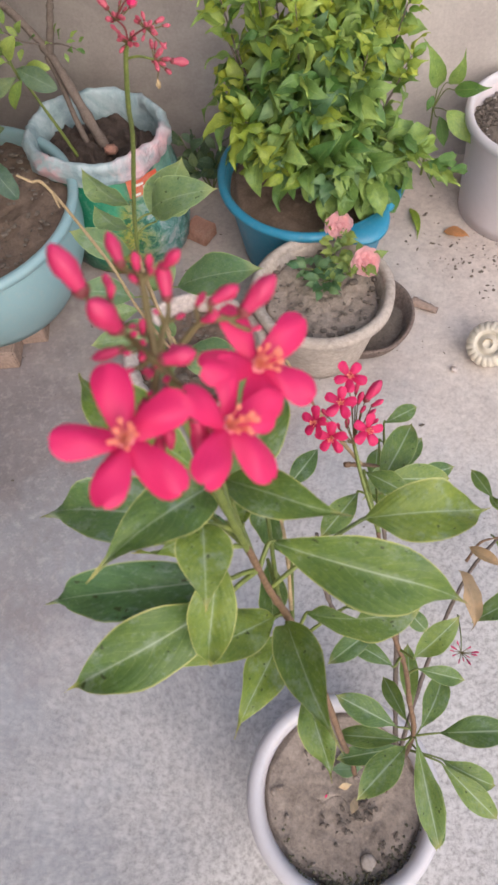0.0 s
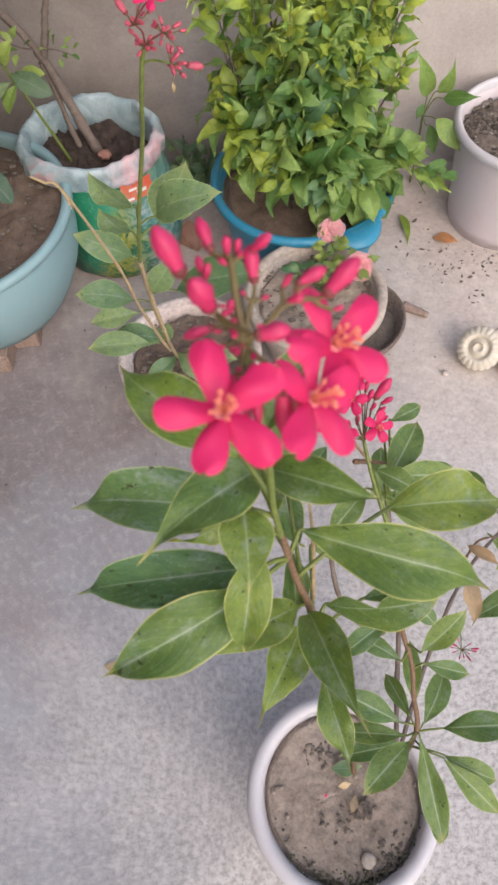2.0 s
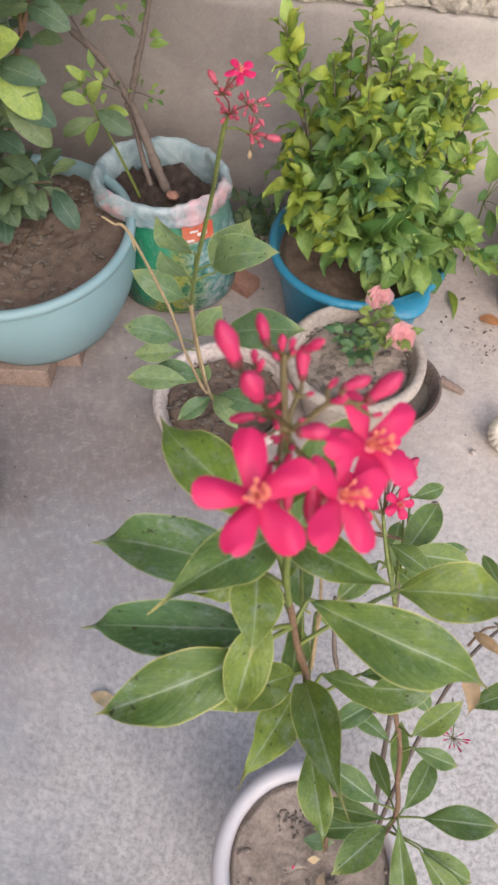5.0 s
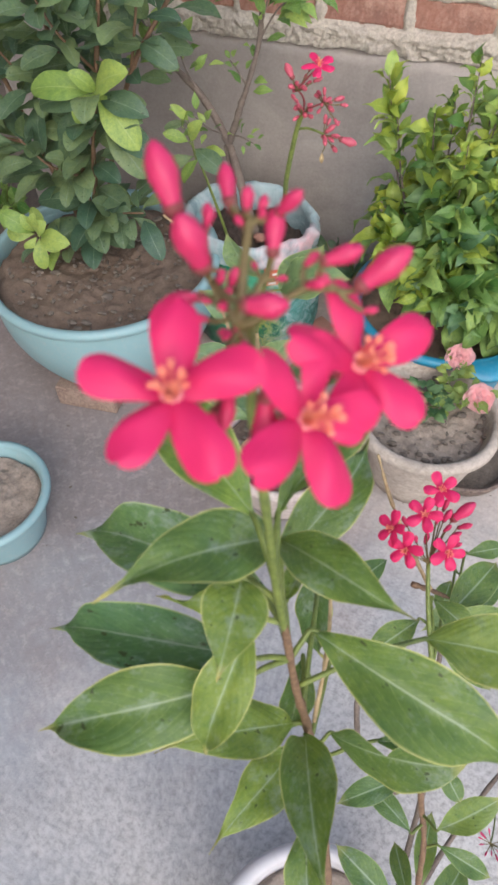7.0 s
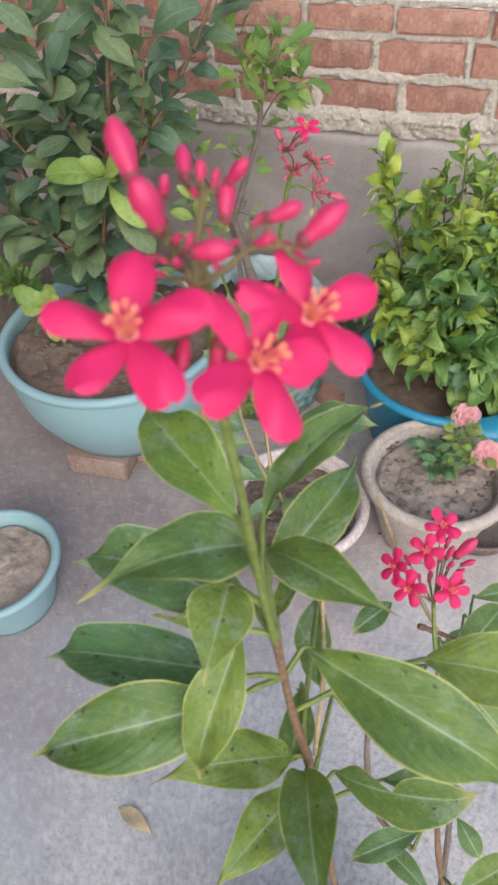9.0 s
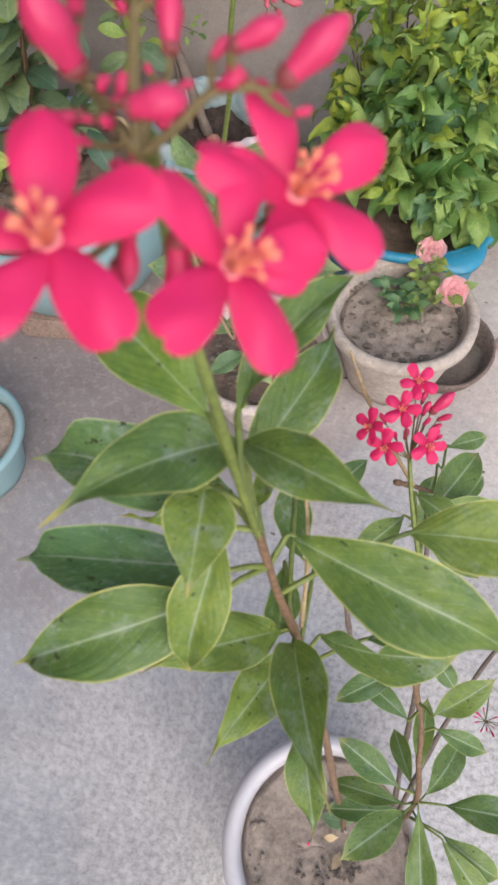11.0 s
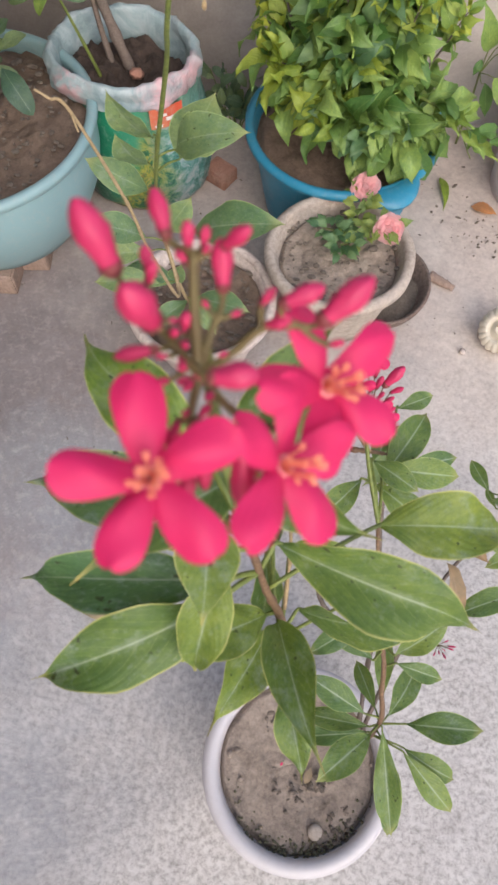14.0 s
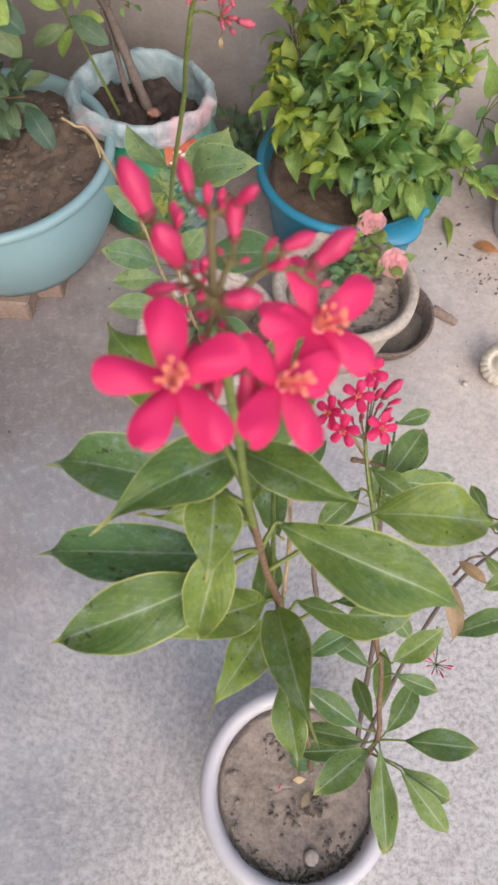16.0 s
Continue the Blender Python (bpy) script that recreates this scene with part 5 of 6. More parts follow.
def sack_print():
    """Dark green to the back and sides, with a near-black band painted in for the dark gap at its left edge; a faded
    picture of greens, yellows and white on the front.
    """
    n = Nodes("printed_woven_plastic", 0.38)
    uv = n.node("ShaderNodeSeparateXYZ", Vector=n.coord.outputs["UV"])
    u, v = uv.outputs["X"], uv.outputs["Y"]
    wob = n.noise(9, 4, 0.65)
    side = n.math("ADD", u, n.math("MULTIPLY", n.math("SUBTRACT", wob, 0.5), 0.10))
    base = n.ramp(side, (0.0, (0.02, 0.16, 0.10)), (0.34, (0.014, 0.020, 0.020)), (0.40, (0.016, 0.024, 0.024)), (0.43, (0.008, 0.115, 0.062)), (0.48, (0.012, 0.20, 0.10)), (0.55, (0.06, 0.28, 0.16)), (0.62, (0.12, 0.28, 0.17)), (0.70, (0.14, 0.28, 0.22)), (1.0, (0.20, 0.30, 0.29)))
    warp = n.node("ShaderNodeTexNoise", Scale=16.0, Detail=3.0)
    n.plug(warp.inputs["Vector"], n.coord.outputs["Object"])
    place = n.node("ShaderNodeVectorMath")
    place.operation = "MULTIPLY_ADD"
    n.plug(place.inputs[0], warp.outputs["Color"])
    place.inputs[1].default_value = (0.06, 0.06, 0.06)
    n.plug(place.inputs[2], n.coord.outputs["Object"])
    strokes = n.noise(24, 5, 0.7, distortion=1.2, vector=place.outputs[0])
    warm = n.ramp(strokes, (0.30, (0.010, 0.030, 0.016)), (0.41, (0.010, 0.11, 0.035)), (0.48, (0.28, 0.28, 0.03)), (0.53, (0.44, 0.34, 0.05)), (0.57, (0.03, 0.17, 0.05)), (0.64, (0.34, 0.14, 0.03)), (0.72, (0.52, 0.50, 0.38)))
    cool = n.ramp(strokes, (0.32, (0.012, 0.05, 0.06)), (0.42, (0.03, 0.17, 0.15)), (0.50, (0.12, 0.30, 0.29)), (0.58, (0.32, 0.39, 0.42)), (0.68, (0.50, 0.54, 0.57)))
    art = n.mix(n.ramp(side, (0.55, (0, 0, 0)), (0.63, (1, 1, 1))), warm, cool)
    low = n.ramp(n.math("ADD", v, n.math("MULTIPLY", wob, 0.25)), (0.86, (1, 1, 1)), (1.00, (0.15, 0.15, 0.15)))
    front = n.ramp(n.math("ADD", side, n.math("MULTIPLY", n.math("SUBTRACT", 0.5, v), 0.22)), (0.485, (0, 0, 0)), (0.515, (1, 1, 1)), (0.78, (1, 1, 1)), (0.86, (0.3, 0.3, 0.3)))
    col = n.mix(n.math("MULTIPLY", n.math("MULTIPLY", low, front), 0.85), base, art)
    col = n.mix(n.ramp(n.noise(60, 4, 0.7), (0.55, (0, 0, 0)), (0.75, (0.35, 0.35, 0.35))), col, (0.45, 0.43, 0.40))
    n.bump(n.math("ADD", n.noise(22, 5, 0.7), n.math("MULTIPLY", n.noise(7, 3, 0.6, distortion=1.5), 1.5)), 0.6, 0.008)
    return n.done(col)


def sack_cuff():
    """The pale inner side of the sack, rolled out: faded blue-grey with a washed-out pink band."""
    n = Nodes("faded_sack_cuff", 0.42)
    uv = n.node("ShaderNodeSeparateXYZ", Vector=n.coord.outputs["UV"])
    patch = n.noise(12, 5, 0.65, distortion=0.8)
    col = n.ramp(patch, (0.32, (0.15, 0.22, 0.24)), (0.5, (0.29, 0.385, 0.405)), (0.68, (0.47, 0.54, 0.55)))
    pink = n.math("MULTIPLY", n.ramp(n.math("ADD", uv.outputs["X"], n.math("MULTIPLY", n.math("SUBTRACT", patch, 0.5), 0.10)), (0.555, (0, 0, 0)), (0.595, (1, 1, 1)), (0.71, (1, 1, 1)), (0.76, (0, 0, 0))), n.ramp(n.noise(17, 4, 0.6), (0.36, (0.15, 0.15, 0.15)), (0.56, (0.78, 0.78, 0.78))))
    col = n.mix(pink, col, (0.64, 0.36, 0.38))
    left = n.math("MULTIPLY", n.ramp(uv.outputs["X"], (0.36, (0, 0, 0)), (0.39, (1, 1, 1)), (0.44, (1, 1, 1)), (0.47, (0, 0, 0))), n.ramp(n.noise(18, 3, 0.6), (0.40, (0, 0, 0)), (0.55, (0.85, 0.85, 0.85))))
    col = n.mix(left, col, (0.58, 0.36, 0.38))
    n.bump(n.math("ADD", n.noise(34, 5, 0.7), n.math("MULTIPLY", n.noise(11, 3, 0.6, distortion=2.0), 1.6)), 0.6, 0.006)
    return n.done(col)


def wrapped(profile, centre, seg=160, folds=0.0, seed=0.0):
    """A crumpled round bag from a profile of (radius, height); u runs round it from the back, v up."""
    bm = bmesh.new()
    uvs = bm.loops.layers.uv.verify()
    rings = []
    for k, (r, z, crease) in enumerate(profile):
        ring = []
        for i in range(seg):
            a = 2 * math.pi * i / seg + math.pi / 2
            f = crease * (noise.noise((math.cos(a) * 2.2 + seed, math.sin(a) * 2.2, z * 22)) + 0.35 * abs(noise.noise((math.cos(a) * 9 + seed, math.sin(a) * 9, z * 60))) + 0.18 * noise.noise((math.cos(a) * 15, math.sin(a) * 15 + seed, z * 70)) + 0.7 * noise.noise((math.cos(a) * 6 + seed, math.sin(a) * 6, z * 40)))
            h = crease * 0.7 * noise.noise((math.cos(a) * 3.1, math.sin(a) * 3.1 + seed, 5.5))
            ring.append(bm.verts.new((centre[0] + (r + f) * math.cos(a), centre[1] + (r + f) * math.sin(a) * 0.82, centre[2] + z + (h if k > 2 else 0))))
        rings.append(ring)
    n = len(profile) - 1
    for k, (a, b) in enumerate(zip(rings, rings[1:])):
        for i in range(seg):
            j = (i + 1) % seg
            f = bm.faces.new((a[i], a[j], b[j], b[i]))
            for loop, q in zip(f.loops, ((i / seg, k / n), ((i + 1) / seg, k / n), ((i + 1) / seg, (k + 1) / n), (i / seg, (k + 1) / n))):
                loop[uvs].uv = q
    return bm


M_SOIL_DARK = soil("damp_dark_soil", (0.022, 0.016, 0.013), (0.075, 0.052, 0.040), 40)
sack = thing("printed_sack", SACK, "green printed plastic sack of soil with rolled-down faded cuff", "sack")
part("body", wrapped([(0.13, 0.002, 0), (0.176, 0.006, 0.004), (0.192, 0.03, 0.006), (0.202, 0.10, 0.010), (0.201, 0.18, 0.010), (0.194, 0.26, 0.010), (0.183, 0.33, 0.010), (0.180, 0.385, 0.010)], SACK, seed=1.0), sack_print(), sack)
part("cuff", wrapped([(0.184, 0.344, 0.010), (0.192, 0.350, 0.013), (0.195, 0.362, 0.016), (0.193, 0.374, 0.016), (0.196, 0.386, 0.018), (0.195, 0.402, 0.018), (0.189, 0.417, 0.017), (0.180, 0.420, 0.015), (0.173, 0.410, 0.013), (0.169, 0.391, 0.011), (0.167, 0.371, 0.011), (0.165, 0.352, 0.010), (0.164, 0.332, 0.008), (0.162, 0.292, 0.006), (0.158, 0.240, 0.006)], (SACK[0] - 0.006, SACK[1], SACK[2]), seed=1.0), sack_cuff(), sack, "faded blue-grey rolled-down cuff")
earth = soil_top(0.157, 0.350, (SACK[0] - 0.006, SACK[1], SACK[2]), 0.030, 4.0)
for v in earth.verts:
    v.co.y = SACK[1] + (v.co.y - SACK[1]) * 0.80
part("soil", earth, M_SOIL_DARK, sack)
lump = block((0.036, 0.028, 0.026), (0, 0, 0), 0.008, 0.0, 3)
bmesh.ops.transform(lump, matrix=pose(SACK[0] + 0.035, SACK[1] - 0.035, 0.368, 10, 20, 30), verts=lump.verts)
tagged(part("brick_piece", lump, M_BRICK), "rounded brown brick lump on the sack soil", "brick")
panel = bmesh.new()
cols = []
for i in range(11):
    a = radians(-64 + 28 * i / 10)
    cols.append([panel.verts.new((SACK[0] + r * math.cos(a), SACK[1] + r * math.sin(a) * 0.82, z)) for r, z in ((0.2035, 0.300), (0.202, 0.325), (0.200, 0.356))])
for a, b in zip(cols, cols[1:]):
    for j in range(2):
        panel.faces.new((a[j], b[j], b[j + 1], a[j + 1]))
M_PRINT_RED = plastic("red_print", (0.60, 0.10, 0.05), 0.42, amount=0.5, worn=(0.62, 0.30, 0.16))
M_PRINT_WHITE = plastic("white_print", (0.75, 0.72, 0.68), 0.42)
part("printed_panel", panel, M_PRINT_RED, sack, "red printed panel")
for z, h, a0, a1 in ((0.338, 0.007, -58, -51), (0.325, 0.010, -52, -43), (0.309, 0.007, -61, -55)):
    bar = bmesh.new()
    cols = [[bar.verts.new((SACK[0] + r * math.cos(radians(a)), SACK[1] + r * 0.82 * math.sin(radians(a)), zz)) for r, zz in ((0.2065, z - h / 2), (0.2055, z + h / 2))] for a in (a0 + (a1 - a0) * i / 6 for i in range(7))]
    for p, q in zip(cols, cols[1:]):
        bar.faces.new((p[0], q[0], q[1], p[1]))
    part("print_bar", bar, M_PRINT_WHITE, sack, "white printed bar")


# ---- shrubs and bushes ----
def scatter(owner, line, n, length, spread, meshes, rng, start=0.25, droop=0.0, face=(0, -0.45, 0.9), jitter=0.5, stalk_len=0.02):
    """Leaves set alternately along a stem."""
    pts = glide(line, 10)
    for i in range(n):
        u = start + (1 - start) * (i + rng.uniform(0, 0.8)) / n
        k = min(len(pts) - 2, int(u * (len(pts) - 1)))
        p = pts[k]
        along = (pts[k + 1] - pts[k]).normalized()
        a = i * 2.4 + rng.uniform(-0.6, 0.6)
        side = along.orthogonal().normalized()
        side = side * math.cos(a) + along.cross(side) * math.sin(a)
        d = (side * spread + along * (0.25 + 0.6 * u) + Vector((0, 0, -droop))).normalized()
        q = p + d * stalk_len
        f = Vector(face) + Vector((rng.uniform(-1, 1), rng.uniform(-1, 1), rng.uniform(-0.4, 0.6))) * jitter
        put("leaf", meshes[rng.randrange(len(meshes))], owner, leaf_pose(q, q + d * length * rng.uniform(0.7, 1.2), f))


OVAL = [mesh_of("leaf", blade(0.48, a, f, 0.03, 0.54, 0.02, 12, 6, 0.1, k, blunt=0.55), M_ROUND) for k, (a, f) in enumerate(((0.5, 0.3), (0.8, 0.2), (0.3, 0.4)))]
OVAL_NEW = [mesh_of("leaf", blade(0.50, a, f, 0.02, 0.56, 0.02, 12, 6, 0.1, k, blunt=0.55), M_ROUND_NEW) for k, (a, f) in enumerate(((0.6, 0.3), (0.9, 0.25)))]
shrub = thing("oval_leaved_shrub", (-0.86, 1.42, 0.335), "bushy shrub with leathery oval leaves and pale fresh tips", "plant")
rng = random.Random(17)
# The long stems' leafy tops are unseen, added to shade what stands below.
STEMS = (((-0.868, 1.440, 0.330), (-0.855, 1.430, 0.470), (-0.820, 1.420, 0.640), (-0.757, 1.400, 0.815)),
         ((-0.875, 1.450, 0.330), (-0.850, 1.465, 0.600), (-0.790, 1.480, 0.860), (-0.760, 1.490, 1.000), (-0.730, 1.500, 1.200), (-0.700, 1.500, 1.480)),
         ((-0.860, 1.455, 0.330), (-0.800, 1.480, 0.620), (-0.710, 1.500, 0.838), (-0.619, 1.550, 0.977), (-0.530, 1.580, 1.140), (-0.470, 1.600, 1.380)),
         ((-0.885, 1.450, 0.330), (-0.900, 1.480, 0.600), (-0.905, 1.500, 0.809), (-0.944, 1.500, 0.979), (-0.960, 1.480, 1.150), (-0.950, 1.460, 1.460)),
         ((-0.885, 1.440, 0.330), (-0.980, 1.460, 0.550), (-1.060, 1.470, 0.780), (-1.110, 1.450, 0.980), (-1.130, 1.430, 1.320)),
         ((-0.880, 1.430, 0.330), (-0.930, 1.370, 0.400), (-0.970, 1.310, 0.455)))
for i, line in enumerate(STEMS):
    part("stem", tube(line, 0.0075 if i else 0.006, 0.003, 8, 8, knots=0.25), M_STEM_BROWN, shrub)
# opposite pairs down the front stem
pts = glide(STEMS[0], 10)
for i in range(11):
    p = pts[len(pts) - 2 - 2 * i]
    for side in (-1, 1):
        a = (0.25 if i % 2 else 1.35) + rng.uniform(-0.25, 0.25)
        d = Vector((side * math.cos(a), -abs(math.sin(a)) if side > 0 else math.sin(a), 0.10 - 0.05 * i * 0.5)).normalized()
        q = p + d * 0.012
        put("leaf", OVAL[(i + side) % 3], shrub, leaf_pose(q, q + d * rng.uniform(0.105, 0.135), (rng.uniform(-0.2, 0.2), -0.5, 0.85), 1.05))
scatter(shrub, STEMS[0], 10, 0.100, 1.0, OVAL, rng, 0.25, 0.20, jitter=0.35)
for x, y, z, dx, dy, dz in ((-0.860, 1.430, 0.430, 0.135, -0.050, -0.010), (-0.858, 1.430, 0.470, 0.115, -0.090, 0.020), (-0.864, 1.430, 0.420, -0.120, -0.080, 0.000), (-0.860, 1.425, 0.410, 0.050, -0.130, -0.020),
                            (-0.856, 1.428, 0.520, 0.140, -0.030, 0.020), (-0.862, 1.428, 0.500, -0.130, -0.050, 0.010), (-0.860, 1.425, 0.455, 0.085, -0.110, -0.020), (-0.866, 1.425, 0.440, -0.070, -0.120, -0.010)):
    put("leaf", OVAL[0], shrub, leaf_pose((x, y, z), (x + dx, y + dy, z + dz), (0.15, -0.45, 0.85), 1.05))
scatter(shrub, STEMS[1], 52, 0.108, 1.0, OVAL, rng, 0.30, 0.15)
scatter(shrub, STEMS[2], 40, 0.100, 1.0, OVAL, rng, 0.35, 0.15)
scatter(shrub, STEMS[3], 54, 0.108, 1.1, OVAL, rng, 0.25, 0.20)
scatter(shrub, STEMS[4], 54, 0.110, 1.1, OVAL, rng, 0.20, 0.20)
scatter(shrub, STEMS[5], 10, 0.065, 1.0, OVAL + OVAL_NEW, rng, 0.30, 0.25, jitter=0.3)
for side, (p0, p1, p2) in enumerate((((-0.90, 1.50, 0.70), (-0.98, 1.43, 0.82), (-1.02, 1.38, 0.95)), ((-0.92, 1.49, 0.86), (-0.86, 1.42, 0.98), (-0.84, 1.40, 1.10)), ((-0.80, 1.48, 0.82), (-0.84, 1.42, 0.92), (-0.86, 1.38, 1.02)),
                                     ((-0.72, 1.50, 0.82), (-0.66, 1.46, 0.98), (-0.63, 1.45, 1.12)), ((-1.00, 1.46, 0.62), (-1.06, 1.38, 0.68), (-1.10, 1.34, 0.74)), ((-0.86, 1.46, 0.55), (-0.92, 1.38, 0.62), (-0.97, 1.35, 0.70)))):
    part("stem", tube((p0, p1, p2), 0.004, 0.002, 7, 6), M_STEM_BROWN, shrub)
    scatter(shrub, (p0, p1, p2), 15, 0.112, 1.0, OVAL, rng, 0.10, 0.15)
# the bright young whorl at the top of the front stem, and one by the soil
for base, n, size in ((Vector((-0.968, 1.312, 0.458)), 9, 0.120),):
    for i in range(n):
        a = 2.4 * i
        d = Vector((math.cos(a), -0.25, 0.75 * math.sin(a) + 0.1)).normalized()
        put("leaf", OVAL_NEW[i % 2], shrub, leaf_pose(base + d * 0.01, base + d * size * (0.92 - 0.05 * i) * rng.uniform(0.9, 1.1), (0.35 - d.x * 0.3, -0.75 - 0.02 * i, 0.55)))
base = Vector((-0.757, 1.398, 0.815))
for dx, dz, young, w in ((-0.170, 0.005, 1, 0.9), (0.130, 0.085, 1, 1.0), (0.125, -0.115, 1, 1.0), (-0.045, 0.065, 1, 1.0), (-0.055, -0.065, 1, 1.1), (-0.140, -0.140, 0, 1.1), (-0.175, -0.045, 0, 0.9), (0.155, -0.030, 0, 0.9), (0.150, -0.140, 0, 0.9), (-0.145, -0.185, 0, 0.9), (0.120, -0.200, 0, 0.9)):
    at = base + Vector((0, 0, 0.35 * dz if not young else 0.0))
    end = at + 0.86 * Vector((dx, -0.045 if young else -0.02, dz if young else 0.65 * dz))
    put("leaf", OVAL_NEW[0] if young else OVAL[0], shrub, leaf_pose(at, end, (0.25, -0.62, 0.74), w))
# a low side branch over the rim of the tub
LOW = ((-0.858, 1.430, 0.430), (-0.780, 1.415, 0.490), (-0.690, 1.400, 0.520))
part("stem", tube(LOW, 0.004, 0.002, 7, 6), M_STEM_BROWN, shrub)
scatter(shrub, LOW, 13, 0.100, 1.0, OVAL, rng, 0.30, 0.25, jitter=0.3)

# small-leaved tree in the sack
tree = thing("sack_sapling", (-0.482, 1.640, 0.345), "thin grey-barked sapling with small bright leaves", "plant")
BOUGHS = (((-0.470, 1.645, 0.320), (-0.505, 1.660, 0.420), (-0.540, 1.680, 0.520), (-0.564, 1.690, 0.582), (-0.601, 1.690, 0.651), (-0.644, 1.690, 0.707), (-0.700, 1.690, 0.758), (-0.790, 1.695, 0.860), (-0.880, 1.700, 1.010)),
         ((-0.562, 1.690, 0.577), (-0.541, 1.690, 0.633), (-0.522, 1.690, 0.690), (-0.505, 1.690, 0.733), (-0.470, 1.690, 0.847), (-0.465, 1.700, 0.933), (-0.428, 1.720, 1.083)),
         ((-0.530, 1.590, 0.320), (-0.557, 1.578, 0.440), (-0.580, 1.565, 0.540), (-0.600, 1.552, 0.625)),
         ((-0.515, 1.640, 0.320), (-0.540, 1.665, 0.410), (-0.556, 1.685, 0.490), (-0.572, 1.690, 0.570)))
part("trunk", tube(BOUGHS[0], 0.0145, 0.006, 9, 6, knots=0.3), M_BARK, tree)
part("trunk", tube(BOUGHS[3], 0.0085, 0.006, 9, 8, knots=0.3), M_BARK, tree)
part("branch", tube(BOUGHS[1], 0.0105, 0.004, 9, 6, knots=0.3), M_BARK, tree)
part("shoot", tube(BOUGHS[2], 0.0050, 0.0025, 8, 8, knots=0.3), M_STEM_GREEN, tree, "green side shoot")
SMALL = [mesh_of("leaf", blade(0.46, 0.5, 0.3, 0.03, 0.48, 0.06, 7, 4, 0.1, k), M_BUSH) for k in range(2)] + [mesh_of("leaf", blade(0.46, 0.5, 0.3, 0.03, 0.48, 0.06, 7, 4, 0.1, 7), M_ROUND_NEW)]
scatter(tree, BOUGHS[0], 22, 0.055, 1.0, SMALL, rng, 0.72, 0.05)
scatter(tree, BOUGHS[1], 14, 0.045, 1.0, SMALL, rng, 0.45, 0.05)
# the bright leafy tip of the green shoot
TIP = Vector((-0.600, 1.552, 0.628))
for k, (x, z, dx, dz, w) in enumerate(((0, 0, 0.096, -0.036, 1.0), (-0.01, 0.02, 0.050, 0.070, 0.8), (-0.02, 0.01, -0.055, 0.030, 0.9), (-0.01, -0.03, -0.088, -0.040, 0.8), (-0.02, 0.06, -0.030, 0.050, 0.7), (0, -0.04, -0.040, -0.060, 0.9), (-0.03, 0.05, -0.050, -0.010, 0.8), (-0.04, 0.03, 0.030, 0.060, 0.7), (0.01, -0.02, 0.070, 0.010, 0.7))):
    at = TIP + Vector((x, 0.005 * k, z))
    put("leaf", OVAL_NEW[0] if k % 3 else OVAL[0], tree, leaf_pose(at, at + Vector((dx, -0.03, dz)), (0.3 * math.sin(2.3 * k), -0.65, 0.65), w))
    if k:
        part("petiole", tube((TIP - Vector((0, 0, 0.03)), (TIP + at) / 2, at), 0.0016, 0.0012, 5, 4), M_STEM_GREEN, tree)
for line, n, size in ((((-0.556, 1.690, 0.600), (-0.520, 1.670, 0.612), (-0.480, 1.660, 0.605)), 9, 0.032), (((-0.644, 1.690, 0.707), (-0.660, 1.660, 0.780), (-0.665, 1.640, 0.860)), 11, 0.060), (((-0.505, 1.690, 0.733), (-0.530, 1.680, 0.780), (-0.540, 1.670, 0.800)), 6, 0.035),
                      (((-0.470, 1.690, 0.847), (-0.420, 1.690, 0.920), (-0.350, 1.690, 0.960)), 18, 0.074), (((-0.470, 1.690, 0.860), (-0.440, 1.690, 0.960), (-0.400, 1.690, 1.030)), 18, 0.074), (((-0.465, 1.700, 0.900), (-0.500, 1.680, 0.970), (-0.520, 1.670, 1.060)), 16, 0.070), (((-0.575, 1.690, 0.600), (-0.600, 1.640, 0.640), (-0.620, 1.600, 0.690)), 10, 0.042),
                      (((-0.700, 1.690, 0.758), (-0.740, 1.660, 0.800), (-0.780, 1.640, 0.820)), 10, 0.060)):
    part("shoot", tube(line, 0.0026, 0.0013, 7, 6), M_BARK, tree)
    scatter(tree, line, n, size, 1.0, SMALL, rng, 0.25, 0.0)

# dense bush in the blue tub
bush = thing("dense_bush", (0.115, 1.660, 0.226), "dense bushy plant with lime and green pointed leaves", "plant")
BUSH = [mesh_of("leaf", blade(w, a, f, 0.075, 0.44, 0.10, 14, 6, t, k, blunt=1.0, teeth=g), mat) for k, (w, a, f, t, g, mat) in enumerate(
    ((0.50, 0.8, 0.45, 0.5, 0.10, M_BUSH), (0.54, 1.1, 0.30, -0.6, 0.07, M_BUSH), (0.46, 0.7, 0.50, 0.7, 0.0, M_LIME), (0.50, 1.0, 0.35, -0.4, 0.10, M_LIME), (0.56, 0.8, 0.35, 0.3, 0.08, M_DEEP), (0.48, 0.9, 0.50, 0.8, 0.12, M_BUSH), (0.40, 0.6, 0.55, 0.9, 0.16, M_TUFT)))]
rng = random.Random(23)
kept = []


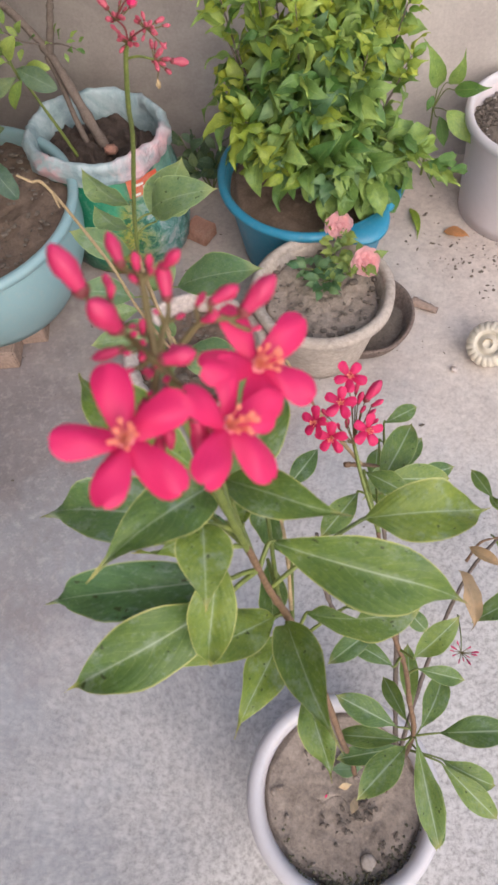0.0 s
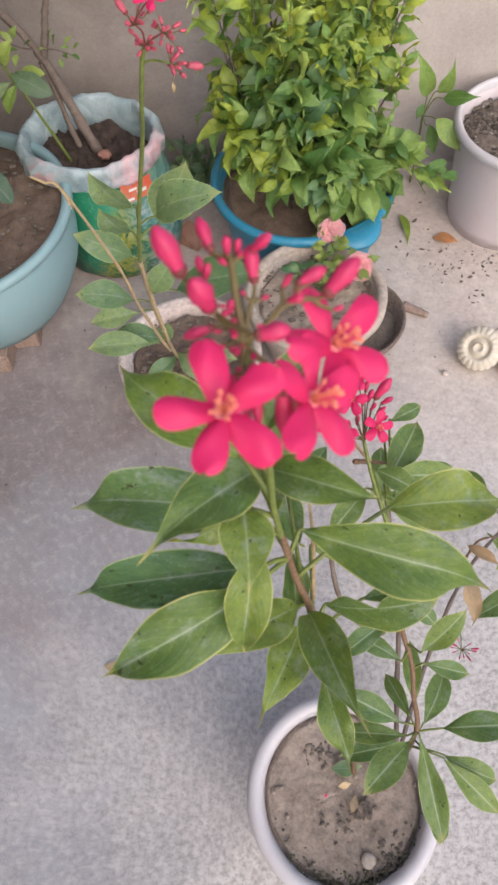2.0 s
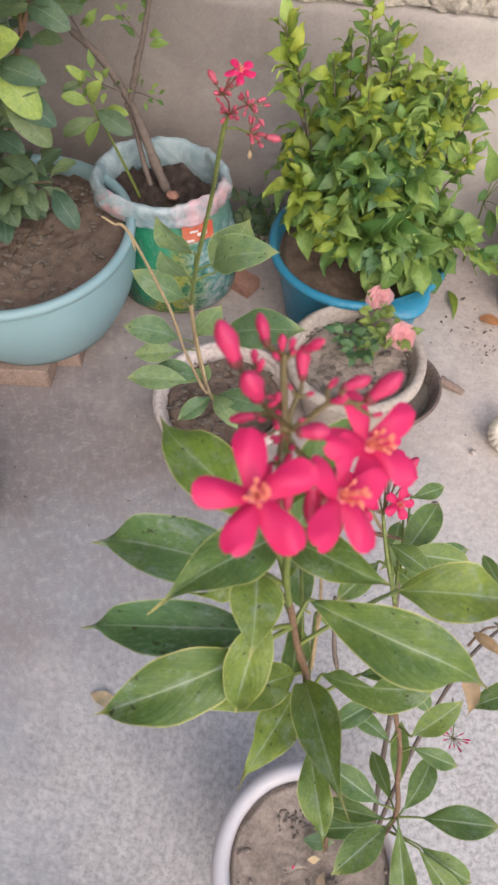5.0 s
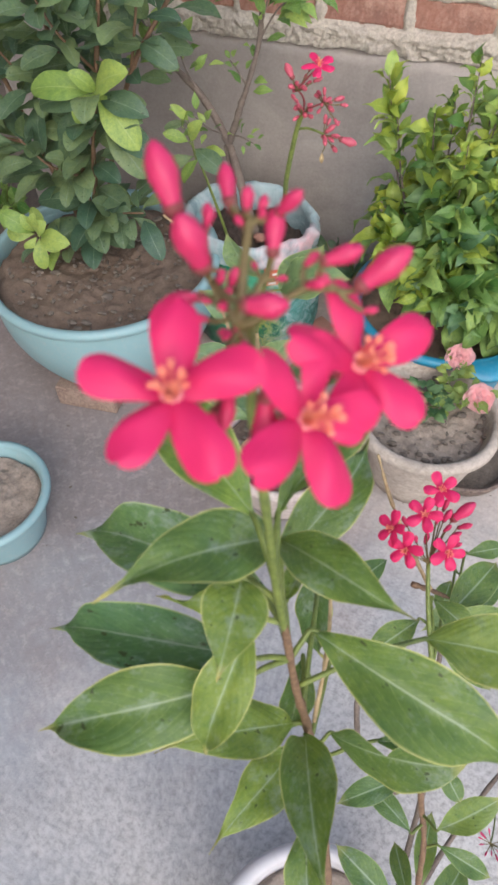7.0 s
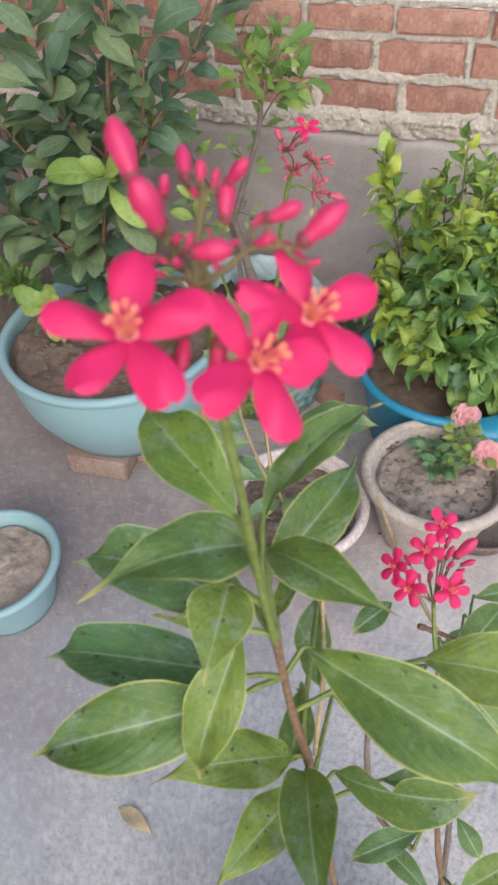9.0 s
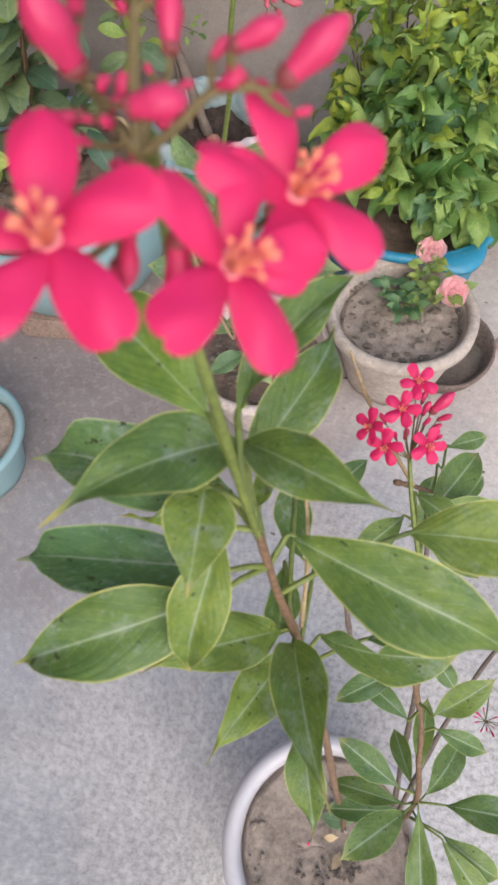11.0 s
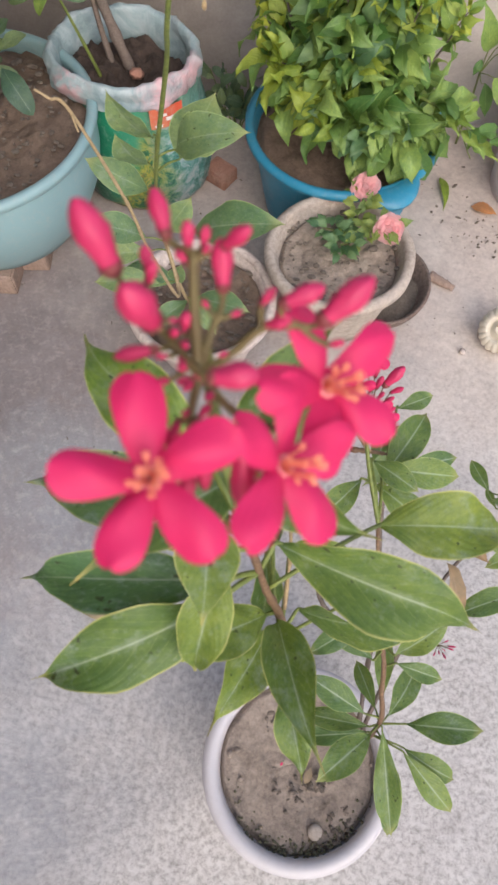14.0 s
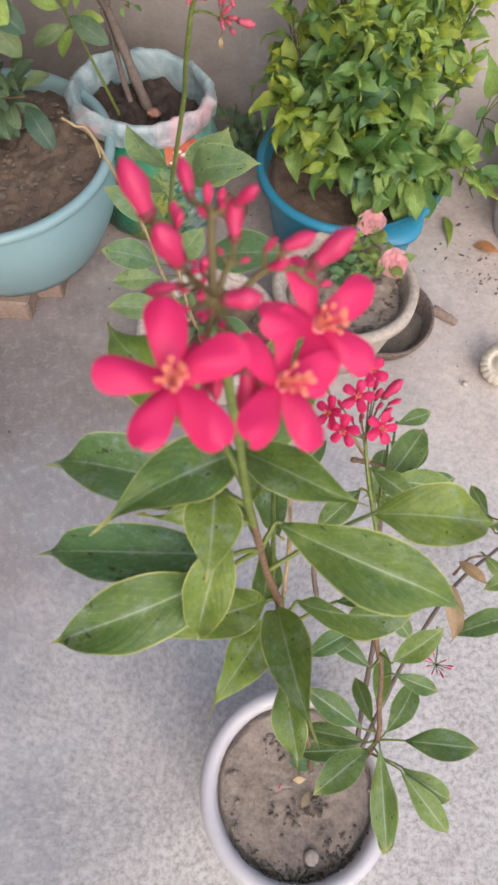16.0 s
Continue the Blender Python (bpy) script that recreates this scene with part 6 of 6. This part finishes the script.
def sprig(line, n, size, kinds, start=0.25, sag=0.3, lift=0.0):
    """Leaves set round one shoot, larger at its foot, facing up and out."""
    pts = glide(line, 10)
    for j in range(n):
        u = start + (1 - start) * (j + rng.uniform(0, 0.7)) / n
        k = min(len(pts) - 2, int(u * (len(pts) - 1)))
        p, along = pts[k], (pts[k + 1] - pts[k]).normalized()
        turn = j * 2.4 + rng.uniform(-0.7, 0.7)
        side = along.orthogonal().normalized()
        side = side * math.cos(turn) + along.cross(side) * math.sin(turn)
        away = Vector((p.x - 0.10, p.y - 1.66, 0.0)).normalized()
        lean = (side * rng.uniform(0.7, 1.1) + away * rng.uniform(0.0, 0.5) + along * rng.uniform(0.1, 0.8) + Vector((0, 0, rng.uniform(-sag, 0.25) + lift))).normalized()
        face = away * rng.uniform(0.0, 0.7) + Vector((rng.uniform(-0.7, 0.7), rng.uniform(-0.8, 0.4), rng.uniform(0.4, 1.0)))
        p = p + lean * 0.008
        if p.z < 0.285 and math.hypot(p.x - BLUE[0], p.y - BLUE[1]) > 0.20:
            continue
        kept.append((p, lean, face, size * rng.uniform(0.65, 1.15) * (0.62 if u > 0.88 else 1.0), rng.choice(kinds)))


# upright shoots with feathery tips
for x, y, z, big in ((0.042, 1.65, 0.885, 0.75), (-0.150, 1.66, 0.820, 1.15), (-0.120, 1.64, 0.760, 1.15), (0.105, 1.64, 0.830, 0.95), (0.140, 1.62, 0.780, 1.0), (0.195, 1.64, 0.765, 0.85), (0.245, 1.62, 0.760, 0.85), (0.310, 1.60, 0.745, 0.9), (0.275, 1.63, 0.720, 0.8),
                     (0.325, 1.58, 0.610, 0.85), (0.060, 1.56, 0.740, 1.0), (-0.030, 1.62, 0.770, 1.0), (0.150, 1.55, 0.690, 1.0), (0.220, 1.54, 0.640, 1.0), (0.090, 1.73, 0.800, 0.9), (0.000, 1.74, 0.760, 0.9), (0.200, 1.74, 0.720, 0.9)):
    foot = Vector((0.100 + 0.25 * (x - 0.10), 1.660 + 0.3 * (y - 1.66), 0.215))
    bow = foot.lerp(Vector((x, y, z)), 0.55) + Vector((0.10 * (x - 0.10), 0, 0.02))
    part("stem", tube((foot, bow, (x, y, z)), 0.0050, 0.0012, 7, 8), M_BARK, bush)
    sprig((foot, bow, (x, y, z)), 9, 0.078, (0, 1, 2, 5), 0.42, 0.3)
    sprig((bow.lerp(Vector((x, y, z)), 0.5), bow.lerp(Vector((x, y, z)), 0.75), (x, y, z)), 13, 0.058 * big, (2, 3, 6, 6, 6), 0.0, 0.1, 0.15)
# side shoots filling the crown: warm yellow-green to one side, deeper green and larger towards the tub
for i in range(118):
    a = 2.4 * i + rng.uniform(-0.3, 0.3)
    c, sn = math.cos(a), math.sin(a)
    h = 0.30 + 0.38 * ((i * 0.618) % 1.0)
    r = rng.uniform(0.60, 1.05) * (0.215 if h > 0.5 else 0.235)
    x, y = 0.125 - 0.10 * (h - 0.30) + r * c, 1.625 + 0.92 * r * sn
    if h < 0.42 and c < -0.35:
        x += 0.05
    y = min(y, 1.90)
    foot = Vector((0.100 + 0.06 * c, 1.655 + 0.05 * sn, max(0.23, h - 0.22)))
    tip = Vector((x, y, h + rng.uniform(-0.02, 0.04)))
    mid = foot.lerp(tip, 0.5) + Vector((0, 0, 0.05))
    if i % 2:
        part("stem", tube((foot, mid, mid.lerp(tip, 0.8)), 0.0032, 0.0012, 6, 6), M_BARK, bush)
    warm = c < -0.15 and 0.40 < h < 0.60
    low = h < 0.44
    sprig((foot, mid, tip), 6 if low else 7, 0.105 if low else 0.088, (2, 3, 3, 0, 1) if warm else ((0, 1, 5, 0, 4, 1) if low else (0, 1, 5, 2, 4, 6)), 0.30, 0.55 if low else 0.35)
# inner shoots that close the front of the crown
for i in range(64):
    a = -math.pi * (0.02 + 0.96 * ((i * 0.618) % 1.0))
    r = rng.uniform(0.05, 0.165)
    h = rng.uniform(0.42, 0.68) - 0.5 * max(0.0, r - 0.10)
    tip = Vector((0.105 + 1.1 * r * math.cos(a), 1.640 + r * math.sin(a), h))
    foot = Vector((0.10 + 0.4 * (tip.x - 0.10), 1.66 + 0.4 * (tip.y - 1.66), h - 0.17))
    sprig((foot, foot.lerp(tip, 0.6) + Vector((0, 0, 0.03)), tip), 6, 0.090, (0, 1, 5, 0, 1, 4, 2, 6), 0.25, 0.35)
# two sprays drooping over the rim
for tip in ((0.470, 1.49, 0.330), (0.410, 1.46, 0.335)):
    line = ((0.20, 1.58, 0.42), (0.34, 1.51, 0.410), tip)
    part("shoot", tube(line, 0.003, 0.0012, 6, 6), M_STEM_GREEN, bush)
    pts = glide(line, 10)
    for j in range(9):
        p = pts[6 + int(1.6 * j)]
        d = Vector((rng.uniform(0.2, 1.0), (-1) ** j * rng.uniform(0.3, 1.0) - 0.2, rng.uniform(-0.6, 0.35))).normalized()
        kept.append((p, d, (rng.uniform(-0.6, 0.6), rng.uniform(-0.9, 0.0), 0.8), rng.uniform(0.055, 0.092), rng.choice((0, 1, 6, 5))))
# large low leaves hanging over the soil on one side
for x, y, z, dx, dy, dz in ((0.225, 1.500, 0.300, 0.020, -0.040, -0.075), (0.275, 1.520, 0.300, 0.045, -0.025, -0.070), (0.180, 1.490, 0.310, -0.020, -0.045, -0.070), (0.250, 1.480, 0.345, 0.030, -0.060, -0.060), (0.130, 1.490, 0.315, 0.010, -0.050, -0.070), (0.300, 1.560, 0.320, 0.060, -0.020, -0.050), (0.205, 1.470, 0.350, -0.030, -0.060, -0.055)):
    kept.append((Vector((x, y, z)), Vector((dx, dy, dz)).normalized(), (0.25 * dx / 0.05, -0.85, 0.45), 0.098, 1))
kept.sort(key=lambda k: k[0].y)
for p, lean, face, size, kind in kept[:300]:
    put("leaf", BUSH[kind], bush, leaf_pose(p, p + lean * size, face))
lots = {}
for p, lean, face, size, kind in kept[300:]:
    lots.setdefault(kind, bmesh.new())
    blade(0.50, 0.8, 0.35, 0.08, 0.44, 0.10, 10, 4, 0.3, kind, teeth=0.08, bm=lots[kind], m=leaf_pose(p, p + lean * size, face))
for kind, bm in lots.items():
    tagged(part("inner_foliage", bm, (M_BUSH, M_BUSH, M_LIME, M_LIME, M_DEEP, M_BUSH, M_TUFT)[kind], bush), kind="stuff")

# weeds by the foot of the wall
WEED = [mesh_of("leaf", blade(0.40, a, f, 0.02, 0.40, 0.14, 9, 4, 0.1, k), M_BUSH) for k, (a, f) in enumerate(((0.4, 0.35), (0.8, 0.25)))]
weed = thing("wall_weed", (0.455, 1.900, 0.0), "young weed with broad pointed leaves by the wall", "plant")
part("stem", tube(((0.455, 1.900, -0.004), (0.450, 1.870, 0.120), (0.446, 1.850, 0.229), (0.440, 1.830, 0.300)), 0.004, 0.0022, 7, 6), M_STEM_GREEN, weed)
for b, t, w in (((0.442, 1.820, 0.361), (0.386, 1.800, 0.512), 0.31), ((0.473, 1.800, 0.382), (0.492, 1.780, 0.488), 0.38), ((0.484, 1.800, 0.365), (0.574, 1.760, 0.393), 0.40), ((0.471, 1.780, 0.317), (0.561, 1.720, 0.239), 0.44), ((0.458, 1.800, 0.285), (0.483, 1.780, 0.193), 0.40), ((0.435, 1.830, 0.330), (0.420, 1.815, 0.290), 0.5)):
    part("stem", tube(((0.442, 1.832, 0.290), ((0.442 + b[0]) / 2, (1.832 + b[1]) / 2, b[2] - 0.01), b), 0.0018, 0.0011, 6, 5), M_STEM_GREEN, weed)
    put("leaf", WEED[0], weed, leaf_pose(b, t, (0.1, -0.75, 0.6), w / 0.40))
weed = thing("leafy_weed", (-0.230, 1.850, 0.0), "low dark-green weed growing between tub and wall", "plant")
for i in range(6):
    a = 1.05 * i
    end = Vector((-0.225 + 0.075 * math.cos(a), 1.81 + 0.05 * math.sin(a), 0.15 + 0.03 * (i % 4)))
    part("stem", tube(((-0.230, 1.850, -0.004), (-0.228 + 0.03 * math.cos(a), 1.83, 0.08), end), 0.0024, 0.0014, 6, 5), M_STEM_GREEN, weed)
    scatter(weed, ((-0.230, 1.850, 0.02), (-0.228 + 0.03 * math.cos(a), 1.83, 0.09), end), 8, 0.066, 0.9, OVAL, rng, 0.35, 0.0, (0, -0.6, 0.7), 0.4, 0.01)
weed = thing("ground_weed", (-1.420, 1.740, 0.0), "green leafy weed by the boundary wall", "plant")
for i in range(5):
    a = 1.3 * i
    end = Vector((-1.40 + 0.09 * math.cos(a), 1.66 + 0.08 * math.sin(a), 0.28 + 0.05 * (i % 3)))
    part("stem", tube(((-1.420, 1.740, -0.004), (-1.41, 1.71, 0.18), end), 0.003, 0.0016, 6, 5), M_STEM_GREEN, weed)
    scatter(weed, ((-1.420, 1.740, 0.05), (-1.41, 1.71, 0.18), end), 9, 0.08, 0.9, WEED, rng, 0.35, 0.0, (0.2, -0.6, 0.7), 0.4, 0.01)

# clods, moss and bits on the soil of the white pot
rng = random.Random(77)
clods = bmesh.new()
for i in range(34):
    a, q = rng.uniform(0, 6.28), 0.132 * math.sqrt(rng.random())
    r = abs(rng.gauss(0, 0.0018)) + 0.001
    bmesh.ops.create_icosphere(clods, subdivisions=1, radius=r, matrix=Matrix.Translation((MAIN[0] + q * math.cos(a), MAIN[1] + q * math.sin(a), 0.222 + r * 0.3)) @ Matrix.Diagonal((rng.uniform(0.8, 1.7), rng.uniform(0.8, 1.5), 0.7, 1)))
for v in clods.verts:
    v.co += Vector((0.003, 0.003, 0.002)) * noise.noise(v.co * 120)
tagged(part("soil_clod", clods, M_SOIL, bpy.data.objects["flower_pot"]), kind="stuff")
moss = bmesh.new()
for i in range(260):
    a, q = rng.gauss(-1.35, 0.55), 0.140 - abs(rng.gauss(0, 0.014))
    r = rng.uniform(0.001, 0.0032)
    bmesh.ops.create_icosphere(moss, subdivisions=1, radius=r, matrix=Matrix.Translation((MAIN[0] + q * math.cos(a), MAIN[1] + q * math.sin(a), 0.223 + rng.uniform(-0.001, 0.003))))
M_MOSS = grained("dark_moss", (0.085, 0.085, 0.050), (0.21, 0.19, 0.12), 90, 0.95, 4, 0.6, 0.002)
tagged(part("moss", moss, M_MOSS, bpy.data.objects["flower_pot"], "dark moss along the rim"), kind="stuff")
# bits on that soil: a fallen grey-green leaf, pale chips, a red petal, a round stone, broken dark clods, one heap of
# them standing in for a dark hole
for x, y, ang, size, mat, label in ((0.148, 0.118, 6, 0.056, M_LEAF_GREY, "small grey-green leaf lying on the pot soil"), (0.160, 0.090, 15, 0.024, M_DRY, "small dry leaf lying on the pot soil"), (0.136, 0.072, 60, 0.008, M_RED, "fallen red petal on the pot soil"), (0.182, 0.050, 75, 0.030, M_WITHERED, "curled withered leaf on the pot soil")):
    d = Vector((math.cos(radians(ang)), math.sin(radians(ang)), 0.1))
    p = Vector((x, y, 0.231))
    tagged(part("fallen_leaf", blade(0.5, 0.4, 0.2, 0.03, 0.5, 0.08, 8, 4, 0.1, 2, m=leaf_pose(p, p + d * size, (0.1, -0.2, 1), 1.0)), mat), label, "leaf")
stone = lathe([(0, 0.008), (0.007, 0.0075), (0.012, 0.005), (0.0135, 0.001), (0.012, -0.003)], (0.208, -0.020, 0.224), 18, 0.002, 3.0)
tagged(part("pebble", stone, M_CEMENT), "flat round grey stone on the pot soil", "stone")
rubble = bmesh.new()
for cx, cy, spread, n in ((0.203, 0.056, 0.012, 26), (0.132, 0.141, 0.016, 30), (0.170, 0.030, 0.018, 22), (0.255, -0.012, 0.020, 40)):
    for i in range(n):
        r = rng.uniform(0.0012, 0.0042)
        bmesh.ops.create_icosphere(rubble, subdivisions=1, radius=r, matrix=Matrix.Translation((cx + rng.gauss(0, spread), cy + rng.gauss(0, spread * 0.8), 0.224 + r * 0.3)) @ Matrix.Rotation(rng.uniform(0, 3.1), 4, "Z") @ Matrix.Diagonal((rng.uniform(0.8, 2.2), rng.uniform(0.7, 1.4), 0.8, 1)))
tagged(part("soil_clod", rubble, M_SOIL_GREY, bpy.data.objects["flower_pot"], "dark broken clods, one heap in place of a hole", smooth=False), kind="stuff")
# crumbs on the bucket soil
crumbs = bmesh.new()
for i in range(1500):
    a, q = rng.uniform(0, 6.28), 0.185 * math.sqrt(rng.random())
    r = abs(rng.gauss(0, 0.0027)) + 0.0016
    bmesh.ops.create_icosphere(crumbs, subdivisions=1, radius=r, matrix=Matrix.Translation((BUCKET[0] + q * math.cos(a), BUCKET[1] + q * math.sin(a), 0.277 + r * 0.3)) @ Matrix.Diagonal((rng.uniform(0.8, 1.6), rng.uniform(0.8, 1.5), 0.8, 1)))
tagged(part("soil_crumb", crumbs, gravel(), bpy.data.objects["planting_bucket"], smooth=False), kind="stuff")
# litter on the soil of the clay pot and the rose pot
litter = bmesh.new()
for cx, cy, cz, rr, n in ((SECOND[0], SECOND[1], 0.170, 0.150, 240), (ROSE[0], ROSE[1], 0.216, 0.150, 120), (TUB[0], TUB[1], 0.342, 0.27, 420)):
    for i in range(n):
        a, q = rng.uniform(0, 6.28), rr * math.sqrt(rng.random())
        r = abs(rng.gauss(0, 0.003)) + 0.0016
        bmesh.ops.create_icosphere(litter, subdivisions=1, radius=r, matrix=Matrix.Translation((cx + q * math.cos(a), cy + q * math.sin(a), cz + r * 0.3)) @ Matrix.Diagonal((rng.uniform(0.6, 2.2), rng.uniform(0.6, 1.6), 0.7, 1)))
tagged(part("soil_litter", litter, M_SOIL_GREY, smooth=False), "loose crumbs of soil lying in the pots", "soil", kind="stuff")

# ---- brickwork, piece by piece ----
random.seed(3)
PITCH = 0.237
COURSES = ((0.820, -0.171, 1.14), (0.920, -0.247, 1.20), (1.006, -0.206, 0.86))
for z, joint, tall_brick in COURSES:
    for i in range(-8, 8):
        x = joint + PITCH * (i + 0.5) + random.uniform(-0.005, 0.005)
        if not -1.9 < x < 1.6:
            continue
        m = pose(x, WALL_Y + 0.050 - (0.010 if tall_brick < 1 else 0) + random.uniform(-0.004, 0.004), z + random.uniform(-0.003, 0.003) - (0.012 * x if tall_brick < 1 else 0.004 * x), random.uniform(-1, 1), random.uniform(-1.2, 1.2), random.uniform(-0.8, 0.8))
        put("brick", BRICKS[random.randrange(5)], wall, m @ Matrix.Diagonal((1.0, 1.0, tall_brick, 1)))
# rough mortar: proud in the joints and smeared over the edges of the bricks, crumbling along the ledge
def mortar_face():
    nx, nz, x0, x1, z0, z1 = 700, 92, -1.9, 1.6, 0.700, 1.050
    verts, faces = [], []
    for j in range(nz + 1):
        z = z0 + (z1 - z0) * j / nz
        for i in range(nx + 1):
            x = x0 + (x1 - x0) * i / nx
            inside = -0.02
            for zc, joint, tall_brick in COURSES:
                high = 0.034 * tall_brick - abs(z - zc + (0.012 if tall_brick < 1 else 0.004) * x)
                wide = 0.111 - abs(((x - joint) / PITCH) % 1 - 0.5) * PITCH
                inside = max(inside, min(high, wide))
            lap = 0.003 + 0.014 * noise.noise((x * 13, z * 13, 3.1)) + 0.007 * noise.noise((x * 46, z * 46, 1.7))
            k = min(1.0, max(0.0, (lap - inside) / 0.006 + 0.5))
            y = 0.007 - (0.012 + 0.0035 * noise.noise((x * 60, z * 60, 9.2)) + 0.0045 * noise.noise((x * 22, z * 22, 4.4))) * k
            low = max(0.0, 1 - max(0.0, z - 0.765 - 0.010 * noise.noise((x * 9, 2.2, 0))) / 0.015) if z > 0.70 else 0.0
            rock = 0.45 * abs(noise.noise((x * 24, z * 34, 6.6))) + 0.75 * abs(noise.noise((x * 62, z * 80, 2.6)))
            y -= low * (0.001 + 0.011 * min(rock, 0.35) / 0.35 * min(1.0, (z - 0.70) / 0.02))
            if z < 0.722 + 0.014 * noise.noise((x * 11, 5.0, 1.0)):
                y = 0.010
            verts.append((x, WALL_Y + y, z))
    for j in range(nz):
        for i in range(nx):
            a = j * (nx + 1) + i
            faces.append((a, a + 1, a + nx + 2, a + nx + 1))
    data = bpy.data.meshes.new("mortar")
    data.from_pydata(verts, [], faces)
    data.shade_smooth()
    data.materials.append(M_MORTAR)
    return data


put("mortar", mortar_face(), wall, None, "rough pale mortar smeared over the brick edges")
cap = bmesh.new()
cols = []
for i in range(241):
    x = -6 + 12 * i / 240
    z = 1.052 - 0.012 * max(-2, min(2, x)) + 0.006 * noise.noise((x * 7, 0, 1)) + 0.004 * noise.noise((x * 31, 2, 1))
    cols.append([cap.verts.new((x, y, zz)) for y, zz in ((WALL_Y - 0.004 + 0.006 * noise.noise((x * 15, 3, 0)), z - 0.018), (WALL_Y + 0.004, z), (WALL_Y + 0.12, z + 0.004), (WALL_Y + 0.236, z - 0.004), (WALL_Y + 0.238, z - 0.03))])
for a, b in zip(cols, cols[1:]):
    for j in range(4):
        cap.faces.new((a[j], b[j], b[j + 1], a[j + 1]))
part("coping", cap, M_CAP, wall, "pale cement coping on top of the bricks")
